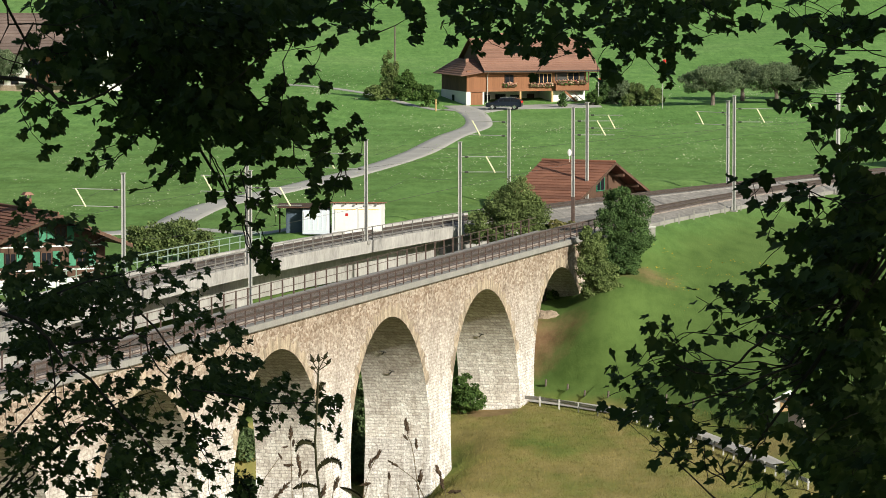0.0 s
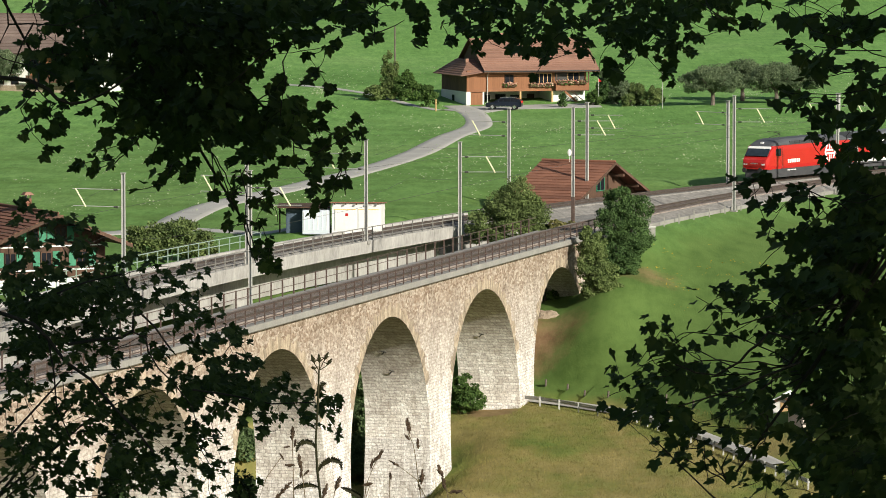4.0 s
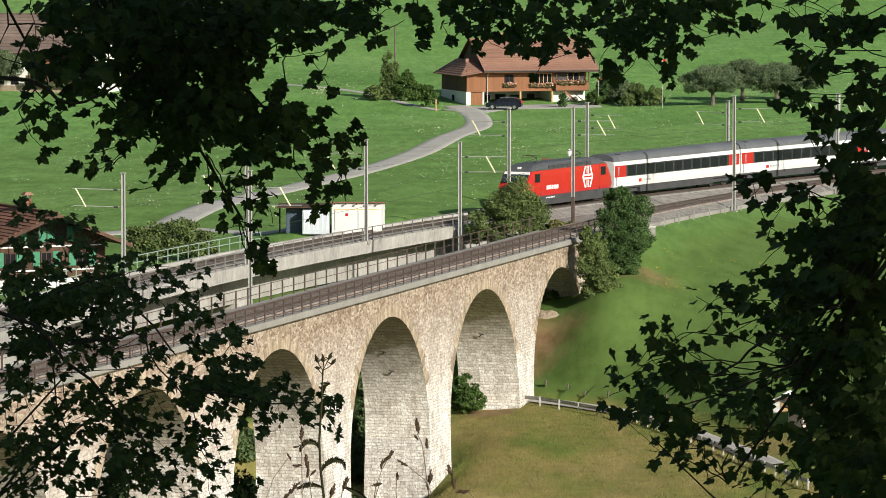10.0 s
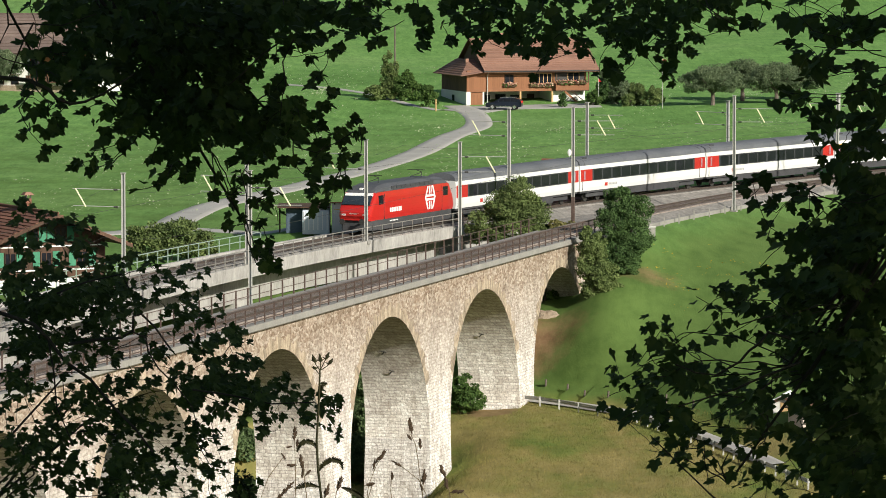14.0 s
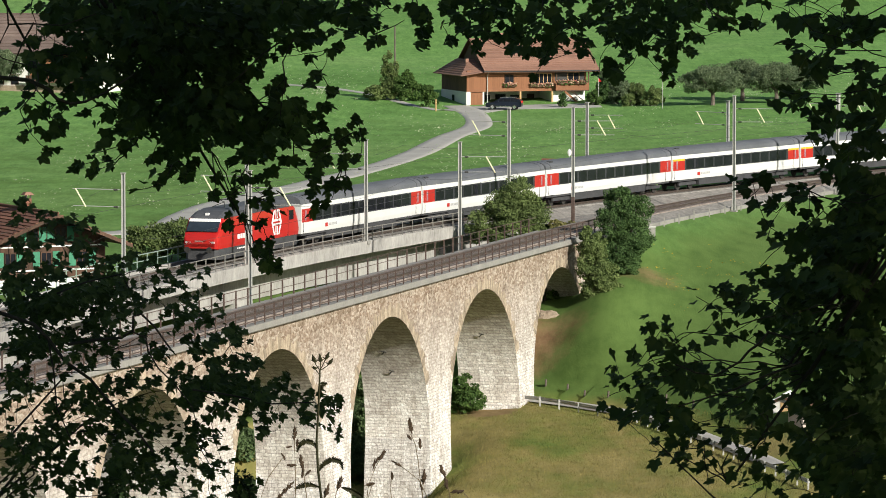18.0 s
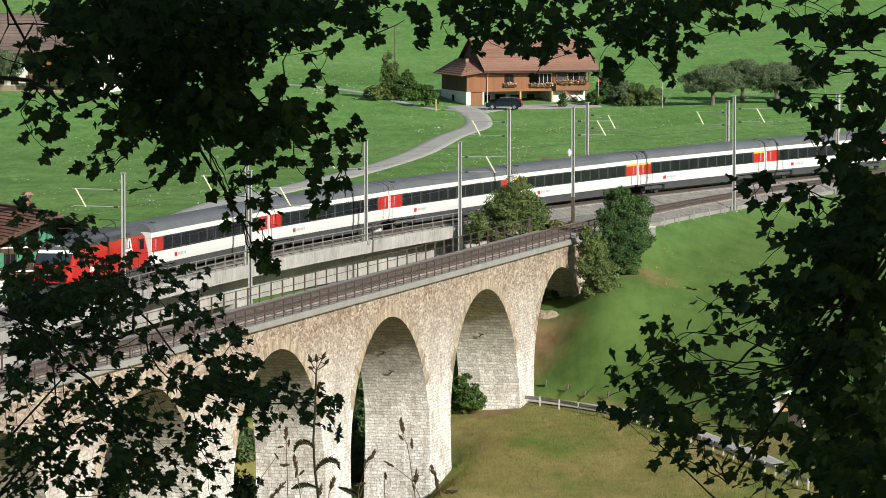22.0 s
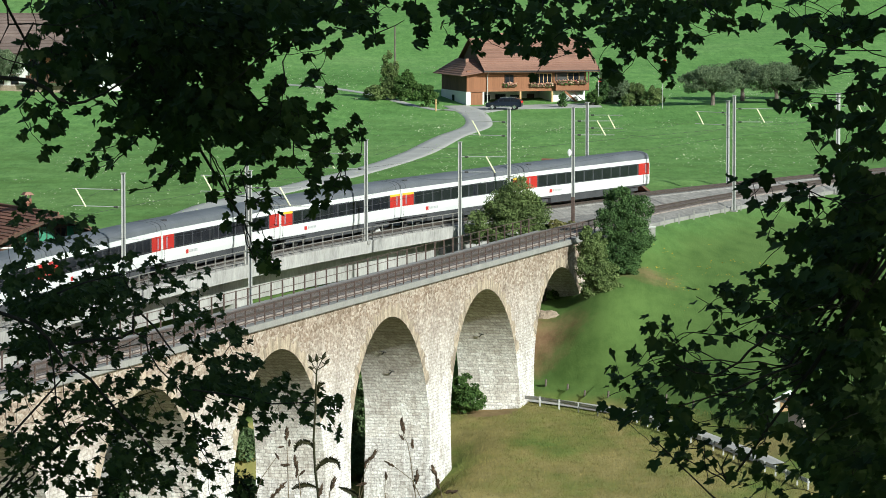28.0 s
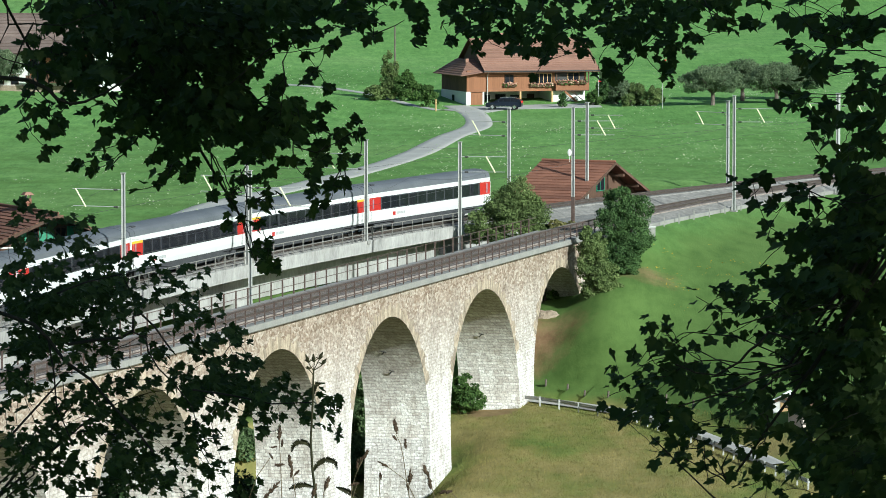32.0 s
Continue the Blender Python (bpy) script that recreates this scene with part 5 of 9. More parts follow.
BOUGHS.append(('side', 13, 0.05, (1.325, 26.947), [(0.907, 26.913, 0.035, 0.014, 0.9), (0.954, 26.924, 0.021, 0.009, 0.9), (1.016, 26.926, 0.035, 0.009, 0.9), (1.093, 26.927, 0.035, 0.008, 0.9), (0.9, 26.848, 0.036, 0.017, 0.9), (0.946, 26.867, 0.033, 0.017, 0.9), (0.985, 26.878, 0.021, 0.02, 0.9), (1.011, 26.861, 0.02, 0.022, 0.9), (1.031, 26.885, 0.028, 0.011, 0.9), (1.047, 26.839, 0.025, 0.02, 0.9), (1.078, 26.823, 0.032, 0.02, 0.99), (1.109, 26.862, 0.028, 0.011, 0.9), (1.132, 26.851, 0.013, 0.012, 0.9), (1.179, 26.854, 0.031, 0.034, 0.99), (1.225, 26.839, 0.028, 0.046, 0.99), (1.125, 26.792, 0.025, 0.022, 0.9), (1.163, 26.808, 0.028, 0.014, 0.9), (1.078, 26.789, 0.025, 0.014, 0.9)], 0, 1))
BOUGHS.append(('side', 13, 0.048, (1.327, 26.73), [(0.954, 26.8, 0.018, 0.008, 0.9), (0.985, 26.794, 0.025, 0.014, 0.9), (0.986, 26.758, 0.028, 0.019, 0.9), (1.016, 26.769, 0.018, 0.02, 0.9), (1.079, 26.749, 0.025, 0.019, 0.9), (1.048, 26.737, 0.023, 0.014, 0.9), (1.009, 26.723, 0.015, 0.014, 0.9), (0.986, 26.706, 0.018, 0.012, 0.9), (1.04, 26.706, 0.023, 0.012, 0.9), (1.087, 26.703, 0.02, 0.011, 0.9), (1.133, 26.715, 0.025, 0.022, 0.9), (1.172, 26.73, 0.025, 0.034, 0.9), (1.221, 26.715, 0.025, 0.05, 0.95)], 0, 1))
BOUGHS.append(('side', 13, 0.048, (1.343, 26.637), [(0.955, 26.668, 0.018, 0.012, 0.9), (0.947, 26.645, 0.025, 0.011, 0.9), (1.002, 26.659, 0.018, 0.011, 0.9), (1.017, 26.637, 0.028, 0.019, 0.9), (1.064, 26.637, 0.02, 0.011, 0.9), (1.133, 26.65, 0.025, 0.014, 0.9), (1.175, 26.665, 0.031, 0.031, 0.99), (1.222, 26.637, 0.025, 0.043, 0.95), (0.94, 26.625, 0.013, 0.006, 0.9)], 0, 1))
BOUGHS.append(('side', 13, 0.044, (1.344, 26.529), [(1.017, 26.614, 0.028, 0.011, 0.9), (1.079, 26.614, 0.031, 0.012, 0.9), (1.11, 26.609, 0.017, 0.008, 0.9), (1.033, 26.588, 0.025, 0.011, 0.9), (1.064, 26.572, 0.025, 0.014, 0.9), (0.994, 26.563, 0.015, 0.011, 0.9), (1.103, 26.558, 0.017, 0.009, 0.9), (1.134, 26.582, 0.02, 0.014, 0.9), (1.18, 26.583, 0.033, 0.022, 0.99), (1.157, 26.558, 0.025, 0.015, 0.9), (1.033, 26.544, 0.02, 0.009, 0.9), (1.072, 26.526, 0.028, 0.014, 0.9), (1.111, 26.521, 0.02, 0.014, 0.9), (1.134, 26.504, 0.025, 0.015, 0.9), (1.181, 26.526, 0.033, 0.025, 0.99), (1.049, 26.488, 0.031, 0.011, 0.9), (1.096, 26.488, 0.028, 0.015, 0.9), (1.166, 26.482, 0.039, 0.017, 0.95)], 0, 1))
BOUGHS.append(('side', 13, 0.044, (1.344, 26.529), [(1.229, 26.544, 0.023, 0.056, 0.96)], 0, 0))
BOUGHS.append(('side', 13, 0.044, (1.345, 26.42), [(1.096, 26.463, 0.039, 0.011, 0.9), (1.158, 26.463, 0.028, 0.009, 0.9), (1.081, 26.418, 0.015, 0.023, 0.9), (1.112, 26.418, 0.02, 0.022, 0.9), (1.139, 26.432, 0.025, 0.019, 0.9), (1.181, 26.423, 0.033, 0.031, 0.99), (1.224, 26.397, 0.025, 0.05, 0.98)], 0, 1))
BOUGHS.append(('side', 13, 0.046, (1.237, 26.264), [(0.824, 26.411, 0.023, 0.008, 0.9), (0.863, 26.423, 0.015, 0.014, 0.9), (0.918, 26.412, 0.031, 0.011, 0.9), (0.964, 26.408, 0.031, 0.014, 0.9), (0.84, 26.392, 0.018, 0.011, 0.9), (0.871, 26.395, 0.015, 0.009, 0.9), (0.933, 26.381, 0.025, 0.014, 0.9), (1.003, 26.411, 0.018, 0.009, 0.9), (0.879, 26.345, 0.02, 0.015, 0.9), (0.926, 26.342, 0.025, 0.023, 0.9), (0.949, 26.317, 0.015, 0.011, 0.9), (0.879, 26.289, 0.015, 0.019, 0.9), (0.942, 26.264, 0.023, 0.015, 0.9), (0.981, 26.267, 0.013, 0.014, 0.9), (0.903, 26.303, 0.013, 0.008, 0.9), (1.003, 26.366, 0.028, 0.015, 0.9), (1.034, 26.381, 0.025, 0.009, 0.9), (1.05, 26.348, 0.025, 0.014, 0.9)], 0, 1))
BOUGHS.append(('side', 13, 0.046, (1.237, 26.264), [(1.011, 26.333, 0.02, 0.011, 0.9), (1.089, 26.373, 0.025, 0.014, 0.9), (1.066, 26.333, 0.023, 0.011, 0.9), (1.027, 26.309, 0.023, 0.006, 0.9)], 0, 0))
BOUGHS.append(('side', 13, 0.042, (1.299, 26.233), [(1.159, 26.342, 0.059, 0.05, 0.993), (1.144, 26.28, 0.085, 0.046, 0.993), (1.05, 26.28, 0.039, 0.019, 0.99), (1.019, 26.247, 0.025, 0.015, 0.92), (1.113, 26.218, 0.101, 0.046, 0.99), (1.004, 26.208, 0.031, 0.015, 0.93), (0.989, 26.185, 0.025, 0.012, 0.9), (1.206, 26.202, 0.039, 0.093, 0.995), (1.082, 26.161, 0.085, 0.034, 0.99), (0.973, 26.154, 0.031, 0.012, 0.92), (0.911, 26.151, 0.018, 0.009, 0.9)], 0, 1))
BOUGHS.append(('side', 13, 0.04, (1.207, 26.093), [(0.88, 26.122, 0.036, 0.014, 0.93), (0.958, 26.115, 0.062, 0.025, 0.97), (1.083, 26.093, 0.101, 0.04, 0.99), (1.199, 26.062, 0.041, 0.062, 0.993), (0.849, 26.107, 0.025, 0.012, 0.9), (0.818, 26.091, 0.023, 0.012, 0.9), (0.787, 26.077, 0.031, 0.009, 0.9), (0.748, 26.072, 0.025, 0.006, 0.85), (0.733, 26.06, 0.01, 0.008, 0.9), (0.748, 26.129, 0.015, 0.006, 0.9), (0.779, 26.14, 0.015, 0.011, 0.9), (0.779, 26.116, 0.023, 0.008, 0.9), (0.865, 26.068, 0.056, 0.017, 0.95), (0.834, 26.038, 0.028, 0.009, 0.9), (0.958, 26.058, 0.07, 0.031, 0.97), (1.021, 26.029, 0.071, 0.025, 0.99), (0.927, 26.021, 0.031, 0.012, 0.9), (0.725, 26.038, 0.01, 0.005, 0.9)], 0, 1))
BOUGHS.append(('side', 13, 0.04, (1.207, 26.093), [(0.803, 26.046, 0.013, 0.006, 0.9)], 0, 0))
BOUGHS.append(('side', 13, 0.04, (1.114, 25.999), [(0.749, 25.976, 0.018, 0.008, 0.9), (0.78, 25.996, 0.02, 0.011, 0.9), (0.803, 26.015, 0.013, 0.011, 0.9), (0.827, 25.955, 0.013, 0.008, 0.9), (0.85, 25.976, 0.015, 0.006, 0.9), (0.889, 26.005, 0.013, 0.014, 0.9), (0.92, 26.013, 0.025, 0.011, 0.9), (0.912, 25.966, 0.036, 0.012, 0.93), (0.959, 25.996, 0.036, 0.019, 0.95), (0.881, 25.935, 0.025, 0.008, 0.8), (0.928, 25.919, 0.031, 0.009, 0.85), (0.975, 25.937, 0.036, 0.019, 0.93), (1.021, 25.982, 0.056, 0.025, 0.99), (1.114, 25.996, 0.085, 0.028, 0.99), (1.208, 25.968, 0.039, 0.046, 0.99)], 0, 1))
BOUGHS.append(('side', 13, 0.038, (0.99, 25.897), [(0.57, 26.015, 0.02, 0.006, 0.9), (0.608, 26.018, 0.02, 0.006, 0.9), (0.593, 25.991, 0.02, 0.012, 0.9), (0.523, 25.979, 0.015, 0.006, 0.9), (0.616, 25.982, 0.031, 0.012, 0.9), (0.647, 25.98, 0.023, 0.015, 0.9), (0.585, 25.958, 0.025, 0.012, 0.9), (0.64, 25.951, 0.028, 0.017, 0.9), (0.694, 25.971, 0.015, 0.009, 0.9), (0.718, 25.969, 0.011, 0.008, 0.9), (0.601, 25.927, 0.031, 0.012, 0.9), (0.671, 25.935, 0.02, 0.012, 0.9), (0.71, 25.941, 0.015, 0.005, 0.9), (0.531, 25.941, 0.018, 0.005, 0.9), (0.539, 25.918, 0.011, 0.006, 0.9), (0.57, 25.912, 0.018, 0.011, 0.9), (0.632, 25.905, 0.05, 0.017, 0.95), (0.702, 25.918, 0.018, 0.008, 0.9)], 0, 1))
BOUGHS.append(('side', 13, 0.038, (0.99, 25.897), [(0.733, 25.912, 0.013, 0.008, 0.9), (0.586, 25.88, 0.038, 0.012, 0.95), (0.679, 25.88, 0.038, 0.014, 0.93), (0.539, 25.868, 0.031, 0.011, 0.9), (0.5, 25.868, 0.013, 0.006, 0.9), (0.484, 25.857, 0.018, 0.008, 0.85), (0.461, 25.835, 0.013, 0.005, 0.9), (0.508, 25.841, 0.025, 0.011, 0.9), (0.492, 25.818, 0.018, 0.011, 0.9)], 0, 0))
BOUGHS.append(('side', 13, 0.038, (0.959, 25.874), [(0.57, 25.841, 0.05, 0.017, 0.96), (0.648, 25.849, 0.038, 0.019, 0.96), (0.726, 25.857, 0.031, 0.012, 0.94), (0.772, 25.858, 0.02, 0.011, 0.9), (0.741, 25.833, 0.025, 0.009, 0.9), (0.788, 25.819, 0.018, 0.005, 0.9), (0.57, 25.802, 0.05, 0.017, 0.95), (0.648, 25.802, 0.05, 0.017, 0.96), (0.71, 25.81, 0.02, 0.012, 0.9), (0.734, 25.794, 0.01, 0.011, 0.9), (0.531, 25.786, 0.018, 0.011, 0.9), (0.485, 25.775, 0.018, 0.008, 0.9), (0.453, 25.769, 0.013, 0.005, 0.9), (0.586, 25.771, 0.036, 0.009, 0.9), (0.656, 25.771, 0.038, 0.015, 0.95), (0.703, 25.771, 0.013, 0.008, 0.9)], 0, 1))
BOUGHS.append(('side', 13, 0.04, (0.805, 25.56), [(0.508, 25.741, 0.018, 0.014, 0.9), (0.531, 25.724, 0.013, 0.015, 0.9), (0.586, 25.733, 0.025, 0.009, 0.9), (0.633, 25.739, 0.031, 0.014, 0.94), (0.687, 25.747, 0.023, 0.015, 0.92), (0.711, 25.733, 0.013, 0.012, 0.9), (0.594, 25.708, 0.025, 0.009, 0.9), (0.571, 25.692, 0.015, 0.008, 0.9), (0.633, 25.708, 0.025, 0.014, 0.9), (0.672, 25.684, 0.018, 0.015, 0.9), (0.711, 25.7, 0.015, 0.011, 0.9), (0.719, 25.673, 0.018, 0.012, 0.9), (0.664, 25.661, 0.015, 0.011, 0.9), (0.586, 25.645, 0.015, 0.006, 0.9), (0.61, 25.655, 0.018, 0.006, 0.9), (0.688, 25.62, 0.031, 0.008, 0.9), (0.672, 25.603, 0.018, 0.009, 0.9), (0.727, 25.622, 0.018, 0.008, 0.9)], 0, 1))
BOUGHS.append(('side', 13, 0.04, (0.805, 25.56), [(0.758, 25.63, 0.018, 0.009, 0.9), (0.781, 25.645, 0.018, 0.009, 0.9), (0.797, 25.661, 0.013, 0.008, 0.9)], 0, 0))
BOUGHS.append(('side', 13, 0.04, (1.037, 25.874), [(0.804, 25.85, 0.025, 0.009, 0.9), (0.835, 25.858, 0.025, 0.012, 0.9), (0.866, 25.858, 0.025, 0.015, 0.9), (0.92, 25.872, 0.031, 0.015, 0.9), (0.835, 25.818, 0.031, 0.025, 0.96), (0.874, 25.833, 0.018, 0.015, 0.9), (0.913, 25.818, 0.025, 0.017, 0.9), (0.82, 25.778, 0.025, 0.017, 0.95), (0.859, 25.786, 0.025, 0.019, 0.9), (0.905, 25.786, 0.018, 0.015, 0.9), (0.851, 25.747, 0.038, 0.014, 0.94), (0.913, 25.739, 0.031, 0.014, 0.9), (0.788, 25.764, 0.018, 0.006, 0.9), (0.773, 25.739, 0.023, 0.006, 0.9), (0.796, 25.724, 0.015, 0.008, 0.9), (0.726, 25.76, 0.018, 0.005, 0.9), (0.82, 25.7, 0.025, 0.012, 0.9), (0.851, 25.692, 0.018, 0.015, 0.9)], 0, 1))
BOUGHS.append(('side', 13, 0.04, (1.037, 25.874), [(0.882, 25.684, 0.018, 0.017, 0.9), (0.913, 25.7, 0.025, 0.009, 0.9), (0.804, 25.684, 0.013, 0.012, 0.9), (0.836, 25.661, 0.025, 0.012, 0.9), (0.875, 25.645, 0.025, 0.014, 0.9), (0.82, 25.637, 0.015, 0.012, 0.9), (0.805, 25.606, 0.018, 0.009, 0.9), (0.867, 25.614, 0.023, 0.009, 0.9), (0.844, 25.59, 0.023, 0.014, 0.9), (0.898, 25.606, 0.031, 0.012, 0.9), (0.929, 25.637, 0.025, 0.009, 0.9), (0.821, 25.575, 0.013, 0.012, 0.9), (0.875, 25.567, 0.015, 0.011, 0.9)], 0, 0))
BOUGHS.append(('side', 13, 0.043, (1.333, 25.843), [(1.006, 25.888, 0.056, 0.022, 0.93), (1.115, 25.919, 0.071, 0.031, 0.99), (1.201, 25.897, 0.039, 0.05, 0.99), (1.037, 25.841, 0.056, 0.022, 0.99), (1.115, 25.841, 0.071, 0.025, 0.99), (1.206, 25.804, 0.041, 0.046, 0.99), (0.975, 25.81, 0.038, 0.019, 0.92), (1.022, 25.778, 0.038, 0.019, 0.99), (1.116, 25.771, 0.071, 0.031, 0.99), (0.96, 25.755, 0.031, 0.017, 0.92), (1.007, 25.731, 0.056, 0.019, 0.94)], 0, 1))
BOUGHS.append(('side', 13, 0.046, (1.335, 25.639), [(1.116, 25.708, 0.087, 0.031, 0.99), (1.203, 25.71, 0.041, 0.054, 0.99), (0.96, 25.7, 0.031, 0.014, 0.9), (0.96, 25.661, 0.031, 0.014, 0.9), (1.023, 25.653, 0.056, 0.022, 0.99), (1.117, 25.637, 0.071, 0.031, 0.99), (1.204, 25.608, 0.041, 0.054, 0.99), (0.945, 25.614, 0.031, 0.012, 0.86), (0.992, 25.59, 0.038, 0.017, 0.92), (1.086, 25.582, 0.056, 0.022, 0.99), (1.179, 25.568, 0.056, 0.023, 0.99), (0.93, 25.571, 0.025, 0.011, 0.85)], 0, 1))
BOUGHS.append(("low", 21, 0.04, (-2.151, 25.283), [(-1.869, 25.386, 0.1, 0.055, 0.9), (-1.87, 25.184, 0.1, 0.05, 0.85), (-1.868, 25.512, 0.1, 0.045, 0.85), (-1.794, 25.26, 0.15, 0.05, 0.88), (-1.892, 25.638, 0.085, 0.035, 0.75), (-1.693, 25.411, 0.15, 0.06, 0.9), (-1.742, 25.588, 0.075, 0.03, 0.75), (-1.568, 25.235, 0.1, 0.05, 0.8), (-1.542, 25.512, 0.11, 0.045, 0.85), (-1.467, 25.411, 0.11, 0.045, 0.85)], 0, 1))
BOUGHS.append(("low", 21, 0.04, (-2.155, 24.771), [(-1.848, 24.754, 0.125, 0.085, 0.45), (-1.871, 25.058, 0.125, 0.06, 0.5), (-1.696, 24.856, 0.15, 0.1, 0.35), (-1.672, 24.628, 0.15, 0.075, 0.5), (-1.545, 24.957, 0.15, 0.1, 0.35), (-1.42, 24.78, 0.15, 0.1, 0.4), (-1.395, 24.628, 0.15, 0.085, 0.45), (-1.143, 24.678, 0.15, 0.1, 0.35)], 0, 1))
BOUGHS.append(("low", 21, 0.04, (-2.15, 25.437), [(-1.918, 25.562, 0.05, 0.023, 0.85), (-1.942, 25.663, 0.04, 0.025, 0.7), (-1.88, 25.588, 0.065, 0.023, 0.8), (-1.83, 25.658, 0.045, 0.018, 0.75), (-1.917, 25.751, 0.05, 0.018, 0.7), (-1.854, 25.701, 0.05, 0.02, 0.7), (-1.891, 25.802, 0.055, 0.015, 0.85), (-1.754, 25.663, 0.04, 0.02, 0.88), (-1.929, 25.834, 0.045, 0.018, 0.85), (-1.754, 25.744, 0.06, 0.015, 0.8)], 0, 1))
BOUGHS.append(("low", 21, 0.04, (-1.779, 25.723), [(-1.791, 25.789, 0.065, 0.018, 0.85), (-1.692, 25.638, 0.035, 0.02, 0.7), (-1.679, 25.701, 0.035, 0.018, 0.8), (-1.641, 25.734, 0.05, 0.018, 0.88), (-1.591, 25.651, 0.05, 0.015, 0.75), (-1.653, 25.789, 0.04, 0.013, 0.85), (-1.591, 25.693, 0.06, 0.018, 0.88), (-1.603, 25.759, 0.04, 0.015, 0.9), (-1.553, 25.739, 0.03, 0.013, 0.8), (-1.516, 25.688, 0.035, 0.015, 0.85)], 0, 0))
BOUGHS.append(("low", 21, 0.04, (-2.151, 25.335), [(-1.919, 25.437, 0.05, 0.035, 0.85), (-1.893, 25.5, 0.06, 0.03, 0.85), (-1.806, 25.462, 0.05, 0.023, 0.8), (-1.693, 25.449, 0.085, 0.04, 0.96), (-1.717, 25.537, 0.06, 0.025, 0.88), (-1.617, 25.562, 0.055, 0.023, 0.85), (-1.592, 25.487, 0.1, 0.04, 0.96), (-1.517, 25.437, 0.085, 0.04, 0.96), (-1.529, 25.562, 0.065, 0.023, 0.9), (-1.454, 25.537, 0.06, 0.023, 0.88), (-1.466, 25.613, 0.035, 0.015, 0.9)], 0, 1))
BOUGHS.append(("low", 21, 0.04, (-1.475, 25.514), [(-1.416, 25.474, 0.05, 0.035, 0.92), (-1.403, 25.608, 0.04, 0.018, 0.9), (-1.328, 25.487, 0.04, 0.018, 0.85), (-1.341, 25.557, 0.04, 0.015, 0.88), (-1.291, 25.537, 0.03, 0.01, 0.8), (-1.253, 25.507, 0.05, 0.015, 0.9), (-1.19, 25.482, 0.055, 0.02, 0.92), (-1.178, 25.525, 0.04, 0.013, 0.85), (-1.102, 25.5, 0.04, 0.015, 0.88), (-1.065, 25.467, 0.035, 0.013, 0.8)], 0, 0))
BOUGHS.append(("low", 21, 0.04, (-2.151, 25.232), [(-1.945, 25.26, 0.04, 0.025, 0.8), (-1.907, 25.336, 0.065, 0.03, 0.9), (-1.819, 25.298, 0.075, 0.025, 0.88), (-1.819, 25.361, 0.085, 0.035, 0.9), (-1.694, 25.26, 0.065, 0.023, 0.75), (-1.693, 25.361, 0.075, 0.035, 0.9), (-1.593, 25.285, 0.06, 0.035, 0.88), (-1.568, 25.361, 0.085, 0.035, 0.93), (-1.442, 25.374, 0.06, 0.03, 0.93), (-1.392, 25.323, 0.03, 0.02, 0.8)], 0, 1))
BOUGHS.append(("low", 21, 0.04, (-1.463, 25.347), [(-1.354, 25.411, 0.05, 0.023, 0.92), (-1.278, 25.449, 0.05, 0.02, 0.85), (-1.241, 25.361, 0.03, 0.013, 0.7), (-1.203, 25.386, 0.035, 0.015, 0.75), (-1.166, 25.336, 0.05, 0.015, 0.85), (-1.165, 25.424, 0.055, 0.02, 0.92), (-1.115, 25.374, 0.045, 0.015, 0.85), (-1.103, 25.424, 0.045, 0.015, 0.85), (-1.09, 25.336, 0.04, 0.013, 0.75), (-1.027, 25.391, 0.025, 0.013, 0.85)], 0, 0))
BOUGHS.append(("low", 21, 0.04, (-2.152, 25.13), [(-1.921, 25.121, 0.05, 0.023, 0.85), (-1.896, 25.172, 0.055, 0.023, 0.88), (-1.845, 25.134, 0.05, 0.023, 0.8), (-1.82, 25.222, 0.1, 0.03, 0.92), (-1.77, 25.109, 0.04, 0.02, 0.85), (-1.719, 25.197, 0.06, 0.023, 0.9), (-1.606, 25.215, 0.06, 0.023, 0.9), (-1.569, 25.159, 0.04, 0.03, 0.85), (-1.518, 25.197, 0.05, 0.03, 0.9), (-1.48, 25.247, 0.06, 0.023, 0.7)], 0, 1))
BOUGHS.append(("low", 21, 0.04, (-1.54, 25.168), [(-1.456, 25.159, 0.04, 0.03, 0.85), (-1.393, 25.172, 0.03, 0.018, 0.75), (-1.367, 25.235, 0.035, 0.02, 0.85), (-1.305, 25.197, 0.035, 0.02, 0.9), (-1.216, 25.26, 0.035, 0.018, 0.85), (-1.166, 25.222, 0.035, 0.02, 0.85), (-1.116, 25.21, 0.04, 0.023, 0.85), (-1.103, 25.285, 0.04, 0.018, 0.85), (-1.04, 25.298, 0.035, 0.018, 0.85)], 0, 0))
BOUGHS.append(("low", 21, 0.042, (-1.693, 25.079), [(-1.317, 25.146, 0.035, 0.02, 0.88), (-1.267, 25.159, 0.055, 0.025, 0.9), (-1.217, 25.096, 0.03, 0.015, 0.7), (-1.179, 25.121, 0.04, 0.023, 0.85), (-1.142, 25.096, 0.035, 0.018, 0.8), (-1.091, 25.159, 0.05, 0.023, 0.85), (-1.053, 25.197, 0.045, 0.02, 0.88), (-1.028, 25.235, 0.05, 0.023, 0.9), (-1.016, 25.146, 0.065, 0.03, 0.95)], 0, 1))
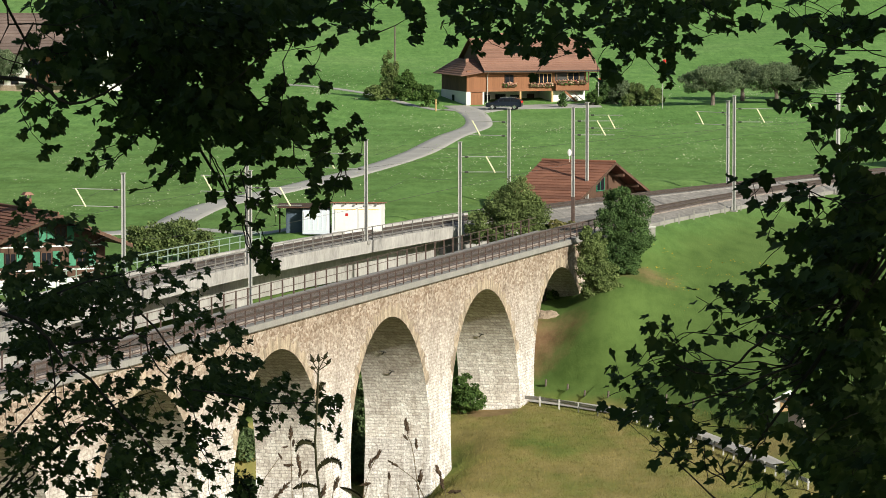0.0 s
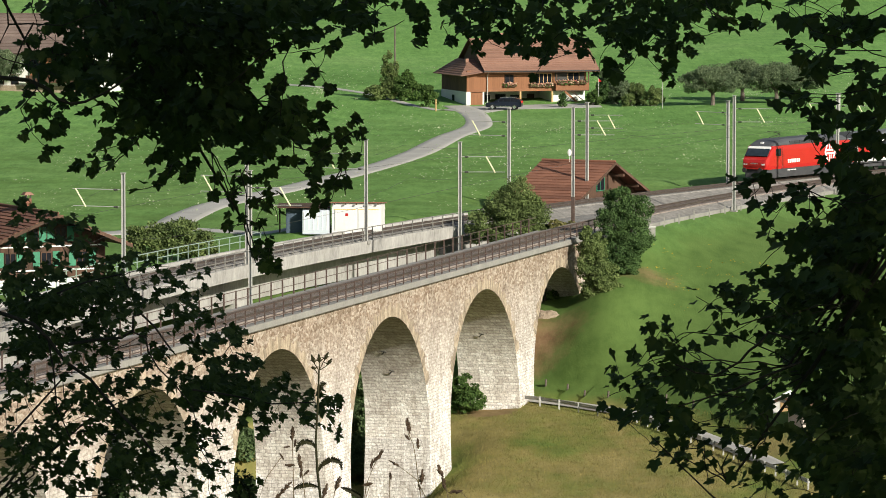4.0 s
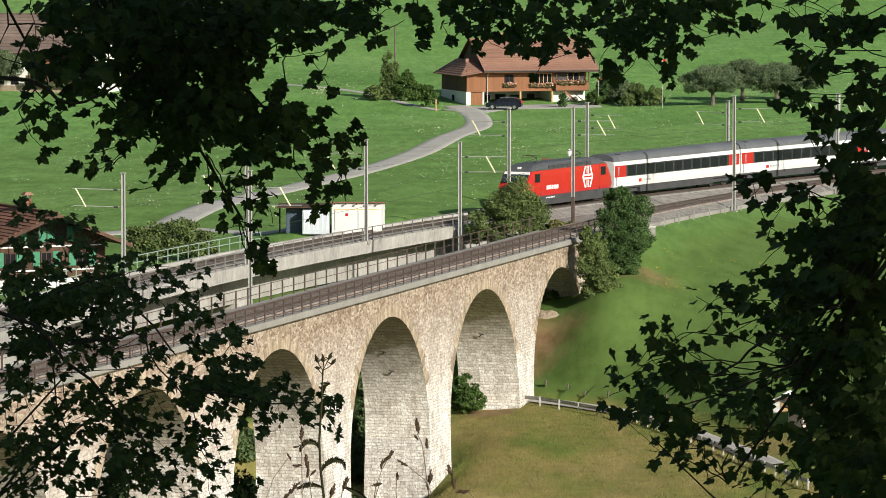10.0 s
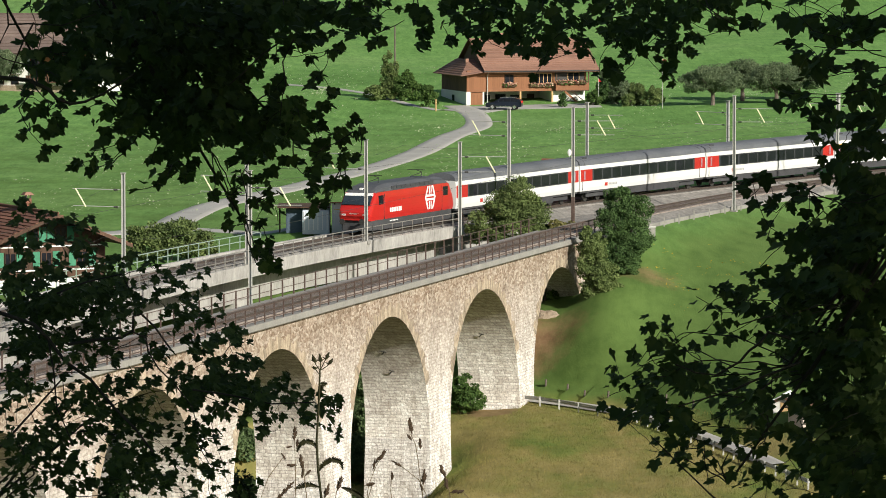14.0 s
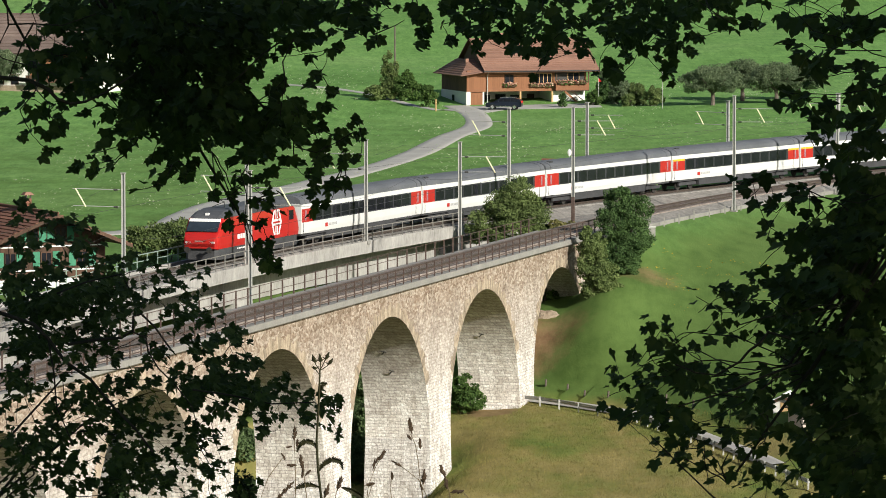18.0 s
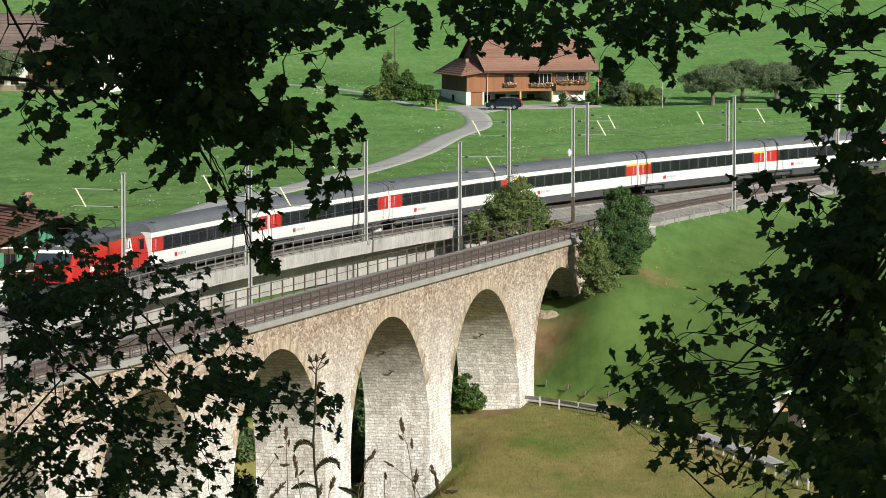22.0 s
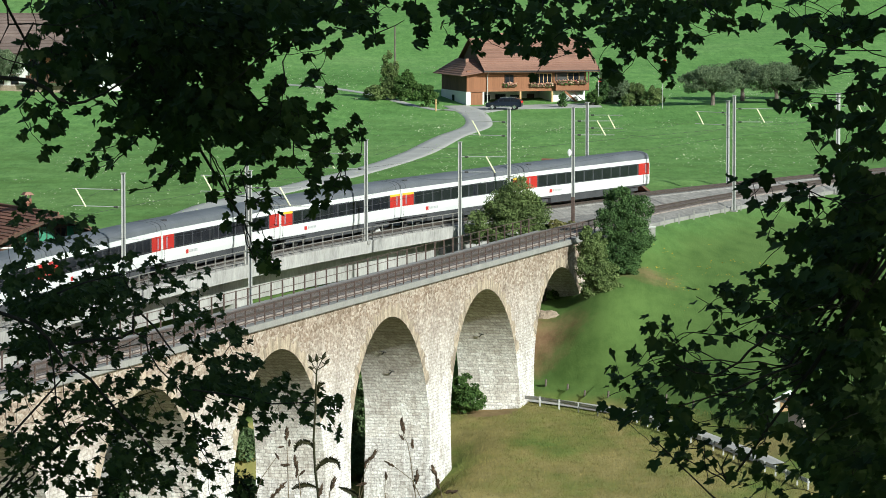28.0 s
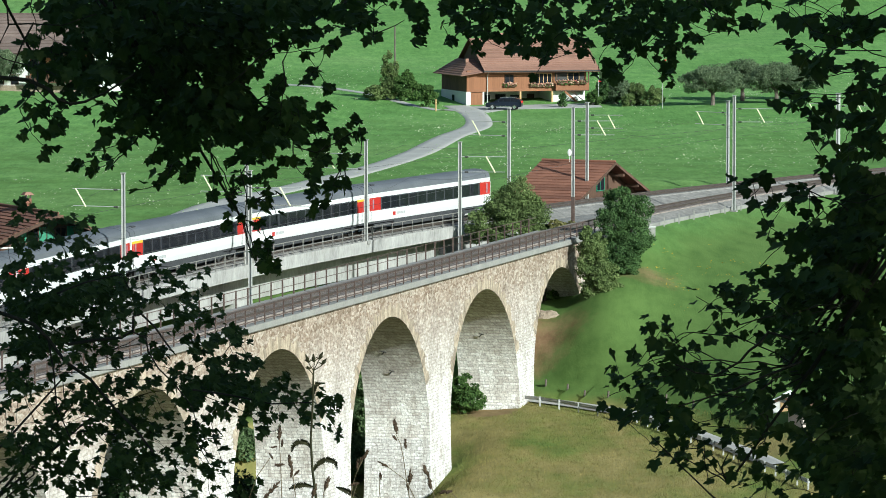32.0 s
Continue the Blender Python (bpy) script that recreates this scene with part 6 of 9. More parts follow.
BOUGHS.append(("low", 21, 0.042, (-1.03, 25.117), [(-0.978, 25.083, 0.075, 0.03, 0.95), (-0.953, 25.204, 0.065, 0.025, 0.95), (-0.965, 25.285, 0.045, 0.02, 0.9), (-0.928, 25.134, 0.065, 0.03, 0.95), (-0.915, 25.26, 0.04, 0.023, 0.9), (-0.865, 25.134, 0.03, 0.025, 0.9), (-0.865, 25.215, 0.035, 0.01, 0.85), (-0.852, 25.083, 0.04, 0.03, 0.93)], 0, 0))
BOUGHS.append(("low", 21, 0.042, (-1.643, 24.976), [(-1.343, 25.033, 0.025, 0.013, 0.85), (-1.298, 25.058, 0.045, 0.02, 0.95), (-1.205, 25.028, 0.06, 0.02, 0.95), (-1.188, 24.911, 0.02, 0.02, 0.85), (-1.167, 24.977, 0.05, 0.03, 0.97), (-1.13, 24.932, 0.035, 0.03, 0.95), (-1.104, 24.982, 0.05, 0.03, 0.95), (-1.092, 25.033, 0.075, 0.035, 0.97)], 0, 1))
BOUGHS.append(("low", 21, 0.042, (-1.107, 25.002), [(-0.978, 25.02, 0.085, 0.035, 0.97), (-0.966, 24.937, 0.05, 0.02, 0.9), (-0.916, 24.97, 0.06, 0.03, 0.95), (-0.89, 25.033, 0.075, 0.035, 0.96), (-0.878, 24.919, 0.035, 0.023, 0.85), (-0.828, 24.97, 0.06, 0.025, 0.93), (-0.802, 25.033, 0.065, 0.03, 0.95), (-0.74, 24.995, 0.05, 0.025, 0.93)], 0, 0))
BOUGHS.append(("low", 21, 0.04, (-1.593, 24.874), [(-0.866, 24.932, 0.035, 0.02, 0.85), (-0.828, 24.886, 0.045, 0.02, 0.9), (-0.821, 24.795, 0.023, 0.023, 0.92), (-0.803, 24.835, 0.04, 0.02, 0.9), (-0.79, 24.937, 0.045, 0.023, 0.9), (-0.765, 24.876, 0.045, 0.018, 0.88), (-0.735, 24.843, 0.02, 0.023, 0.85), (-0.715, 24.937, 0.04, 0.015, 0.85), (-0.714, 25.033, 0.035, 0.013, 0.9), (-0.689, 24.977, 0.05, 0.018, 0.92)], 0, 1))
BOUGHS.append(("low", 21, 0.04, (-0.699, 24.945), [(-0.651, 25.007, 0.06, 0.013, 0.92), (-0.627, 24.927, 0.05, 0.013, 0.85), (-0.601, 24.97, 0.05, 0.013, 0.9), (-0.589, 24.901, 0.055, 0.015, 0.92), (-0.589, 25.002, 0.035, 0.01, 0.85), (-0.538, 24.977, 0.035, 0.013, 0.9), (-0.526, 24.919, 0.05, 0.02, 0.95), (-0.513, 24.851, 0.035, 0.013, 0.88), (-0.488, 24.894, 0.03, 0.023, 0.92), (-0.463, 24.851, 0.015, 0.03, 0.9)], 0, 0))
BOUGHS.append(("low", 21, 0.04, (-1.849, 24.719), [(-1.948, 24.868, 0.035, 0.015, 0.75), (-1.684, 24.868, 0.035, 0.015, 0.7), (-1.885, 24.932, 0.03, 0.015, 0.85), (-1.721, 24.919, 0.04, 0.025, 0.93), (-1.733, 24.977, 0.03, 0.015, 0.9), (-1.683, 24.952, 0.035, 0.02, 0.85), (-1.947, 24.97, 0.035, 0.025, 0.9), (-1.633, 24.919, 0.04, 0.023, 0.8), (-1.922, 25.02, 0.06, 0.023, 0.92), (-1.783, 25.053, 0.03, 0.015, 0.7), (-1.558, 24.906, 0.05, 0.03, 0.85)], 0, 1))
BOUGHS.append(("low", 21, 0.04, (-1.707, 24.92), [(-1.657, 25.033, 0.035, 0.018, 0.7), (-1.909, 25.078, 0.055, 0.023, 0.85), (-1.72, 25.078, 0.06, 0.023, 0.75), (-1.595, 25.033, 0.05, 0.03, 0.8), (-1.519, 24.97, 0.06, 0.03, 0.8), (-1.47, 24.894, 0.06, 0.025, 0.8), (-1.494, 25.033, 0.065, 0.035, 0.88), (-1.431, 24.995, 0.05, 0.03, 0.85), (-1.381, 24.957, 0.04, 0.023, 0.75), (-1.418, 25.058, 0.045, 0.023, 0.8)], 0, 0))
BOUGHS.append(("low", 21, 0.04, (-1.849, 24.617), [(-1.798, 24.734, 0.03, 0.023, 0.85), (-1.899, 24.704, 0.035, 0.03, 0.92), (-1.861, 24.747, 0.045, 0.023, 0.93), (-1.923, 24.754, 0.04, 0.023, 0.9), (-1.81, 24.825, 0.05, 0.02, 0.92), (-1.747, 24.818, 0.045, 0.02, 0.92), (-1.697, 24.792, 0.045, 0.015, 0.85), (-1.898, 24.843, 0.065, 0.018, 0.9), (-1.759, 24.856, 0.035, 0.018, 0.85), (-1.684, 24.835, 0.04, 0.018, 0.85)], 0, 1))
BOUGHS.append(("low", 21, 0.04, (-1.708, 24.802), [(-1.634, 24.805, 0.035, 0.02, 0.75), (-1.558, 24.818, 0.06, 0.03, 0.85), (-1.508, 24.754, 0.06, 0.023, 0.85), (-1.47, 24.818, 0.06, 0.035, 0.88), (-1.42, 24.754, 0.065, 0.03, 0.9), (-1.382, 24.843, 0.06, 0.03, 0.82), (-1.319, 24.78, 0.055, 0.025, 0.88), (-1.331, 24.894, 0.05, 0.018, 0.7), (-1.294, 24.83, 0.055, 0.023, 0.85), (-1.218, 24.805, 0.035, 0.018, 0.7)], 0, 0))
BOUGHS.append(("low", 21, 0.04, (-1.85, 24.462), [(-1.824, 24.564, 0.05, 0.015, 0.85), (-1.899, 24.582, 0.065, 0.023, 0.9), (-1.937, 24.615, 0.04, 0.02, 0.85), (-1.786, 24.658, 0.035, 0.023, 0.9), (-1.71, 24.628, 0.035, 0.015, 0.85), (-1.924, 24.653, 0.04, 0.023, 0.85), (-1.647, 24.602, 0.035, 0.02, 0.8), (-1.76, 24.704, 0.06, 0.023, 0.92), (-1.685, 24.666, 0.05, 0.023, 0.92), (-1.597, 24.572, 0.04, 0.02, 0.75)], 0, 1))
BOUGHS.append(("low", 21, 0.04, (-1.709, 24.63), [(-1.647, 24.724, 0.035, 0.018, 0.85), (-1.571, 24.678, 0.035, 0.025, 0.7), (-1.471, 24.597, 0.065, 0.03, 0.88), (-1.471, 24.678, 0.055, 0.03, 0.85), (-1.383, 24.597, 0.055, 0.035, 0.92), (-1.395, 24.691, 0.055, 0.035, 0.9), (-1.358, 24.64, 0.05, 0.023, 0.85), (-1.32, 24.678, 0.05, 0.03, 0.88), (-1.282, 24.628, 0.05, 0.03, 0.85), (-1.256, 24.716, 0.04, 0.023, 0.8)], 0, 0))
BOUGHS.append(("low", 21, 0.042, (-1.697, 24.514), [(-1.269, 24.658, 0.04, 0.015, 0.85), (-1.232, 24.597, 0.06, 0.02, 0.9), (-1.194, 24.666, 0.05, 0.018, 0.88), (-1.193, 24.754, 0.055, 0.015, 0.9), (-1.168, 24.716, 0.045, 0.018, 0.9), (-1.131, 24.582, 0.065, 0.018, 0.9), (-1.168, 24.818, 0.035, 0.015, 0.85), (-1.13, 24.754, 0.06, 0.02, 0.92), (-1.068, 24.666, 0.035, 0.013, 0.7), (-1.143, 24.868, 0.02, 0.01, 0.7), (-1.08, 24.724, 0.035, 0.015, 0.7), (-1.055, 24.615, 0.04, 0.015, 0.85), (-1.092, 24.792, 0.05, 0.015, 0.88)], 0, 1))
BOUGHS.append(("low", 21, 0.042, (-1.108, 24.758), [(-1.105, 24.835, 0.05, 0.013, 0.85), (-1.03, 24.572, 0.04, 0.018, 0.88), (-1.042, 24.759, 0.05, 0.015, 0.88), (-1.017, 24.704, 0.04, 0.015, 0.85), (-1.067, 24.868, 0.04, 0.015, 0.85), (-0.992, 24.628, 0.035, 0.015, 0.7), (-0.98, 24.673, 0.03, 0.015, 0.8), (-0.992, 24.734, 0.025, 0.018, 0.85), (-1.029, 24.894, 0.035, 0.015, 0.85), (-0.942, 24.577, 0.04, 0.015, 0.8), (-0.942, 24.678, 0.023, 0.01, 0.6), (-0.892, 24.597, 0.04, 0.013, 0.85), (-0.829, 24.572, 0.035, 0.013, 0.85)], 0, 0))
TWIGS = []
TWIGS.append(("over", 0.008, 0.0033, [(-1.368, 13.6, 26.705), (-1.271, 13.6, 26.696), (-1.19, 13.6, 26.689), (-1.133, 13.6, 26.663), (-1.109, 13.6, 26.636), (-1.069, 13.6, 26.621), (-1.028, 13.6, 26.627), (-0.971, 13.6, 26.652), (-0.882, 13.6, 26.709)]))
TWIGS.append(("over", 0.003, 0.0021, [(-1.278, 13.6, 26.781), (-1.246, 13.6, 26.846), (-1.25, 13.6, 26.903), (-1.263, 13.6, 26.968)]))
TWIGS.append(("over", 0.003, 0.0017, [(-1.246, 13.6, 26.849), (-1.189, 13.6, 26.851), (-1.092, 13.6, 26.846), (-0.994, 13.6, 26.879)]))
TWIGS.append(("over", 0.003, 0.0017, [(-1.173, 13.6, 26.854), (-1.205, 13.6, 26.798), (-1.23, 13.6, 26.738), (-1.247, 13.6, 26.692)]))
TWIGS.append(("over", 0.003, 0.0013, [(-0.428, 13.6, 26.806), (-0.46, 13.6, 26.741), (-0.451, 13.6, 26.676), (-0.461, 13.6, 26.644), (-0.467, 13.6, 26.587)]))
TWIGS.append(("over", 0.003, 0.0017, [(-0.468, 13.6, 26.798), (-0.517, 13.6, 26.765), (-0.574, 13.6, 26.709), (-0.614, 13.6, 26.676)]))
TWIGS.append(("over", 0.002, 0.0013, [(-0.583, 13.6, 26.433), (-0.565, 13.6, 26.359), (-0.57, 13.6, 26.27), (-0.556, 13.6, 26.205), (-0.535, 13.6, 26.156)]))
TWIGS.append(("over", 0.002, 0.0013, [(-0.428, 13.6, 26.498), (-0.364, 13.6, 26.481), (-0.299, 13.6, 26.514), (-0.253, 13.6, 26.543)]))
TWIGS.append(("over", 0.002, 0.0012, [(-0.201, 13.6, 26.819), (-0.136, 13.6, 26.846), (-0.11, 13.6, 26.862)]))
TWIGS.append(("over", 0.002, 0.0013, [(0.738, 13.6, 26.911), (0.795, 13.6, 26.871), (0.836, 13.6, 26.846)]))
TWIGS.append(("side", 0.005, 0.0023, [(0.929, 12.6, 26.036), (0.868, 12.6, 26.054), (0.846, 12.6, 26.025), (0.816, 12.6, 26.003), (0.793, 12.6, 25.975), (0.73, 12.6, 25.939), (0.676, 12.6, 25.945), (0.62, 12.6, 25.968)]))
TWIGS.append(("side", 0.004, 0.0019, [(0.959, 12.6, 25.975), (0.824, 12.6, 25.921), (0.779, 12.6, 25.9), (0.703, 12.6, 25.877), (0.628, 12.6, 25.854)]))
TWIGS.append(("side", 0.003, 0.0015, [(0.78, 12.6, 25.581), (0.723, 12.6, 25.611), (0.647, 12.6, 25.684), (0.598, 12.6, 25.733), (0.553, 12.6, 25.778)]))
TWIGS.append(("side", 0.002, 0.0012, [(1.225, 12.6, 26.775), (1.142, 12.6, 26.797), (1.075, 12.6, 26.835), (0.984, 12.6, 26.857), (0.924, 12.6, 26.922)]))
TWIGS.append(("side", 0.002, 0.0012, [(1.226, 12.6, 26.73), (1.121, 12.6, 26.7), (1.046, 12.6, 26.688), (0.97, 12.6, 26.691)]))
TWIGS.append(("side", 0.002, 0.0011, [(1.165, 12.6, 26.805), (1.075, 12.6, 26.805), (0.985, 12.6, 26.817)]))
TWIGS.append(("side", 0.002, 0.0012, [(1.228, 12.6, 26.444), (1.107, 12.6, 26.399), (1.017, 12.6, 26.414), (0.927, 12.6, 26.421)]))
TWIGS.append(("low", 0.01, 0.005, [(-2.03, 20.6, 25.445), (-1.784, 20.6, 25.359), (-1.723, 20.6, 25.297), (-1.65, 20.6, 25.198), (-1.539, 20.6, 25.119), (-1.441, 20.6, 25.0), (-1.343, 20.6, 24.9), (-1.269, 20.6, 24.801)]))
TWIGS.append(("low", 0.008, 0.0038, [(-1.637, 20.6, 25.272), (-1.514, 20.6, 25.292), (-1.403, 20.6, 25.302), (-1.353, 20.6, 25.334), (-1.351, 20.6, 25.396), (-1.316, 20.6, 25.406), (-1.255, 20.6, 25.346), (-1.218, 20.6, 25.292), (-1.181, 20.6, 25.242)]))
TWIGS.append(("low", 0.005, 0.0025, [(-1.353, 20.6, 25.327), (-1.297, 20.6, 25.302), (-1.287, 20.6, 25.242), (-1.243, 20.6, 25.168), (-1.169, 20.6, 25.094), (-1.096, 20.6, 25.0), (-1.071, 20.6, 24.9)]))
TWIGS.append(("low", 0.005, 0.0025, [(-1.685, 20.6, 25.495), (-1.562, 20.6, 25.544), (-1.401, 20.6, 25.581), (-1.37, 20.6, 25.52)]))
TWIGS.append(("low", 0.005, 0.0025, [(-1.095, 20.6, 25.074), (-0.923, 20.6, 25.049), (-0.75, 20.6, 25.012), (-0.565, 20.6, 25.019)]))
TWIGS.append(("low", 0.005, 0.0025, [(-1.723, 20.6, 25.297), (-1.699, 20.6, 25.148), (-1.688, 20.6, 25.0), (-1.615, 20.6, 24.826)]))
SWAYS = {}
SWAYS[1] = [(0, 0.0, 0.0), (1.5, 0.0, 0.0), (3, 0.01, -0.005), (6, 0.015, -0.008), (8, 0.022, -0.015), (12, 0.022, -0.017), (14.5, 0.023, -0.018), (18, 0.02, -0.015), (24, 0.017, -0.012), (30, 0.013, -0.01), (32, 0.01, -0.005)]
SWAYS[2] = [(0, 0.0, 0.0), (3, 0.0, 0.003), (6, 0.0, -0.002), (7.5, 0.0, -0.01), (9, 0.0, -0.025), (10, 0.0, -0.015), (11, 0.0, -0.005), (13, -0.002, 0.002), (20, 0.0, -0.002), (32, -0.002, 0.0)]
SWAYS[3] = [(0, 0.0, 0.0), (4, 0.003, -0.003), (6, 0.005, -0.015), (8, 0.005, -0.037), (9, 0.002, -0.027), (10, -0.003, -0.007), (12, -0.003, 0.0), (22, 0.003, -0.01), (26, 0.0, -0.002), (32, 0.0, -0.002)]
SWAYS[4] = [(0, -0.003, -0.005), (1.5, 0.0, 0.0), (6, 0.003, -0.002), (9, 0.002, -0.007), (13, 0.003, -0.002), (20, 0.003, 0.0), (28, 0.0, -0.003), (32, 0.0, -0.002)]
SWAYS[5] = [(0, 0.0, 0.0), (3, 0.007, 0.003), (7.5, -0.008, -0.002), (10, -0.01, -0.002), (12, 0.0, 0.002), (17, 0.008, 0.003), (20, 0.003, 0.002), (24, 0.0, 0.0), (32, 0.003, 0.002)]
SEDGES = []
SEDGES.append(([(-0.035, 7.0, 26.316), (-0.039, 7.0, 26.343), (-0.043, 7.0, 26.376), (-0.047, 7.0, 26.397), (-0.054, 7.0, 26.412)], [((-0.055, 7.0, 26.434), (-0.052, 7.0, 26.412)), ((-0.057, 7.0, 26.408), (-0.052, 7.0, 26.402)), ((-0.04, 7.0, 26.402), (-0.039, 7.0, 26.389)), ((-0.033, 7.0, 26.357), (-0.035, 7.0, 26.336)), ((-0.038, 7.0, 26.334), (-0.036, 7.0, 26.327))]))
SEDGES.append(([(-0.121, 7.0, 26.3), (-0.117, 7.0, 26.334), (-0.108, 7.0, 26.359), (-0.097, 7.0, 26.38)], [((-0.093, 7.0, 26.386), (-0.102, 7.0, 26.372)), ((-0.103, 7.0, 26.375), (-0.106, 7.0, 26.368)), ((-0.108, 7.0, 26.37), (-0.11, 7.0, 26.359))]))
SEDGES.append(([(-0.02, 7.0, 26.3), (-0.041, 7.0, 26.343), (-0.067, 7.0, 26.363)], [((-0.079, 7.0, 26.37), (-0.067, 7.0, 26.363))]))
SEDGES.append(([(0.007, 7.0, 26.3), (0.003, 7.0, 26.326), (-0.003, 7.0, 26.347), (-0.01, 7.0, 26.365)], [((-0.011, 7.0, 26.365), (-0.003, 7.0, 26.347)), ((-0.003, 7.0, 26.347), (0.0, 7.0, 26.329))]))
SEDGES.append(([(0.047, 7.0, 26.3), (0.026, 7.0, 26.324), (0.01, 7.0, 26.325)], [((0.009, 7.0, 26.324), (0.027, 7.0, 26.327))]))
SEDGES.append(([(-0.224, 7.0, 26.3), (-0.225, 7.0, 26.359), (-0.226, 7.0, 26.393), (-0.226, 7.0, 26.419)], [((-0.226, 7.0, 26.421), (-0.227, 7.0, 26.402)), ((-0.222, 7.0, 26.4), (-0.223, 7.0, 26.392)), ((-0.236, 7.0, 26.392), (-0.23, 7.0, 26.393))]))
SEDGES.append(([(-0.281, 7.0, 26.3), (-0.264, 7.0, 26.347), (-0.243, 7.0, 26.376)], [((-0.243, 7.0, 26.38), (-0.239, 7.0, 26.373)), ((-0.235, 7.0, 26.365), (-0.222, 7.0, 26.365))]))
SEDGES.append(([(-0.205, 7.0, 26.3), (-0.21, 7.0, 26.343), (-0.213, 7.0, 26.368), (-0.216, 7.0, 26.378)], [((-0.216, 7.0, 26.378), (-0.212, 7.0, 26.358)), ((-0.212, 7.0, 26.358), (-0.214, 7.0, 26.346)), ((-0.207, 7.0, 26.351), (-0.201, 7.0, 26.358))]))
SEDGES.append(([(-0.167, 7.0, 26.3), (-0.163, 7.0, 26.326), (-0.156, 7.0, 26.346)], [((-0.155, 7.0, 26.348), (-0.162, 7.0, 26.327)), ((-0.174, 7.0, 26.336), (-0.181, 7.0, 26.316))]))
SEDGES.append(([(-0.121, 7.0, 26.296), (-0.117, 7.0, 26.317), (-0.111, 7.0, 26.336)], [((-0.119, 7.0, 26.335), (-0.107, 7.0, 26.338))]))
SEDGES.append(([(-0.264, 7.0, 26.296), (-0.247, 7.0, 26.317), (-0.232, 7.0, 26.336)], [((-0.229, 7.0, 26.339), (-0.245, 7.0, 26.321)), ((-0.245, 7.0, 26.321), (-0.257, 7.0, 26.309))]))
SEDGES.append(([(-0.079, 7.0, 26.296), (-0.082, 7.0, 26.326), (-0.081, 7.0, 26.351)], [((-0.081, 7.0, 26.353), (-0.079, 7.0, 26.343))]))
THISTLE = []
THISTLE.append(("stem", [(-0.18, 7.0, 26.292), (-0.183, 7.0, 26.316), (-0.188, 7.0, 26.359), (-0.19, 7.0, 26.402), (-0.187, 7.0, 26.452), (-0.186, 7.0, 26.478), (-0.185, 7.0, 26.507)]))
THISTLE.append(("leaf", [(-0.189, 7.0, 26.389), (-0.195, 7.0, 26.398), (-0.206, 7.0, 26.401), (-0.216, 7.0, 26.395), (-0.219, 7.0, 26.384)]))
THISTLE.append(("leaf", [(-0.189, 7.0, 26.353), (-0.181, 7.0, 26.366), (-0.168, 7.0, 26.374), (-0.154, 7.0, 26.37), (-0.151, 7.0, 26.358)]))
THISTLE.append(("leaf", [(-0.186, 7.0, 26.332), (-0.201, 7.0, 26.336), (-0.213, 7.0, 26.334), (-0.223, 7.0, 26.329)]))
THISTLE.append(("leaf", [(-0.153, 7.0, 26.332), (-0.139, 7.0, 26.327), (-0.128, 7.0, 26.321), (-0.118, 7.0, 26.314)]))
THISTLE.append(("leaf", [(-0.187, 7.0, 26.469), (-0.183, 7.0, 26.485), (-0.174, 7.0, 26.487)]))
THISTLE.append(("bud", [(-0.185, 7.0, 26.506), (-0.191, 7.0, 26.515), (-0.195, 7.0, 26.526)]))
THISTLE.append(("bud", [(-0.185, 7.0, 26.506), (-0.184, 7.0, 26.516), (-0.185, 7.0, 26.527)]))
THISTLE.append(("bud", [(-0.185, 7.0, 26.506), (-0.178, 7.0, 26.52), (-0.173, 7.0, 26.53)]))
THISTLE.append(("bud", [(-0.185, 7.0, 26.506), (-0.174, 7.0, 26.513), (-0.168, 7.0, 26.521)]))
THISTLE.append(("bud", [(-0.185, 7.0, 26.499), (-0.191, 7.0, 26.507), (-0.194, 7.0, 26.511)]))
LEAF_EDGE = [(0.0, 0.03), (0.18, -0.07), (0.38, -0.04), (0.54, 0.07), (0.46, 0.18), (0.44, 0.28), (0.57, 0.37), (0.63, 0.52), (0.68, 0.72), (0.54, 0.68), (0.41, 0.68), (0.30, 0.67), (0.30, 0.82), (0.19, 0.98), (0.0, 1.16)]
LEAF_OUT = np.array(LEAF_EDGE + [(-x, y) for x, y in LEAF_EDGE[-2:0:-1]])


def leaf_mesh(name, base, tip, normal, size, rng, mat, fold=0.25):
    """Many lobed leaves in one mesh: arrays of base points, tip directions, face normals and lengths."""
    n, k = len(base), len(LEAF_OUT)
    tip = tip / np.linalg.norm(tip, axis=1, keepdims=True)
    side = np.cross(tip, normal)
    side /= np.linalg.norm(side, axis=1, keepdims=True) + 1e-9
    nor = np.cross(side, tip)
    width = rng.uniform(0.75, 1.15, n)
    curl = rng.uniform(-0.35, 0.15, n)
    u, w = LEAF_OUT[:, 0], LEAF_OUT[:, 1]
    pts = (base[:, None, :] + side[:, None, :] * (u[None, :, None] * (width * size)[:, None, None])
           + tip[:, None, :] * (w[None, :, None] * size[:, None, None])
           + nor[:, None, :] * ((np.abs(u)[None, :] * fold + (w[None, :] ** 2) * curl[:, None]) * size[:, None])[:, :, None])
    mid = base + tip * (0.34 * size)[:, None] + nor * (0.1 * curl * size)[:, None]
    allp = np.concatenate([pts, mid[:, None, :]], axis=1).reshape(-1, 3)
    tri = np.array([(j, (j + 1) % k, k) for j in range(k)])
    faces = (tri[None] + (np.arange(n) * (k + 1))[:, None, None]).reshape(-1, 3)
    me = bpy.data.meshes.new(name)
    me.from_pydata(allp.tolist(), [], faces.tolist())
    me.materials.append(mat)
    me.update()
    return me


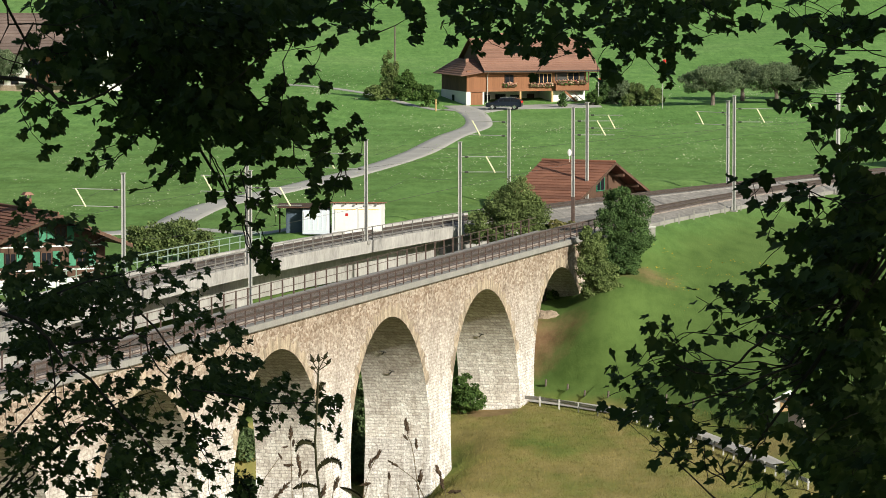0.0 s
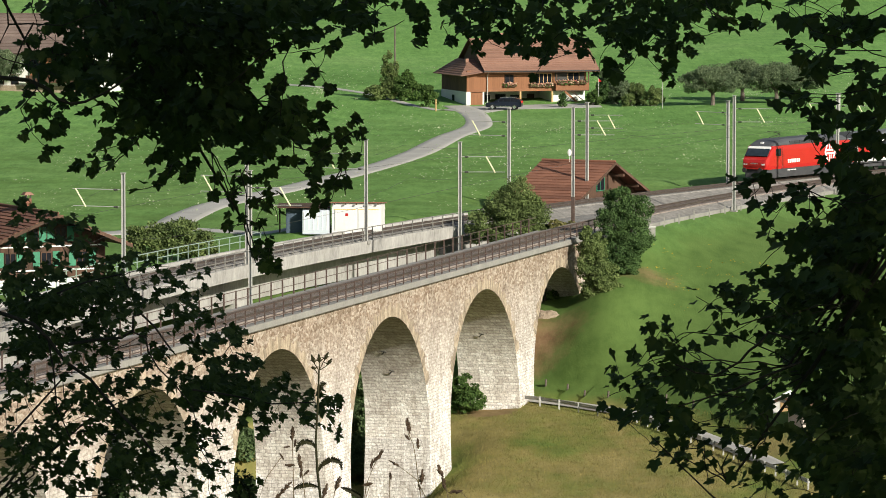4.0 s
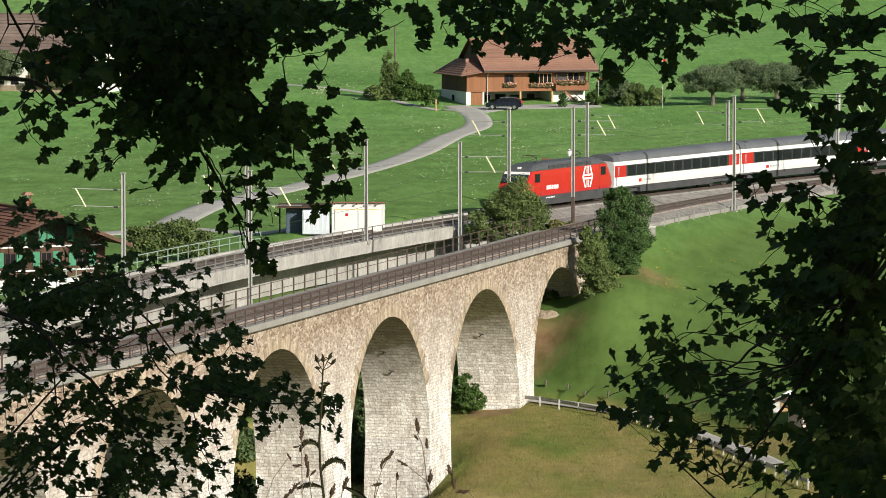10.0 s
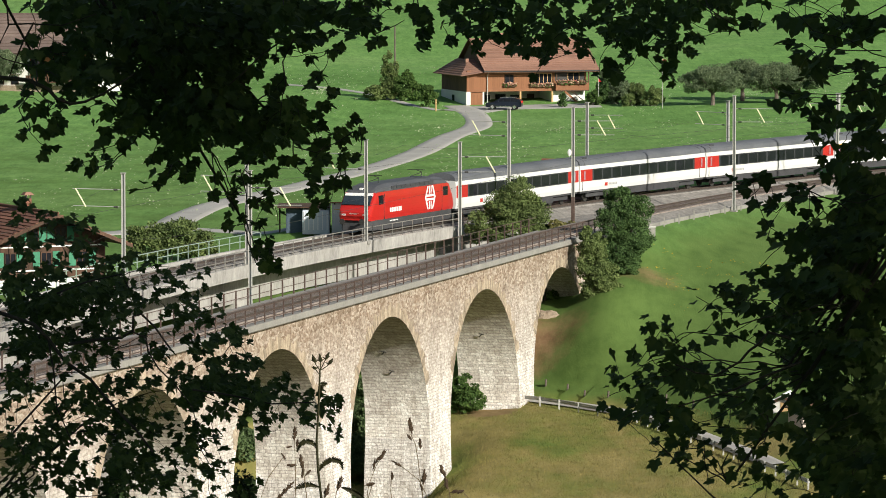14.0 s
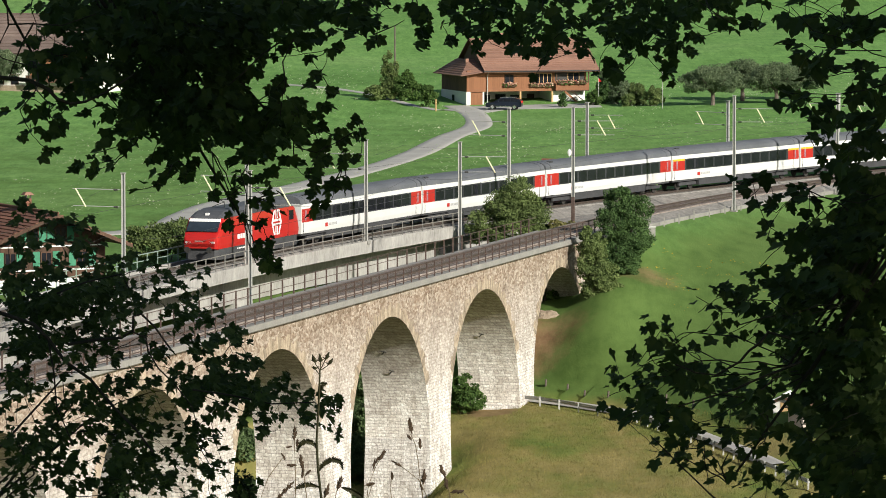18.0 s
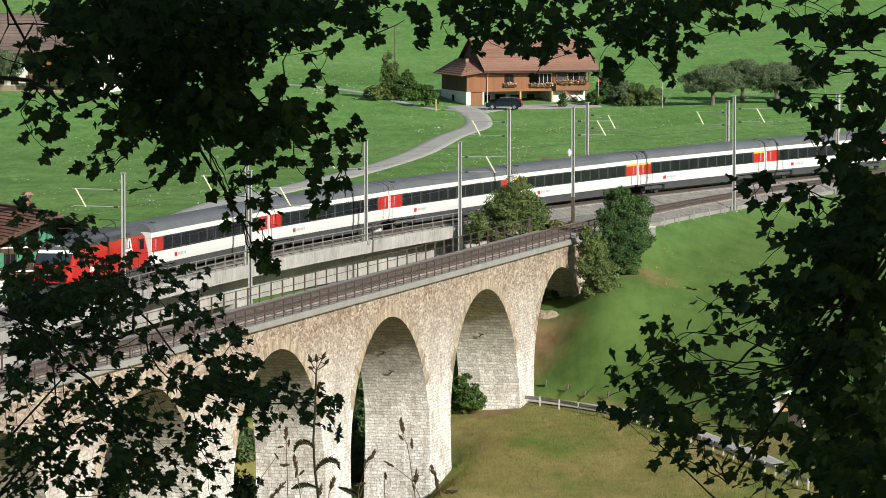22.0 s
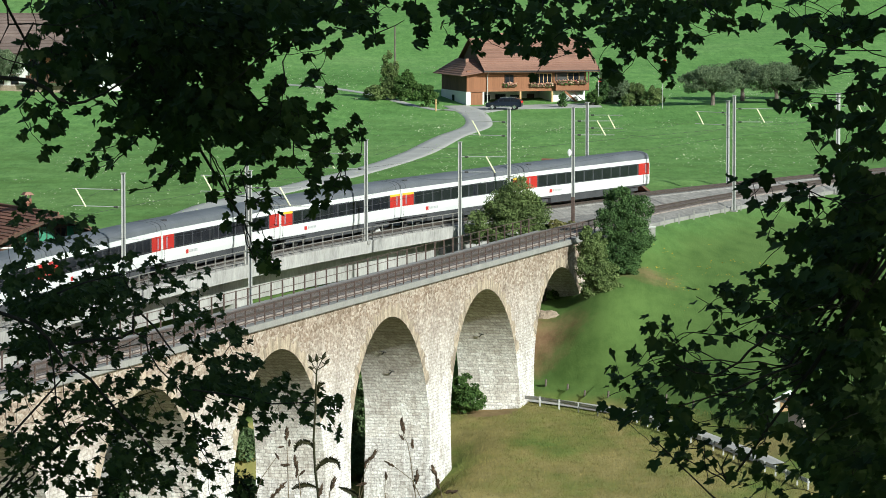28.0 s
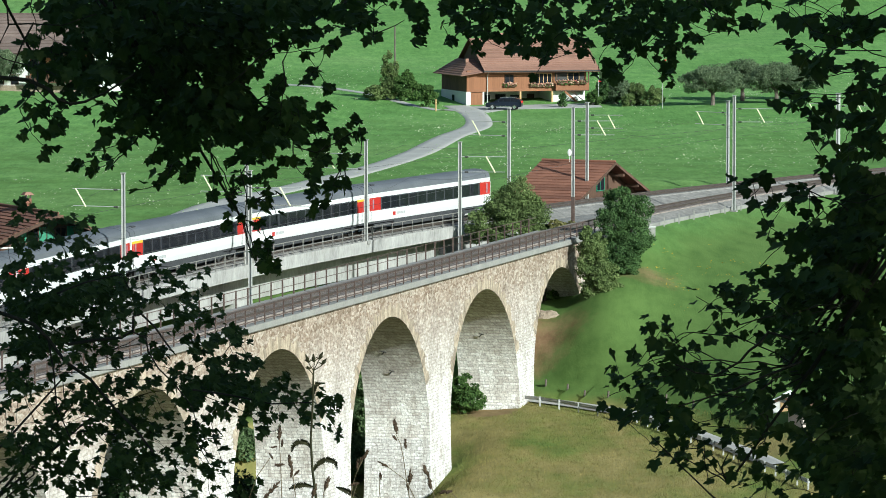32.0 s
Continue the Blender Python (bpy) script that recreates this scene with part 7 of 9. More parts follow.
DENSE = {"over": 0.56, "side": 0.50, "low": 0.46}             # share of its own square that one tilted leaf covers
FLAT = {"over": 0.66, "side": 0.88, "low": 0.88}              # share of the blades that lie flat, like roof tiles


def build_bough(tree, spec, rng):
    kind, dist, length, root, clumps, sway, _ = spec
    length *= 0.84
    origin = Vector((root[0], dist + 0.3, root[1]))
    wood = Shape()
    bases, tips, norms, sizes = [], [], [], []
    spine = [Vector((0, 0, 0))]
    done = [(Vector((0, 0, 0)), 0.0027)]
    rows = sorted(clumps, key=lambda c: (c[0] - root[0]) ** 2 + (c[1] - root[1]) ** 2)
    for x, z, rx, rz, cover in rows:
        c = Vector((x - root[0], rng.uniform(-0.5, 0.4), z - root[1]))
        near, thick = min(done, key=lambda d: (d[0] - c).length)
        r1 = max(0.0011, thick * 0.66)
        d = c - near
        bend = Vector((-d.z, 0, d.x)) * rng.normal(0, 0.09)
        kink = Vector((-d.z, 0, d.x)) * rng.normal(0, 0.012)
        wood.tube([near, near.lerp(c, 0.2) + bend * 0.6 + kink, near.lerp(c, 0.4) + bend - kink, near.lerp(c, 0.6) + bend * 1.1 + kink * 0.5, near.lerp(c, 0.8) + bend * 0.6 - kink, c], thick * 0.8, r1, 5)
        done.append((c, r1))
        cover = min(cover, 0.96) if kind == "over" else cover
        count = max(1, round(-math.log(1 - cover) * math.pi * rx * rz / (DENSE[kind] * length * length)))
        sx, sz = max(rx - 0.42 * length, 0.06 * length), max(rz - 0.30 * length, 0.04 * length)
        away = 1.0 if x > root[0] else -1.0
        for _ in range(count):
            rad, an = math.sqrt(rng.uniform(0, 1)), rng.uniform(0, 2 * math.pi)
            p = c + Vector((rad * sx * math.cos(an), rng.uniform(-0.35, 0.35), rad * sz * math.sin(an)))
            size = length * (rng.uniform(0.5, 0.9) if rng.uniform() < 0.35 else rng.uniform(0.8, 1.2))
            if rng.uniform() < FLAT[kind]:                # blades spread flat, lapping downwards, tips drooping outwards
                out = Vector((math.cos(an) * 0.55 + away * 0.45 + rng.normal(0, 0.5), rng.normal(-0.1, 0.45), -0.38 + rng.normal(0, 0.2)))
                nm = Vector((rng.normal(0, 0.28), (-0.5 if kind == "over" else -0.38) + rng.normal(0, 0.28), 1.0))
            else:
                out = Vector((math.cos(an) * 0.5 + rng.normal(0, 0.4), rng.normal(0, 0.3), -0.75 + rng.normal(0, 0.3)))
                nm = Vector((rng.normal(0, 0.6), -0.8, rng.normal(0.6, 0.4)))
            out.normalize()
            base = p - out * size * 0.45
            bases.append(base), tips.append(out), norms.append(nm), sizes.append(size)
            reach = c - base
            if rng.uniform() < 0.45 and reach.length < 1.6 * length:      # leaf stalk
                wood.tube([base, base + reach * 0.5 + Vector((0, 0, 0.12 * length)), c], 0.0007, 0.0011, 3)
    b = part("bough", wood, BARK, tree, "dark thin bough", at=Matrix.Translation(origin))
    lf = part("leaves", leaf_mesh("leaves", np.array(bases), np.array(tips), np.array(norms), np.array(sizes), rng, LEAF), LEAF, b, "dark green lobed maple leaves in shade")
    tagged(lf, kind="stuff")
    return b, sway


def blade_mesh(name, base, tip, normal, size, rng, mat, slim=(0.28, 0.45)):
    """Many small four-cornered leaves, for crowns that stay far off."""
    n = len(base)
    tip = tip / np.linalg.norm(tip, axis=1, keepdims=True)
    side = np.cross(tip, normal)
    side /= np.linalg.norm(side, axis=1, keepdims=True) + 1e-9
    w, sz = rng.uniform(*slim, n)[:, None], size[:, None]
    pts = np.stack([base, base + (tip * 0.5 + side * w) * sz, base + tip * sz, base + (tip * 0.45 - side * w) * sz], 1).reshape(-1, 3)
    faces = (np.array([(0, 1, 2, 3)])[None] + (np.arange(n) * 4)[:, None, None]).reshape(-1, 4)
    me = bpy.data.meshes.new(name)
    me.from_pydata(pts.tolist(), [], faces.tolist())
    me.materials.append(mat)
    me.update()
    return me


def crown_leaves(name, centre, radii, count, size, rng, mat, hollow=0.3):
    """Leafy crown: many small rounded sprays of leaves, set unevenly on and in an ellipsoid, with gaps between them."""
    n = max(16, min(90, count // 110))
    d = rng.normal(0, 1, (n, 3)) + np.array([0, -0.15, 0.25])
    d /= np.linalg.norm(d, axis=1, keepdims=True)
    cc = d * rng.uniform(0.45 + hollow * 0.3, 0.98, (n, 1))
    rad = rng.uniform(0.16, 0.36, n)
    pick = rng.integers(0, n, count)
    q = rng.normal(0, 1, (count, 3)) + 0.7 * d[pick]
    q /= np.linalg.norm(q, axis=1, keepdims=True)
    shell = rng.uniform(0.55, 1.06, (count, 1)) * rad[pick][:, None]
    p = (cc[pick] + q * shell * np.array([1.15, 1.0, 0.85])) * np.array(radii) + np.array(centre)
    tip = rng.normal(0, 0.8, (count, 3)) + 0.7 * q + np.array([0, 0, -0.35])
    nor = q + rng.normal(0, 0.38, (count, 3)) + np.array([0, 0, 0.35])
    return blade_mesh(name, p, tip, nor, rng.uniform(0.65, 1.3, count) * size, rng, mat)


SWAYING = []


def build_near_maples():
    spots = {"over": ((-2.6, 13.2), "tall sycamore maple whose leafy boughs overhang the view", 0.24, 9.0), "side": ((3.3, 12.2), "sycamore maple with dense dark foliage beside the view", 0.20, 8.5), "low": ((-3.4, 20.5), "young sycamore maple growing on the slope below", 0.11, 5.2)}
    for i, (kind, ((x, y), words, girth, tall)) in enumerate(spots.items()):
        rng = np.random.default_rng(40 + i)
        t = thing("maple_tree", Matrix(), words, "tree", "maple trees by the viewpoint")
        foot = gz(x, y)
        top = Vector((x + 0.3, y - 0.4, foot + tall))
        stem = Shape().tube([(x, y, foot - 0.3), (x + 0.08, y, foot + 0.3), (x - 0.05, y + 0.1, foot + tall * 0.4), top], girth, girth * 0.3, 10)
        part("trunk", stem, BARK, t, "dark bark trunk")
        for spec in BOUGHS:
            if spec[0] != kind:
                continue
            b, sway = build_bough(t, spec, rng)
            if sway:
                SWAYING.append((b, sway))
            if not spec[6]:
                continue
            start = Vector((x, y, foot + tall * (0.35 if kind == "low" else 0.62)))
            limb = Shape().tube([start, start.lerp(b.location, 0.35) + Vector((0, 0, 0.3)), start.lerp(b.location, 0.7) + Vector((rng.normal(0, 0.08), 0, 0.12)), b.location], 0.016, 0.0035, 6)
            part("limb", limb, BARK, t)
        for tk, r0, r1, pts in TWIGS:
            if tk == kind:
                part("twig", Shape().tube(pts, r0, r1, 6), BARK, t, "bare dark twig")
    return


build_near_maples()


def build_shading_trees():
    """Unseen trees added around and behind the viewpoint to keep the near boughs in shade."""
    rng = np.random.default_rng(7)
    places = [(4.6, 5.0, 0.0), (7.5, 9.5, 0.5), (2.6, -5.5, 0.0), (8.0, -2.0, 0.3), (-5.0, 3.0, 0.0), (-4.5, -6.5, 0.4), (12.5, 3.5, 0.2), (6.5, 16.0, 0.0)]
    for x, y, k in places:
        t = thing("wood_tree", Matrix.Translation((x, y, gz(x, y))), "tall unseen broadleaf tree added to shade the near boughs", "tree", "trees of the wood")
        part("trunk", Shape().tube([(0, 0, -0.4), (0.1, 0, 3), (0.0, 0.2, 8), (0.2, 0, 12)], 0.26, 0.07, 8), BARK, t)
        cr = part("crown", crown_leaves("crown", (0, 0, 7.6 + k), (4.3, 4.3, 6.0), 3900, 0.5, rng, LEAF, 0.1), LEAF, t, "dense dark leaf crown")
        tagged(cr, kind="stuff")


build_shading_trees()
# ---------------------------------------------------------------- buildings
def planks(parent, x0, x1, y, z0, z1, step, mat, name="plank", gap=0.012, deep=0.03, label=""):
    """Upright boards on a wall that faces local -y."""
    n = max(1, int(round((x1 - x0) / step)))
    w = (x1 - x0) / n
    me = Shape().box(gap / 2, w - gap / 2, -deep, 0, 0, z1 - z0).mesh(name, mat)
    for i in range(n):
        part(name, me, mat, parent, at=Matrix.Translation((x0 + i * w, y - 0.002, z0)))


def pane_window(parent, x, y, z, w, h, cols, rows, trim, m=None):
    """A framed window let on a wall facing local -y, glass set behind its bars."""
    fr = Shape()
    b = 0.07
    fr.box(x, x + w, y - 0.07, y + 0.02, z, z + b).box(x, x + w, y - 0.07, y + 0.02, z + h - b, z + h).box(x, x + b, y - 0.07, y + 0.02, z + b, z + h - b).box(x + w - b, x + w, y - 0.07, y + 0.02, z + b, z + h - b)
    win = part("window", fr, trim, parent, "timber-framed window", at=m)
    for i in range(cols):
        for j in range(rows):
            cw, ch = (w - 2 * b) / cols, (h - 2 * b) / rows
            part("pane", Shape().box(x + b + i * cw + 0.025, x + b + (i + 1) * cw - 0.025, y - 0.025, y + 0.01, z + b + j * ch + 0.02, z + b + (j + 1) * ch - 0.02), GLASS, win)
    for i in range(1, cols):
        cx = x + b + i * (w - 2 * b) / cols
        part("glazing_bar", Shape().box(cx - 0.03, cx + 0.03, y - 0.06, y, z + b, z + h - b), trim, win)
    return win


def tiled_slope(parent, a, b, c, d, rows, mat, name="tile_course", thick=0.07):
    """A roof slope from eave corners a, b up to ridge corners c (above b) and d (above a), laid in overlapping courses."""
    a, b, c, d = map(Vector, (a, b, c, d))
    up = (b - a).cross(d - a).normalized()
    if up.z < 0:
        up = -up
    for i in range(rows):
        t0, t1 = i / rows, min(1.0, (i + 1.18) / rows)
        p, q, r, s = a.lerp(d, t0), b.lerp(c, t0), b.lerp(c, t1), a.lerp(d, t1)
        lift0, lift1 = up * (thick + 0.035), up * thick * 0.6
        sh = Shape().add([p, q, r, s, p + lift0, q + lift0, r + lift1, s + lift1], [(3, 2, 1, 0), (4, 5, 6, 7), (0, 1, 5, 4), (1, 2, 6, 5), (2, 3, 7, 6), (3, 0, 4, 7)])
        part(name, sh, mat, parent)


def flower_box(parent, x, y, z, w, rng):
    bx = part("window_box", Shape().box(x, x + w, y - 0.32, y - 0.08, z, z + 0.2), DARKWOOD, parent, "wooden flower box")
    k = int(w * 60)
    p = np.stack([rng.uniform(x, x + w, k), rng.uniform(y - 0.42, y - 0.1, k), rng.uniform(z + 0.1, z + 0.5, k)], 1)
    part("flower_mass", leaf_mesh("flower_mass", p, rng.normal(0, 1, (k, 3)), rng.normal(0, 1, (k, 3)) + np.array([0, -1, 0.5]), rng.uniform(0.1, 0.2, k), rng, GERANIUM), GERANIUM, bx, "pale pink and red geraniums")
    part("greenery", leaf_mesh("greenery", p + np.array([0, 0.02, -0.1]), rng.normal(0, 1, (k, 3)), rng.normal(0, 1, (k, 3)), rng.uniform(0.1, 0.2, k), rng, HEDGE), HEDGE, bx)


def build_farmhouse():
    rng = np.random.default_rng(3)
    base = gz(7, 606)
    h = thing("farmhouse", Matrix.Translation((3.0, 606.0, 0.87)) @ Matrix.Rotation(radians(17), 4, "Z"), "large timber farmhouse with white ground floor, orange boards and tiled roof", "house")
    W, D = 16.2, 11.0                      # front runs along local x from its left corner
    # white ground floor with garage opening, thick walls
    g = Shape().box(2.2, 11.7, 5.5, 5.8, -1.0, 2.05).box(11.7, W - 0.3, 0.35, 0.65, -1.0, 2.05).box(11.7, 12.0, 0.65, 5.5, -1.0, 2.05).box(W - 0.3, W, 0.65, D, -1.0, 2.05).box(0, W - 0.3, D - 0.3, D, -1.0, 2.05)
    part("ground_floor_wall", g, WHITEWALL, h, "white rendered wall")
    part("side_wall_lower", Shape().box(0, 0.3, 0.3, D - 0.3, -1.0, 2.05), WHITEWALL, h, "white rendered side wall")
    part("corner_pier", Shape().box(-0.02, 0.55, -0.02, 0.4, -1.0, 2.06), WHITEWALL, h, "white corner pier")
    # upper floor
    part("upper_floor", Shape().box(2.2, W - 0.35, 0.33, 5.8, 2.052, 2.2), DARKWOOD, h)
    part("garage_side", Shape().box(2.2, 2.4, 0.1, 5.5, -1.0, 2.05), WHITEWALL, h)
    part("upper_wall", Shape().box(0.05, W - 0.02, 0.02, 0.32, 2.05, 4.75).box(W - 0.32, W - 0.02, 0.32, D, 2.05, 4.75).box(0.05, W - 0.32, D - 0.3, D, 2.05, 4.75), LARCH, h, "orange-brown boarded upper wall")
    # darker boards than the front: this side's shade is in the colour
    part("side_wall_upper", Shape().box(0.05, 0.33, 0.32, D - 0.3, 2.05, 4.75), DARKWOOD, h, "dark side boards, shade of that side put into the colour")
    planks(h, 2.2, 11.6, 0.02, 2.06, 4.75, 0.32, LARCH)
    planks(h, 0.1, 2.15, 0.02, 2.3, 4.6, 0.3, LARCH)
    # garage door, boarded
    gd = part("garage_door", Shape().box(0.58, 2.18, 0.05, 0.13, -0.9, 1.95), LARCH, h, "boarded orange garage door")
    for k in range(6):
        part("plank", Shape().box(0.6 + k * 0.263, 0.85 + k * 0.263, 0.02, 0.05, -0.85, 1.9), LARCH, gd)
    part("side_window", Shape().box(-0.03, 0.02, 5.2, 6.2, 0.6, 1.5), GLASS, h, "small dark side window")
    # windows with flower boxes
    pane_window(h, 5.1, -0.012, 2.95, 1.25, 1.3, 2, 1, DARKWOOD)
    flower_box(h, 4.9, -0.01, 2.65, 1.7, rng)
    pane_window(h, 8.6, -0.012, 2.9, 2.9, 1.45, 5, 1, TIMBER)
    flower_box(h, 8.5, -0.01, 2.6, 3.1, rng)
    # balcony at the front's end; a flat dark panel paints the recess shade
    part("balcony_shade", Shape().box(11.9, W - 0.3, 0.0, 0.02, 3.35, 4.6), DARKIRON, h, "flat dark panel painting the shade of the covered balcony")
    part("balcony_front", Shape().box(11.8, W + 0.1, -0.75, -0.68, 2.15, 3.1), LARCH, h, "boarded balcony front")
    part("balcony_floor", Shape().box(11.8, W + 0.1, -0.75, 0.0, 2.05, 2.15), DARKWOOD, h)
    pane_window(h, 13.6, -0.03, 3.2, 1.6, 1.25, 2, 1, TIMBER)
    flower_box(h, 12.0, -0.72, 2.95, 3.9, rng)
    for x in (11.85, W):
        part("balcony_post", Shape().box(x, x + 0.14, -0.72, -0.58, 2.1, 4.8), DARKWOOD, h)
    # porch under the overhang: door, piers, stair
    part("house_door", Shape().box(9.9, 10.9, 5.42, 5.51, -0.8, 1.5), DARKWOOD, h, "dark wooden house door")
    part("door_window", Shape().box(7.6, 9.0, 5.44, 5.51, 0.0, 1.4), GLASS, h, "dark ground-floor window")
    part("ground_window", Shape().box(3.6, 4.9, 5.44, 5.51, 0.1, 1.4), GLASS, h, "dark ground-floor window")
    part("ground_window", Shape().box(5.6, 7.0, 5.44, 5.51, -0.6, 1.5), GLASS, h, "dark ground-floor opening")
    for x in (7.1, 11.4):
        part("porch_pier", Shape().box(x, x + 0.22, -0.2, 0.02, -1.0, 2.05), TIMBER, h)
    part("planter_wall", Shape().box(8.0, 9.2, 0.0, 0.2, -1.0, 0.3), WHITEWALL, h, "low white wall")
    st = part("stair", Shape().loft([[(13.0, -0.72, 1.86), (13.0, -0.62, 1.86), (13.0, -0.62, 2.18), (13.0, -0.72, 2.18)], [(15.3, -0.72, -0.05), (15.3, -0.62, -0.05), (15.3, -0.62, 0.27), (15.3, -0.72, 0.27)]]), LARCH, h, "steep brown wooden stair")
    part("handrail", Shape().tube([(14.0, -0.7, 1.95), (15.5, -0.7, 0.85), (15.5, -0.7, 0.0)], 0.05, 0.05, 6), DARKWOOD, st)
    for k in range(9):
        part("step", Shape().box(13.1 + k * 0.245, 13.38 + k * 0.245, -0.62, -0.02, 1.86 - k * 0.205, 1.91 - k * 0.205), LARCH, st)
    part("downpipe", Shape().tube([(2.75, -0.2, -0.9), (2.75, -0.2, 4.0), (2.75, -0.9, 4.75)], 0.06), GALV, h, "grey downpipe")
    # roofs: ridge along the front, deep eaves
    e, r = 4.72, 8.7
    tiled_slope(h, (2.0, -1.2, e), (W + 1.4, -1.2, e), (W + 1.4, D / 2, r), (2.0, D / 2, r), 18, TILE)
    tiled_slope(h, (W + 1.4, D + 1.2, e), (2.0, D + 1.2, e), (2.0, D / 2, r), (W + 1.4, D / 2, r), 8, TILE)
    part("eave_board", Shape().box(2.0, W + 1.4, -1.24, -1.19, e - 0.22, e - 0.02), DARKWOOD, h, "dark eave board")
    part("gutter", Shape().tube([(2.0, -1.3, e - 0.04), (W + 1.4, -1.3, e - 0.04)], 0.07), UNDER, h, "metal gutter")
    part("gable_wall", Shape().add([(2.3, 0.4, 4.7), (2.3, D - 0.4, 4.7), (2.3, D / 2, r - 0.35), (2.6, 0.4, 4.7), (2.6, D - 0.4, 4.7), (2.6, D / 2, r - 0.35)], [(0, 1, 2), (5, 4, 3), (0, 2, 5, 3), (1, 4, 5, 2)]), DARKWOOD, h, "dark boarded gable")
    part("gable_wall", Shape().add([(W - 0.3, 0.4, 4.7), (W - 0.3, D - 0.4, 4.7), (W - 0.3, D / 2, r - 0.35), (W, 0.4, 4.7), (W, D - 0.4, 4.7), (W, D / 2, r - 0.35)], [(0, 1, 2), (5, 4, 3), (0, 2, 5, 3), (1, 4, 5, 2)]), DARKWOOD, h)
    # lower lean-to roof over the side bay
    tiled_slope(h, (-1.0, D + 0.4, 4.08), (-1.0, -0.95, 4.08), (1.6, 4.2, 6.05), (1.6, D - 2.0, 6.05), 8, TILE)
    tiled_slope(h, (-1.0, -0.95, 4.08), (2.6, -0.95, 4.62), (2.6, 4.2, 6.05), (1.6, 4.2, 6.05), 8, TILE)
    part("chimney_stub", Shape().box(0.9, 1.3, 3.2, 3.6, 4.8, 6.2), TILE, h, "small brown chimney")
    # paved ramp climbing along the side wall
    part("side_ramp", Shape().add([(-0.02, 0.6, -1.0), (-0.02, D, 0.9), (-2.6, D, 0.7), (-2.4, 0.6, -1.0), (-4.4, D, -1.2), (-4.0, 0.6, -1.4), (-0.02, 0.6, -1.6), (-0.02, D, -1.6)], [(0, 3, 2, 1), (3, 5, 4, 2), (0, 6, 5, 3), (1, 2, 4, 7), (0, 1, 7, 6), (6, 7, 4, 5)]), ROAD, h, "pale paved ramp")
    part("skylight", Shape().add([(9.6, 1.6, 7.0), (10.7, 1.6, 7.0), (10.7, 2.4, 7.5), (9.6, 2.4, 7.5), (9.6, 1.6, 7.12), (10.7, 1.6, 7.12), (10.7, 2.4, 7.62), (9.6, 2.4, 7.62)], [(3, 2, 1, 0), (4, 5, 6, 7), (0, 1, 5, 4), (1, 2, 6, 5), (2, 3, 7, 6), (3, 0, 4, 7)]), GLASS, h, "roof window")
    part("chimney", Shape().box(6.0, 6.7, D / 2 - 0.4, D / 2 + 0.4, r - 0.6, r + 0.7), TILE, h)


build_farmhouse()


def gable_house(name, m, W, L, wall_z0, eave, ridge, over, wall, roof, label, category="house", rows=12, depth_over=0.8):
    """Gable front along local x centred on 0 and facing -y; ridge runs back along +y."""
    h = thing(name, m, label, category)
    hw = W / 2
    part("gable_front", Shape().add([(-hw, 0, wall_z0), (hw, 0, wall_z0), (hw, 0, eave), (0, 0, ridge - 0.3), (-hw, 0, eave), (-hw, 0.25, wall_z0), (hw, 0.25, wall_z0), (hw, 0.25, eave), (0, 0.25, ridge - 0.3), (-hw, 0.25, eave)],
                                  [(0, 1, 2, 3, 4), (9, 8, 7, 6, 5), (0, 5, 6, 1), (1, 6, 7, 2), (2, 7, 8, 3), (3, 8, 9, 4), (4, 9, 5, 0)]), wall, h, "boarded gable wall")
    part("wall", Shape().box(-hw, -hw + 0.25, 0.25, L, wall_z0, eave).box(hw - 0.25, hw, 0.25, L, wall_z0, eave).box(-hw + 0.25, hw - 0.25, L - 0.25, L, wall_z0, eave), wall, h)
    k = (ridge - eave) / hw
    eo = eave - k * over
    for sgn in (-1, 1):
        x = sgn * (hw + over)
        a, b, c, d = (x, -depth_over, eo), (x, L + depth_over, eo), (0, L + depth_over, ridge), (0, -depth_over, ridge)
        tiled_slope(h, a, b, c, d, rows, roof)
        part("barge_board", Shape().add([(x, -depth_over - 0.05, eo - 0.2), (0, -depth_over - 0.05, ridge - 0.2), (0, -depth_over - 0.05, ridge + 0.06), (x, -depth_over - 0.05, eo + 0.06), (x, -depth_over, eo - 0.2), (0, -depth_over, ridge - 0.2), (0, -depth_over, ridge + 0.06), (x, -depth_over, eo + 0.06)],
                                      [(0, 1, 2, 3), (7, 6, 5, 4), (0, 4, 5, 1), (1, 5, 6, 2), (2, 6, 7, 3), (3, 7, 4, 0)]), DARKWOOD, h, "weathered barge board")
        part("eave_soffit", Shape().add([(sgn * hw, -depth_over, eave - 0.02), (x, -depth_over, eo - 0.02), (x, L, eo - 0.02), (sgn * hw, L, eave - 0.02), (sgn * hw, -depth_over, eave - 0.08), (x, -depth_over, eo - 0.08), (x, L, eo - 0.08), (sgn * hw, L, eave - 0.08)],
                                      [(0, 1, 2, 3), (7, 6, 5, 4), (0, 4, 5, 1), (1, 5, 6, 2), (2, 6, 7, 3), (3, 7, 4, 0)]), DARKWOOD, h)
    part("ridge_cap", Shape().tube([(0, -depth_over, ridge + 0.1), (0, L + depth_over, ridge + 0.1)], 0.12, n=8), roof, h)
    return h


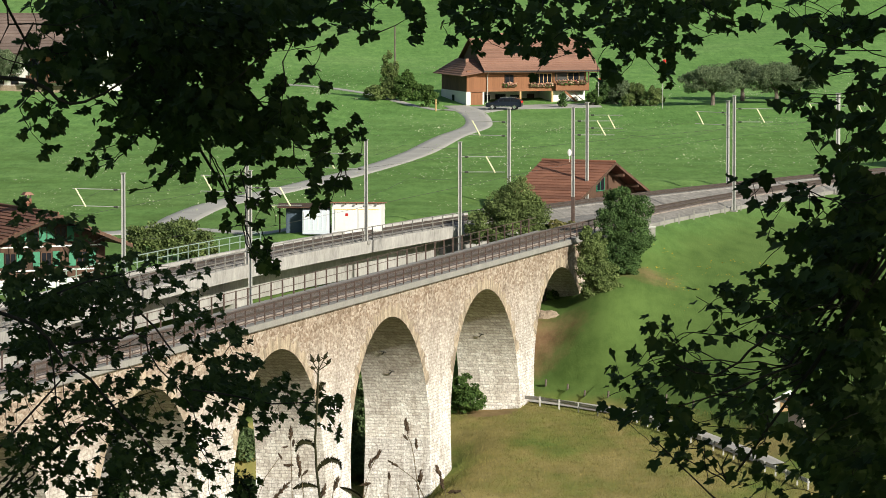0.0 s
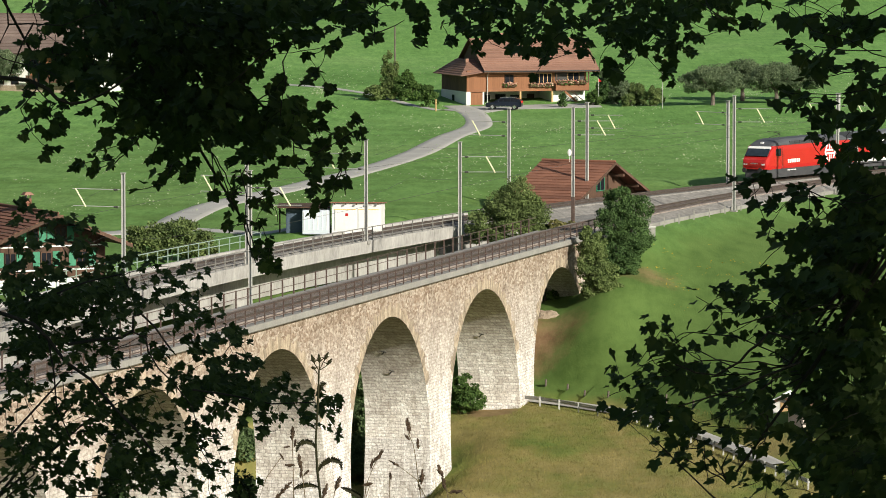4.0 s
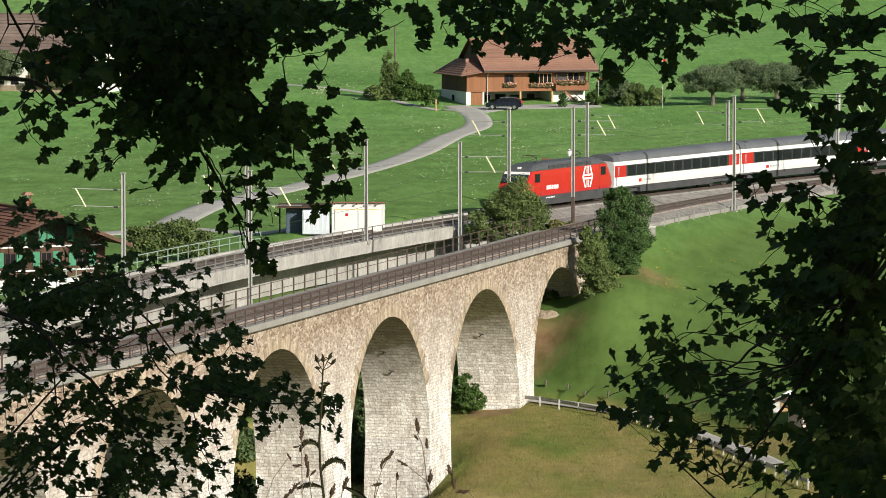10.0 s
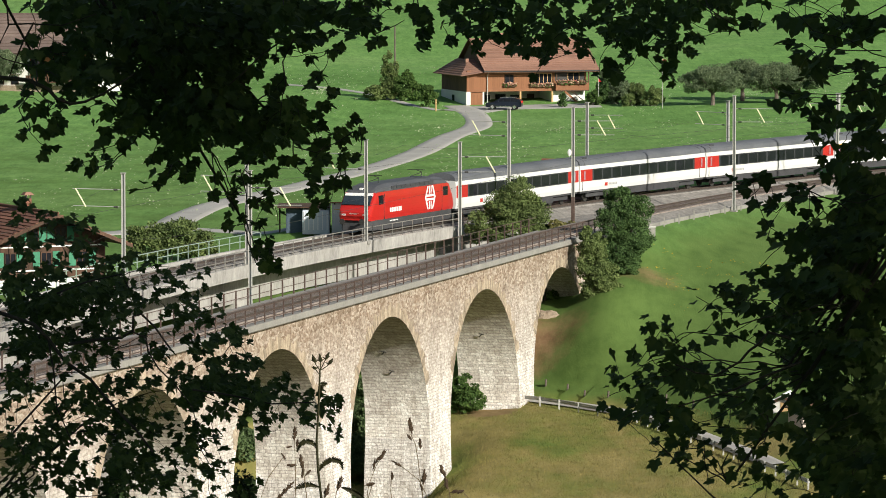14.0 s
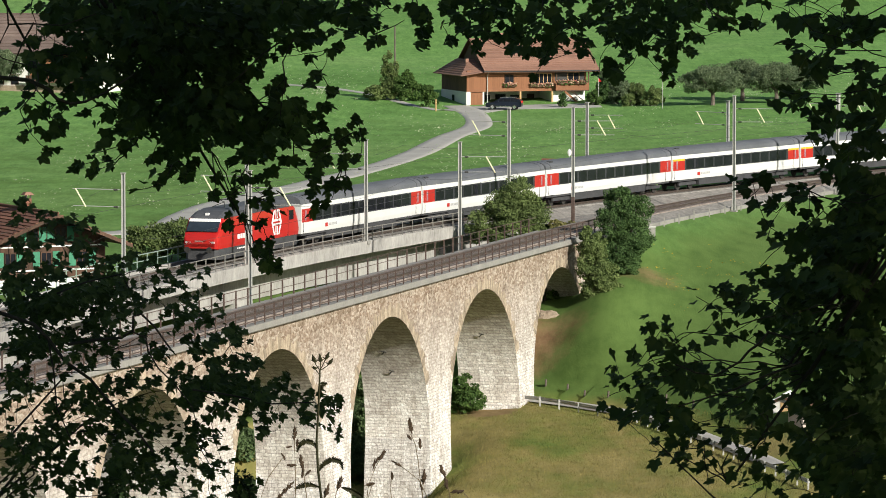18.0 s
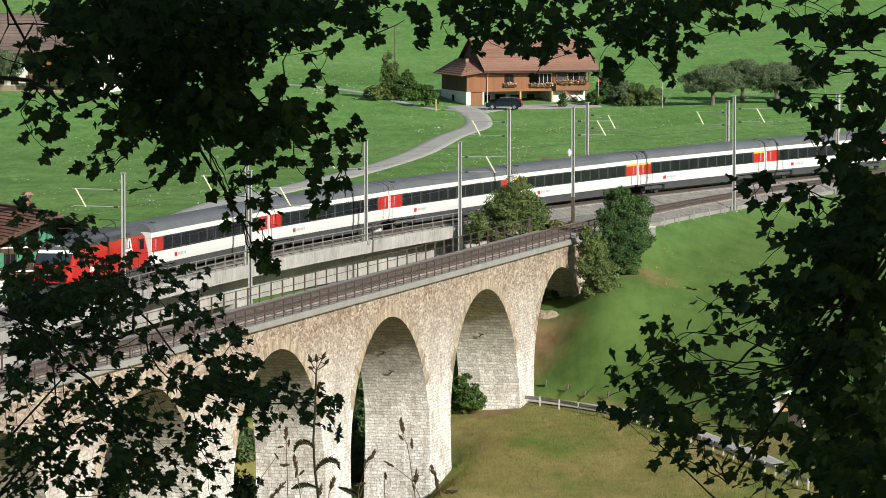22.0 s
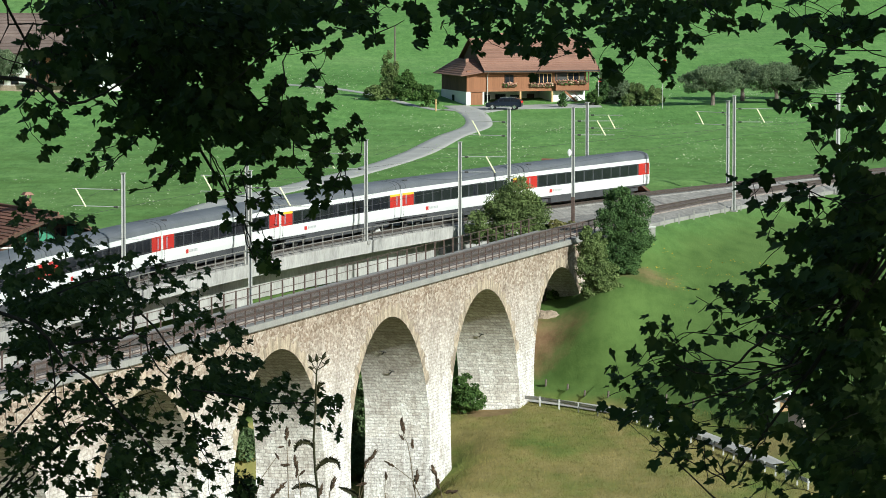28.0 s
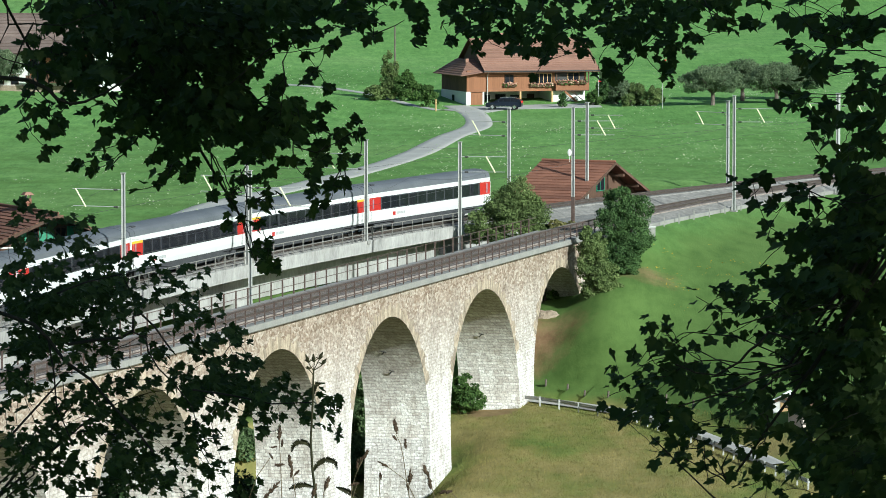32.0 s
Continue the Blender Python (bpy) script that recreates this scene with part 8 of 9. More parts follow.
# brown barn behind the main track; its gable looks along the line
bm_ = Matrix.Translation((14.9, 443.2, -3.1)) @ Matrix.Rotation(math.atan2(15.5, 8.2), 4, "Z")
barn = gable_house("barn", bm_, 14.6, 4.9, 0.0, 2.95, 5.95, 1.3, DARKWOOD, OLDTILE, "old brown timber barn with a shallow tiled roof", "barn", 16, 1.4)
planks(barn, -7.25, 7.25, -0.004, 0.1, 2.9, 0.45, DARKWOOD)
pane_window(barn, -1.3, -0.03, 3.3, 1.7, 1.25, 2, 1, SHUTTER)
part("purlin", Shape().box(1.9, 2.15, -1.3, 0.05, 4.55, 4.8), DARKWOOD, barn)
part("purlin", Shape().box(5.0, 5.25, -1.3, 0.05, 3.4, 3.65), DARKWOOD, barn)
part("purlin", Shape().box(-5.25, -5.0, -1.3, 0.05, 3.4, 3.65), DARKWOOD, barn)
dish = single("satellite_dish", Shape().lathe([(0.02, 0.0), (0.25, 0.03), (0.42, 0.12), (0.44, 0.13), (0.26, 0.06), (0.02, 0.03)], 14, (0, 0, 0), "y").tube([(0, 0.1, -1.2), (0, 0.1, 0)], 0.04), PALE, "white satellite dish on a pole above the barn roof", "dish", m=Matrix.Translation((11.85, 443.5, 3.75)) @ Matrix.Diagonal((0.42, 0.6, 0.75, 1)))

# chalet with green shutters behind the concrete viaduct
ch = gable_house("chalet", Matrix.Translation((-29.1, 346.5, -1.4)) @ Matrix.Rotation(radians(27), 4, "Z"), 9.4, 11.0, 0.0, 3.95, 5.85, 1.2, DARKWOOD, OLDTILE, "brown timber chalet with green shutters and tiled roof", "house", 14, 2.3)
planks(ch, -4.6, 4.6, -0.004, 1.0, 3.95, 0.35, DARKWOOD)
for z, ww in ((1.95, (-3.3, -0.45, 2.4)), (3.75, (-1.5, 0.7))):
    for x in ww:
        pane_window(ch, x, -0.04, z, 0.9, 1.05, 2, 1, DARKWOOD)
        for sx in (x - 0.62, x + 0.95):
            part("shutter", Shape().box(sx, sx + 0.55, -0.09, -0.045, z - 0.03, z + 1.08), SHUTTER, ch, "green wooden shutter")
for z in (1.6, 3.35):
    part("string_board", Shape().box(-4.65, 4.65, -0.1, -0.035, z, z + 0.1), PALE, ch, "pale painted string board")
part("plinth_wall", Shape().box(-4.7, 4.7, -0.05, 0.0, -0.6, 1.0), WHITEWALL, ch, "white plinth")
chim = part("chimney", Shape().box(-0.08, 0.38, 3.7, 4.2, 5.3, 6.7), OLDTILE, ch, "tile-hung chimney")
part("chimney_hood", Shape().add([(-0.25, 3.55, 6.95), (0.55, 3.55, 6.95), (0.55, 4.35, 6.95), (-0.25, 4.35, 6.95), (-0.05, 3.75, 7.17), (0.35, 3.75, 7.17), (0.35, 4.15, 7.17), (-0.05, 4.15, 7.17)], [(3, 2, 1, 0), (4, 5, 6, 7), (0, 1, 5, 4), (1, 2, 6, 5), (2, 3, 7, 6), (3, 0, 4, 7)]), TILE, chim)
for sx in (-0.08, 0.28):
    part("hood_post", Shape().box(sx, sx + 0.1, 3.72, 3.82, 6.7, 6.95), DARKIRON, chim)

# house among trees far up the meadow
fh = gable_house("village_house", Matrix.Translation((-44.5, 634, 1.3)) @ Matrix.Rotation(radians(78), 4, "Z"), 11.5, 14.5, -1.0, 6.8, 10.8, 1.5, WHITEWALL, surface("grey_brown_tile", (0.12, 0.085, 0.07), (0.22, 0.165, 0.145), 0.88, coarse=0.5, fine=7, relief=0.02, vary=0.2), "white village house with orange timber storey and dark tiled roof", "house", 12)
part("stone_base", Shape().box(-5.95, -5.76, 0.1, 14.4, -1.0, 1.5), ROCK, fh, "brown rubble stone base")
part("timber_bay", Shape().box(-5.95, -5.75, 1.2, 9.4, 2.6, 6.4), LARCH, fh, "orange boarded bay")
for y in (2.2, 5.2, 8.0):
    w = part("window", Shape().box(-6.02, -5.95, y, y + 1.2, 3.9, 5.3), DARKWOOD, fh, "dark framed window")
    part("pane", Shape().box(-6.05, -6.02, y + 0.1, y + 1.1, 4.0, 5.2), GLASS, w)
for y in (11.0, 13.0):
    w = part("window", Shape().box(-5.8, -5.74, y, y + 1.1, 1.6, 3.0), DARKWOOD, fh, "dark framed window")
    part("pane", Shape().box(-5.83, -5.8, y + 0.1, y + 1.0, 1.7, 2.9), GLASS, w)
part("timber_balcony", Shape().box(-7.2, -5.8, 1.0, 9.6, 1.9, 2.05).box(-7.25, -7.18, 1.0, 9.6, 1.9, 2.9), DARKWOOD, fh, "dark wooden balcony")

# garage, white tank box and blue container by the line
gar = thing("garage", Matrix.Translation((-9.25, 393.4, -0.05)) @ Matrix.Rotation(radians(-3), 4, "Z"), "cream flat-roofed garage with two closed doors", "garage")
part("wall", Shape().loft([[(x, 0, -0.5), (x, 5.0, -0.5), (x, 5.0, 1.95), (x, 0, 2.25)] for x in (0, 4.1)]), CREAM, gar, "cream sheet walls")
part("roof", Shape().loft([[(x, -0.2, 2.262), (x, 5.1, 1.942), (x, 5.1, 2.022), (x, -0.2, 2.342)] for x in (-0.15, 4.25)]), OLDTILE, gar, "thin brown flat roof")
for x in (0.25, 2.2):
    d = part("garage_door", Shape().box(x, x + 1.75, -0.05, 0.0, 0.02, 1.68), CREAM, gar, "cream up-and-over door")
    part("door_edge", Shape().box(x - 0.03, x + 1.78, -0.06, -0.02, 1.68, 1.73), YELLOW, d)
    for k in range(5):
        part("door_panel", Shape().box(x + 0.03, x + 1.72, -0.065, -0.05, 0.04 + k * 0.33, 0.35 + k * 0.33), CREAM, d)
part("sign", Shape().box(1.12, 1.36, -0.08, -0.066, 1.18, 1.40), DOORRED, gar, "small red and white sign")
for k in range(5):
    part("rafter_end", Shape().box(0.2 + k * 0.9, 0.32 + k * 0.9, -0.35, -0.2, 2.13, 2.25), DARKWOOD, gar)
tank = thing("white_box_container", Matrix.Translation((-11.7, 393.2, -0.1)), "white sheet-metal box standing beside the garage", "container")
soften(part("body", Shape().box(0, 2.25, 0, 3.0, -0.3, 1.7), surface("pale_blue_sheet", (0.48, 0.53, 0.58), (0.58, 0.63, 0.68), 0.6), tank), 0.05)
for k in range(6):
    part("rib", Shape().box(0.12 + k * 0.38, 0.2 + k * 0.38, -0.03, 0.0, 0.05, 1.6), PALE, tank)
skip_ = thing("blue_container", Matrix.Translation((-13.1, 394.5, -0.1)), "dark slate-blue metal container beside the garage", "container")
BLUEPAINT = surface("slate_blue_paint", (0.05, 0.075, 0.11), (0.09, 0.12, 0.16), 0.6, coarse=0.6, fine=8, relief=0)
soften(part("body", Shape().box(0, 1.35, 0, 3.0, -0.3, 1.75), BLUEPAINT, skip_), 0.04)
for k in range(4):
    part("rib", Shape().box(0.1 + k * 0.32, 0.18 + k * 0.32, -0.03, 0.0, 0.05, 1.65), BLUEPAINT, skip_)

shelter = thing("lean_to_shelter", Matrix.Translation((-13.4, 392.9, -0.1)), "dark flat shelter roof on posts over the containers", "shelter")
part("roof", Shape().loft([[(x, 0.75, 1.86), (x, 4.6, 1.98), (x, 4.6, 2.06), (x, 0.75, 1.94)] for x in (-0.4, 4.0)]), DARKWOOD, shelter, "thin dark sheet roof")
for x in (-0.3, 3.9):
    for y in (3.6, 4.4):
        part("post", Shape().box(x - 0.05, x + 0.05, y - 0.05, y + 0.05, -0.4, 1.87), DARKWOOD, shelter)

# huts on the valley floor
hut = gable_house("field_hut", Matrix.Translation((27.6, 348.5, gz(27.6, 348.5))) @ Matrix.Rotation(radians(20), 4, "Z"), 2.2, 2.6, -0.4, 1.2, 1.8, 0.3, surface("pink_wall", (0.44, 0.36, 0.31), (0.58, 0.49, 0.43), 0.9), surface("hut_roofing", (0.20, 0.15, 0.115), (0.32, 0.26, 0.21), 0.9), "small pink-walled hut in the valley", "hut", 5, 0.3)
part("hut_door", Shape().box(-0.4, 0.4, -0.04, -0.005, -0.1, 1.1), DARKWOOD, hut)
hut2 = gable_house("white_hut", Matrix.Translation((25.6, 353.5, gz(25.6, 353.5))) @ Matrix.Rotation(radians(-15), 4, "Z"), 1.7, 2.0, -0.4, 0.75, 1.15, 0.2, WHITEWALL, PALE, "small white hut in the valley", "hut", 4, 0.25)
part("hut_door", Shape().box(-0.3, 0.3, -0.04, -0.005, -0.1, 0.65), TIMBER, hut2)


# ---------------------------------------------------------------- parked car
def build_car(m):
    c = thing("parked_car", m, "dark navy estate car parked in the farmyard", "car")
    prof = [(-2.3, 0.45), (-2.28, 0.75), (-2.0, 0.88), (-1.2, 0.98), (-0.35, 1.44), (0.3, 1.50), (1.5, 1.47), (2.05, 1.30), (2.22, 0.95), (2.28, 0.6), (2.22, 0.35), (-2.2, 0.3)]
    rings = []
    for y, k in ((-0.86, 0.93), (-0.90, 1.0), (0.90, 1.0), (0.86, 0.93)):
        rings.append([(x, y * (0.82 if z > 1.1 else 1.0), mix(0.7, z, k)) for x, z in prof])
    soften(part("body", Shape().loft(rings), CARBLUE, c, "glossy navy body"), 0.04)
    for y in (-0.80, 0.80):
        for x0, x1 in ((-0.95, -0.1), (-0.02, 0.85), (0.93, 1.75)):
            ys = y * 1.0
            part("side_window", Shape().add([(x0 + (0.28 if x0 < -0.5 else 0), ys, 1.02), (x1, ys, 1.02), (x1 - (0.1 if x1 > 1.5 else 0), ys * 0.93, 1.38), (x0 + (0.62 if x0 < -0.5 else 0), ys * 0.93, 1.38)] + [(x0 + (0.28 if x0 < -0.5 else 0), ys * 1.04, 1.02), (x1, ys * 1.04, 1.02), (x1 - (0.1 if x1 > 1.5 else 0), ys * 0.97, 1.38), (x0 + (0.62 if x0 < -0.5 else 0), ys * 0.97, 1.38)],
                                            [(3, 2, 1, 0), (4, 5, 6, 7), (0, 1, 5, 4), (1, 2, 6, 5), (2, 3, 7, 6), (3, 0, 4, 7)]), GLASS, c, "tinted side window")
        for x in (-1.42, 1.38):
            w = part("wheel", Shape().lathe([(0.12, -0.1), (0.32, -0.1), (0.33, 0.0), (0.32, 0.1), (0.12, 0.1)], 18, (x, y * 1.06, 0.33), "y"), RUBBER, c)
            part("rim", Shape().lathe([(0.02, -0.11), (0.21, -0.12), (0.21, 0.11), (0.02, 0.11)], 10, (x, y * 1.07, 0.33), "y"), CHROME, w, "silver alloy rim")
        part("roof_rail", Shape().tube([(-0.4, y * 0.85, 1.53), (1.5, y * 0.85, 1.54)], 0.025), CHROME, c)
        part("side_trim", Shape().box(-1.0, 1.0, y * 1.13 - 0.01, y * 1.13 + 0.01, 0.40, 0.46), CHROME, c)
        part("mirror", Shape().box(-0.85, -0.68, y * 1.2 - 0.1, y * 1.2 + 0.1, 0.98, 1.1), CARBLUE, c)
    part("windscreen", Shape().add([(-1.15, -0.7, 1.0), (-1.15, 0.7, 1.0), (-0.42, 0.62, 1.42), (-0.42, -0.62, 1.42), (-1.2, -0.7, 1.03), (-1.2, 0.7, 1.03), (-0.46, 0.62, 1.46), (-0.46, -0.62, 1.46)], [(0, 1, 2, 3), (7, 6, 5, 4), (0, 4, 5, 1), (1, 5, 6, 2), (2, 6, 7, 3), (3, 7, 4, 0)]), GLASS, c)
    for y in (-0.65, 0.65):
        part("headlight", Shape().box(-2.31, -2.15, y - 0.18, y + 0.18, 0.66, 0.8), PALE, c, "pale headlight")
        part("tail_light", Shape().box(2.18, 2.29, y - 0.14, y + 0.14, 0.8, 1.1), FLAGRED, c, "red tail light")
    part("number_plate", Shape().box(-2.34, -2.29, -0.26, 0.26, 0.5, 0.62), PALE, c, "plain pale plate")


build_car(Matrix.Translation((7.75, 598.6, gz(7.75, 598.6) + 0.07)) @ Matrix.Rotation(radians(-8), 4, "Z"))
# ---------------------------------------------------------------- bushes and trees of the valley
def bush(name, x, y, z, blobs, mat, size, density, label, category="bush", group="", trunk=0.07, stem_to=None):
    """A bush: several stems, and leaves in overlapping uneven crowns. blobs: (dx, dy, dz, rx, ry, rz)."""
    seed = int(abs(x * 13 + y * 7 + z * 3)) % 9973
    rng = np.random.default_rng(seed)
    t = thing(name, Matrix.Translation((x, y, z)), label, category, group)
    wood = Shape()
    for dx, dy, dz, rx, ry, rz in blobs:
        wood.tube([(dx * 0.15, dy * 0.15, -0.4), (dx * 0.6, dy * 0.6, dz * 0.5), (dx, dy, dz + rz * 0.4)], trunk, trunk * 0.3, 6)
    part("trunk", wood, WOODBARK, t, "grey-brown stems")
    for dx, dy, dz, rx, ry, rz in blobs:
        vol = rx * ry * rz
        count = int(density * (rx * rz + rx * ry + ry * rz) / (size * size) * 24)
        cr = part("crown", crown_leaves("crown", (dx, dy, dz), (rx, ry, rz), min(count, 15000), size, rng, mat, 0.25), mat, t)
        tagged(cr, kind="stuff")
    return t


bush("lineside_bush", 5.5, 398.5, -1.9, [(0.9, 0, 4.3, 1.7, 1.8, 1.5), (1.6, 0.3, 2.7, 1.7, 1.8, 1.7), (-0.3, 0, 3.2, 1.7, 1.8, 1.6), (-1.9, 0.2, 1.7, 1.5, 1.7, 1.4), (0.4, -0.5, 1.3, 2.4, 1.7, 1.5)], OLIVE, 0.15, 1.0, "broad pale green bush between the two bridges")
bush("bank_tree", 14.9, 391.5, gz(14.9, 391.5) - 0.8, [(-0.3, 0, 6.9, 1.2, 1.4, 1.3), (0.9, 0.2, 6.0, 1.5, 1.6, 1.5), (-0.9, 0, 5.0, 1.4, 1.5, 1.6), (0.8, 0.2, 4.0, 1.7, 1.7, 1.7), (-0.4, 0.0, 2.8, 1.6, 1.6, 1.6), (0.3, 0, 1.3, 1.3, 1.4, 1.3)], DEEP, 0.15, 0.85, "tall dark green bushy tree at the end of the viaduct", "tree", trunk=0.12)
bush("bank_bush", 12.5, 386.6, gz(12.5, 386.6) - 0.7, [(-0.5, 0, 5.3, 0.9, 1.1, 0.9), (-0.2, 0, 4.2, 1.2, 1.2, 1.2), (-0.6, 0, 3.0, 1.1, 1.2, 1.2), (0.4, 0, 2.2, 1.3, 1.3, 1.2), (0.9, 0.2, 1.1, 1.3, 1.3, 1.0), (-0.1, 0.2, 0.9, 1.0, 1.2, 0.9)], OLIVE, 0.15, 0.85, "upright pale green bush before the end arch", "bush", trunk=0.09)
bush("trackside_weeds", 9.7, 404.0, -1.0, [(0, 0, 0.5, 0.9, 0.8, 0.6), (1.1, 0.2, 0.4, 0.8, 0.7, 0.5)], TALLGRASS, 0.16, 0.8, "yellow-green tall weeds beside the track", "weeds", trunk=0.02)
bush("arch_bush", 1.6, 371.5, gz(1.6, 371.5), [(0, 0, 2.1, 1.2, 1.2, 1.0), (0.3, 0, 1.0, 1.3, 1.2, 1.0), (-0.6, 0, 1.4, 0.9, 0.9, 1.2)], HEDGE, 0.18, 1.2, "small green bush at the foot of a pier")
bush("arch_bush", 8.4, 391.0, gz(8.4, 391), [(0, 0, 0.9, 0.9, 0.9, 1.2), (0.3, 0, 1.9, 0.6, 0.6, 0.9)], HEDGE, 0.22, 1.4, "small green bush under the end arch")
bush("roadside_bush", -21.6, 372.5, gz(-21.6, 372.5), [(-1.6, 0, 1.3, 1.9, 1.6, 1.5), (0.6, 0.2, 1.8, 2.1, 1.6, 1.6), (2.2, 0, 1.1, 1.5, 1.4, 1.3)], OLIVE, 0.19, 1.2, "broad green bush behind the concrete viaduct")
bush("garden_tree", -6.9, 612, gz(-6.9, 612), [(0, 0, 3.9, 0.9, 0.9, 2.2), (0.1, 0, 2.2, 1.3, 1.2, 1.8), (0, 0, 1.0, 1.6, 1.5, 1.1)], OLIVE, 0.24, 1.3, "pointed green garden tree in the meadow", "tree", "garden trees", 0.1)
bush("garden_shrub", -4.9, 611, gz(-4.9, 611), [(0, 0, 1.8, 1.5, 1.4, 1.7), (1.2, 0, 1.2, 1.1, 1.2, 1.2), (0.2, 0, 3.0, 0.8, 0.8, 0.9)], HEDGE, 0.24, 1.3, "rounded green shrub in the meadow", "bush", "garden shrubs")
bush("garden_shrub", -8.8, 611, gz(-8.8, 611), [(0, 0, 1.0, 1.4, 1.2, 1.1)], OLIVE, 0.24, 1.3, "low grey-green shrub in the meadow", "bush", "garden shrubs")
bush("garden_shrub", -1.8, 603, gz(-1.8, 603), [(0, 0, 0.9, 1.3, 1.1, 1.1), (-0.2, 0, 2.0, 0.8, 0.8, 0.9)], HEDGE, 0.24, 1.3, "clipped green shrub beside the yard", "bush", "garden shrubs")
for i, (x, y, r, h, mt) in enumerate([(20.6, 606, 1.3, 3.4, DEEP), (22.4, 606, 1.6, 3.2, ORCHARD), (24.6, 602, 1.2, 2.9, OLIVE), (26.6, 600, 1.3, 2.6, OLIVE), (19.2, 604, 0.9, 1.8, HEDGE), (23.4, 600.5, 0.8, 1.6, OLIVE), (21.4, 612, 1.4, 4.2, ORCHARD)]):
    bush("garden_shrub", x, y, gz(x, y), [(0, 0, h * 0.62, r * 0.8, r, h * 0.4), (r * 0.5, 0, h * 0.4, r * 0.7, r * 0.7, h * 0.4), (-r * 0.4, 0, h * 0.3, r * 0.7, r * 0.6, h * 0.32)], mt, 0.22, 1.0, "leafy shrub of the hedge beside the farmhouse", "bush", "garden shrubs")
bush("house_plant", 15.2, 601.5, gz(15.2, 601.5), [(0, 0, 0.9, 0.5, 0.4, 0.9)], DEEP, 0.2, 1.4, "upright evergreen shrub by the house wall")

def fruit_tree(x, y, r, h, label):
    z = gz(x, y)
    rng = np.random.default_rng(int(x * 31) % 999)
    t = thing("fruit_tree", Matrix.Translation((x, y, z)), label, "tree", "orchard trees")
    w = Shape().tube([(0, 0, -0.3), (0.05, 0, 0.8), (0, 0, 1.7)], 0.30, 0.22, 8)
    for k in range(6):
        an = k * 1.05
        w.tube([(0, 0, 1.5), (math.cos(an) * r * 0.35, math.sin(an) * r * 0.35, h * 0.5), (math.cos(an) * r * 0.8, math.sin(an) * r * 0.8, h * 0.68)], 0.13, 0.04, 5)
    part("trunk", w, WOODBARK, t, "gnarled grey trunk and limbs")
    for dx, dz, k in ((-r * 0.45, h * 0.60, 0.62), (r * 0.42, h * 0.62, 0.64), (0, h * 0.74, 0.7)):
        cr = part("crown", crown_leaves("crown", (dx, 0, dz), (r * k, r * k * 0.9, h * 0.30), 8200, 0.18, rng, ORCHARD, 0.34), ORCHARD, t)
        tagged(cr, kind="stuff")


fruit_tree(34.0, 597.5, 3.6, 4.9, "spreading grey-green apple tree in the meadow")
fruit_tree(42.1, 598.5, 3.3, 5.0, "spreading grey-green apple tree in the meadow")
fruit_tree(38.3, 606.5, 3.6, 5.0, "spreading grey-green apple tree in the meadow")
fruit_tree(45.6, 607.5, 3.2, 4.8, "spreading grey-green apple tree in the meadow")
fruit_tree(-59.0, 628, 3.0, 5.5, "green tree beside the village house")
fruit_tree(-46.0, 652, 3.2, 6.5, "green tree beside the village house")

# dark trees added in the gorge to stand for its shaded grass slope
SLOPESHADE = leafage("slope_shade_leaves", (0.030, 0.058, 0.022), (0.058, 0.098, 0.040), 0.4, 0.25)
for i, (a, n, h) in enumerate([(-21, -9.5, 12.5), (-11, -9.0, 12.0), (-42, -9.0, 11.0)]):
    p = OLD.at(float(a), float(n))
    g = gz(p.x, p.y)
    bush("gorge_shade_tree", p.x, p.y, g, [(0, 0, h * 0.72, 2.9, 3.2, h * 0.26), (0.6, 0.8, h * 0.5, 3.3, 3.4, h * 0.26), (-0.6, -0.5, h * 0.28, 3.0, 2.8, h * 0.26)], SLOPESHADE, 0.3, 0.6, "dark green tree put in for the shaded slope between the bridges", "tree", "gorge trees", 0.16)


# shrubs added behind the arches, their greens standing for grass in shade
SHADESCRUB = leafage("shade_scrub_leaves", (0.085, 0.135, 0.055), (0.135, 0.195, 0.088), 0.4, 0.25)
for a, n, mt in [(a, n, mt) for a in (-5, -1.5, 2, 5.5) for n, mt in ((-5.5, HEDGE), (-8.0, SLOPESHADE), (-11.0, SHADESCRUB))] + [(a, n, SHADESCRUB) for a, n in ((9, -5.5), (9, -8.0), (9, -11.0), (11.6, -13.4), (13.6, -14.0), (15.8, -5.6), (18.4, -6.2), (21, -6.9), (23.5, -7.4), (24.5, -8.4), (27, -8.6), (29, -9.2), (31, -9.6), (33.2, -10.2), (35.4, -10.9))]:
    p = OLD.at(float(a), float(n) + 0.4 * math.sin(a * 2.1))
    g = gz(p.x, p.y)
    bush("gorge_shrub", p.x, p.y, g - 0.5, [(0, 0, 0.8, 2.4, 2.2, 1.1), (0.8, -0.4, 1.1, 1.6, 1.5, 0.9)], mt, 0.26, 0.75, "dark green shrub added for the shaded grass behind the arches", "bush", "shrubs behind the arches", 0.04)


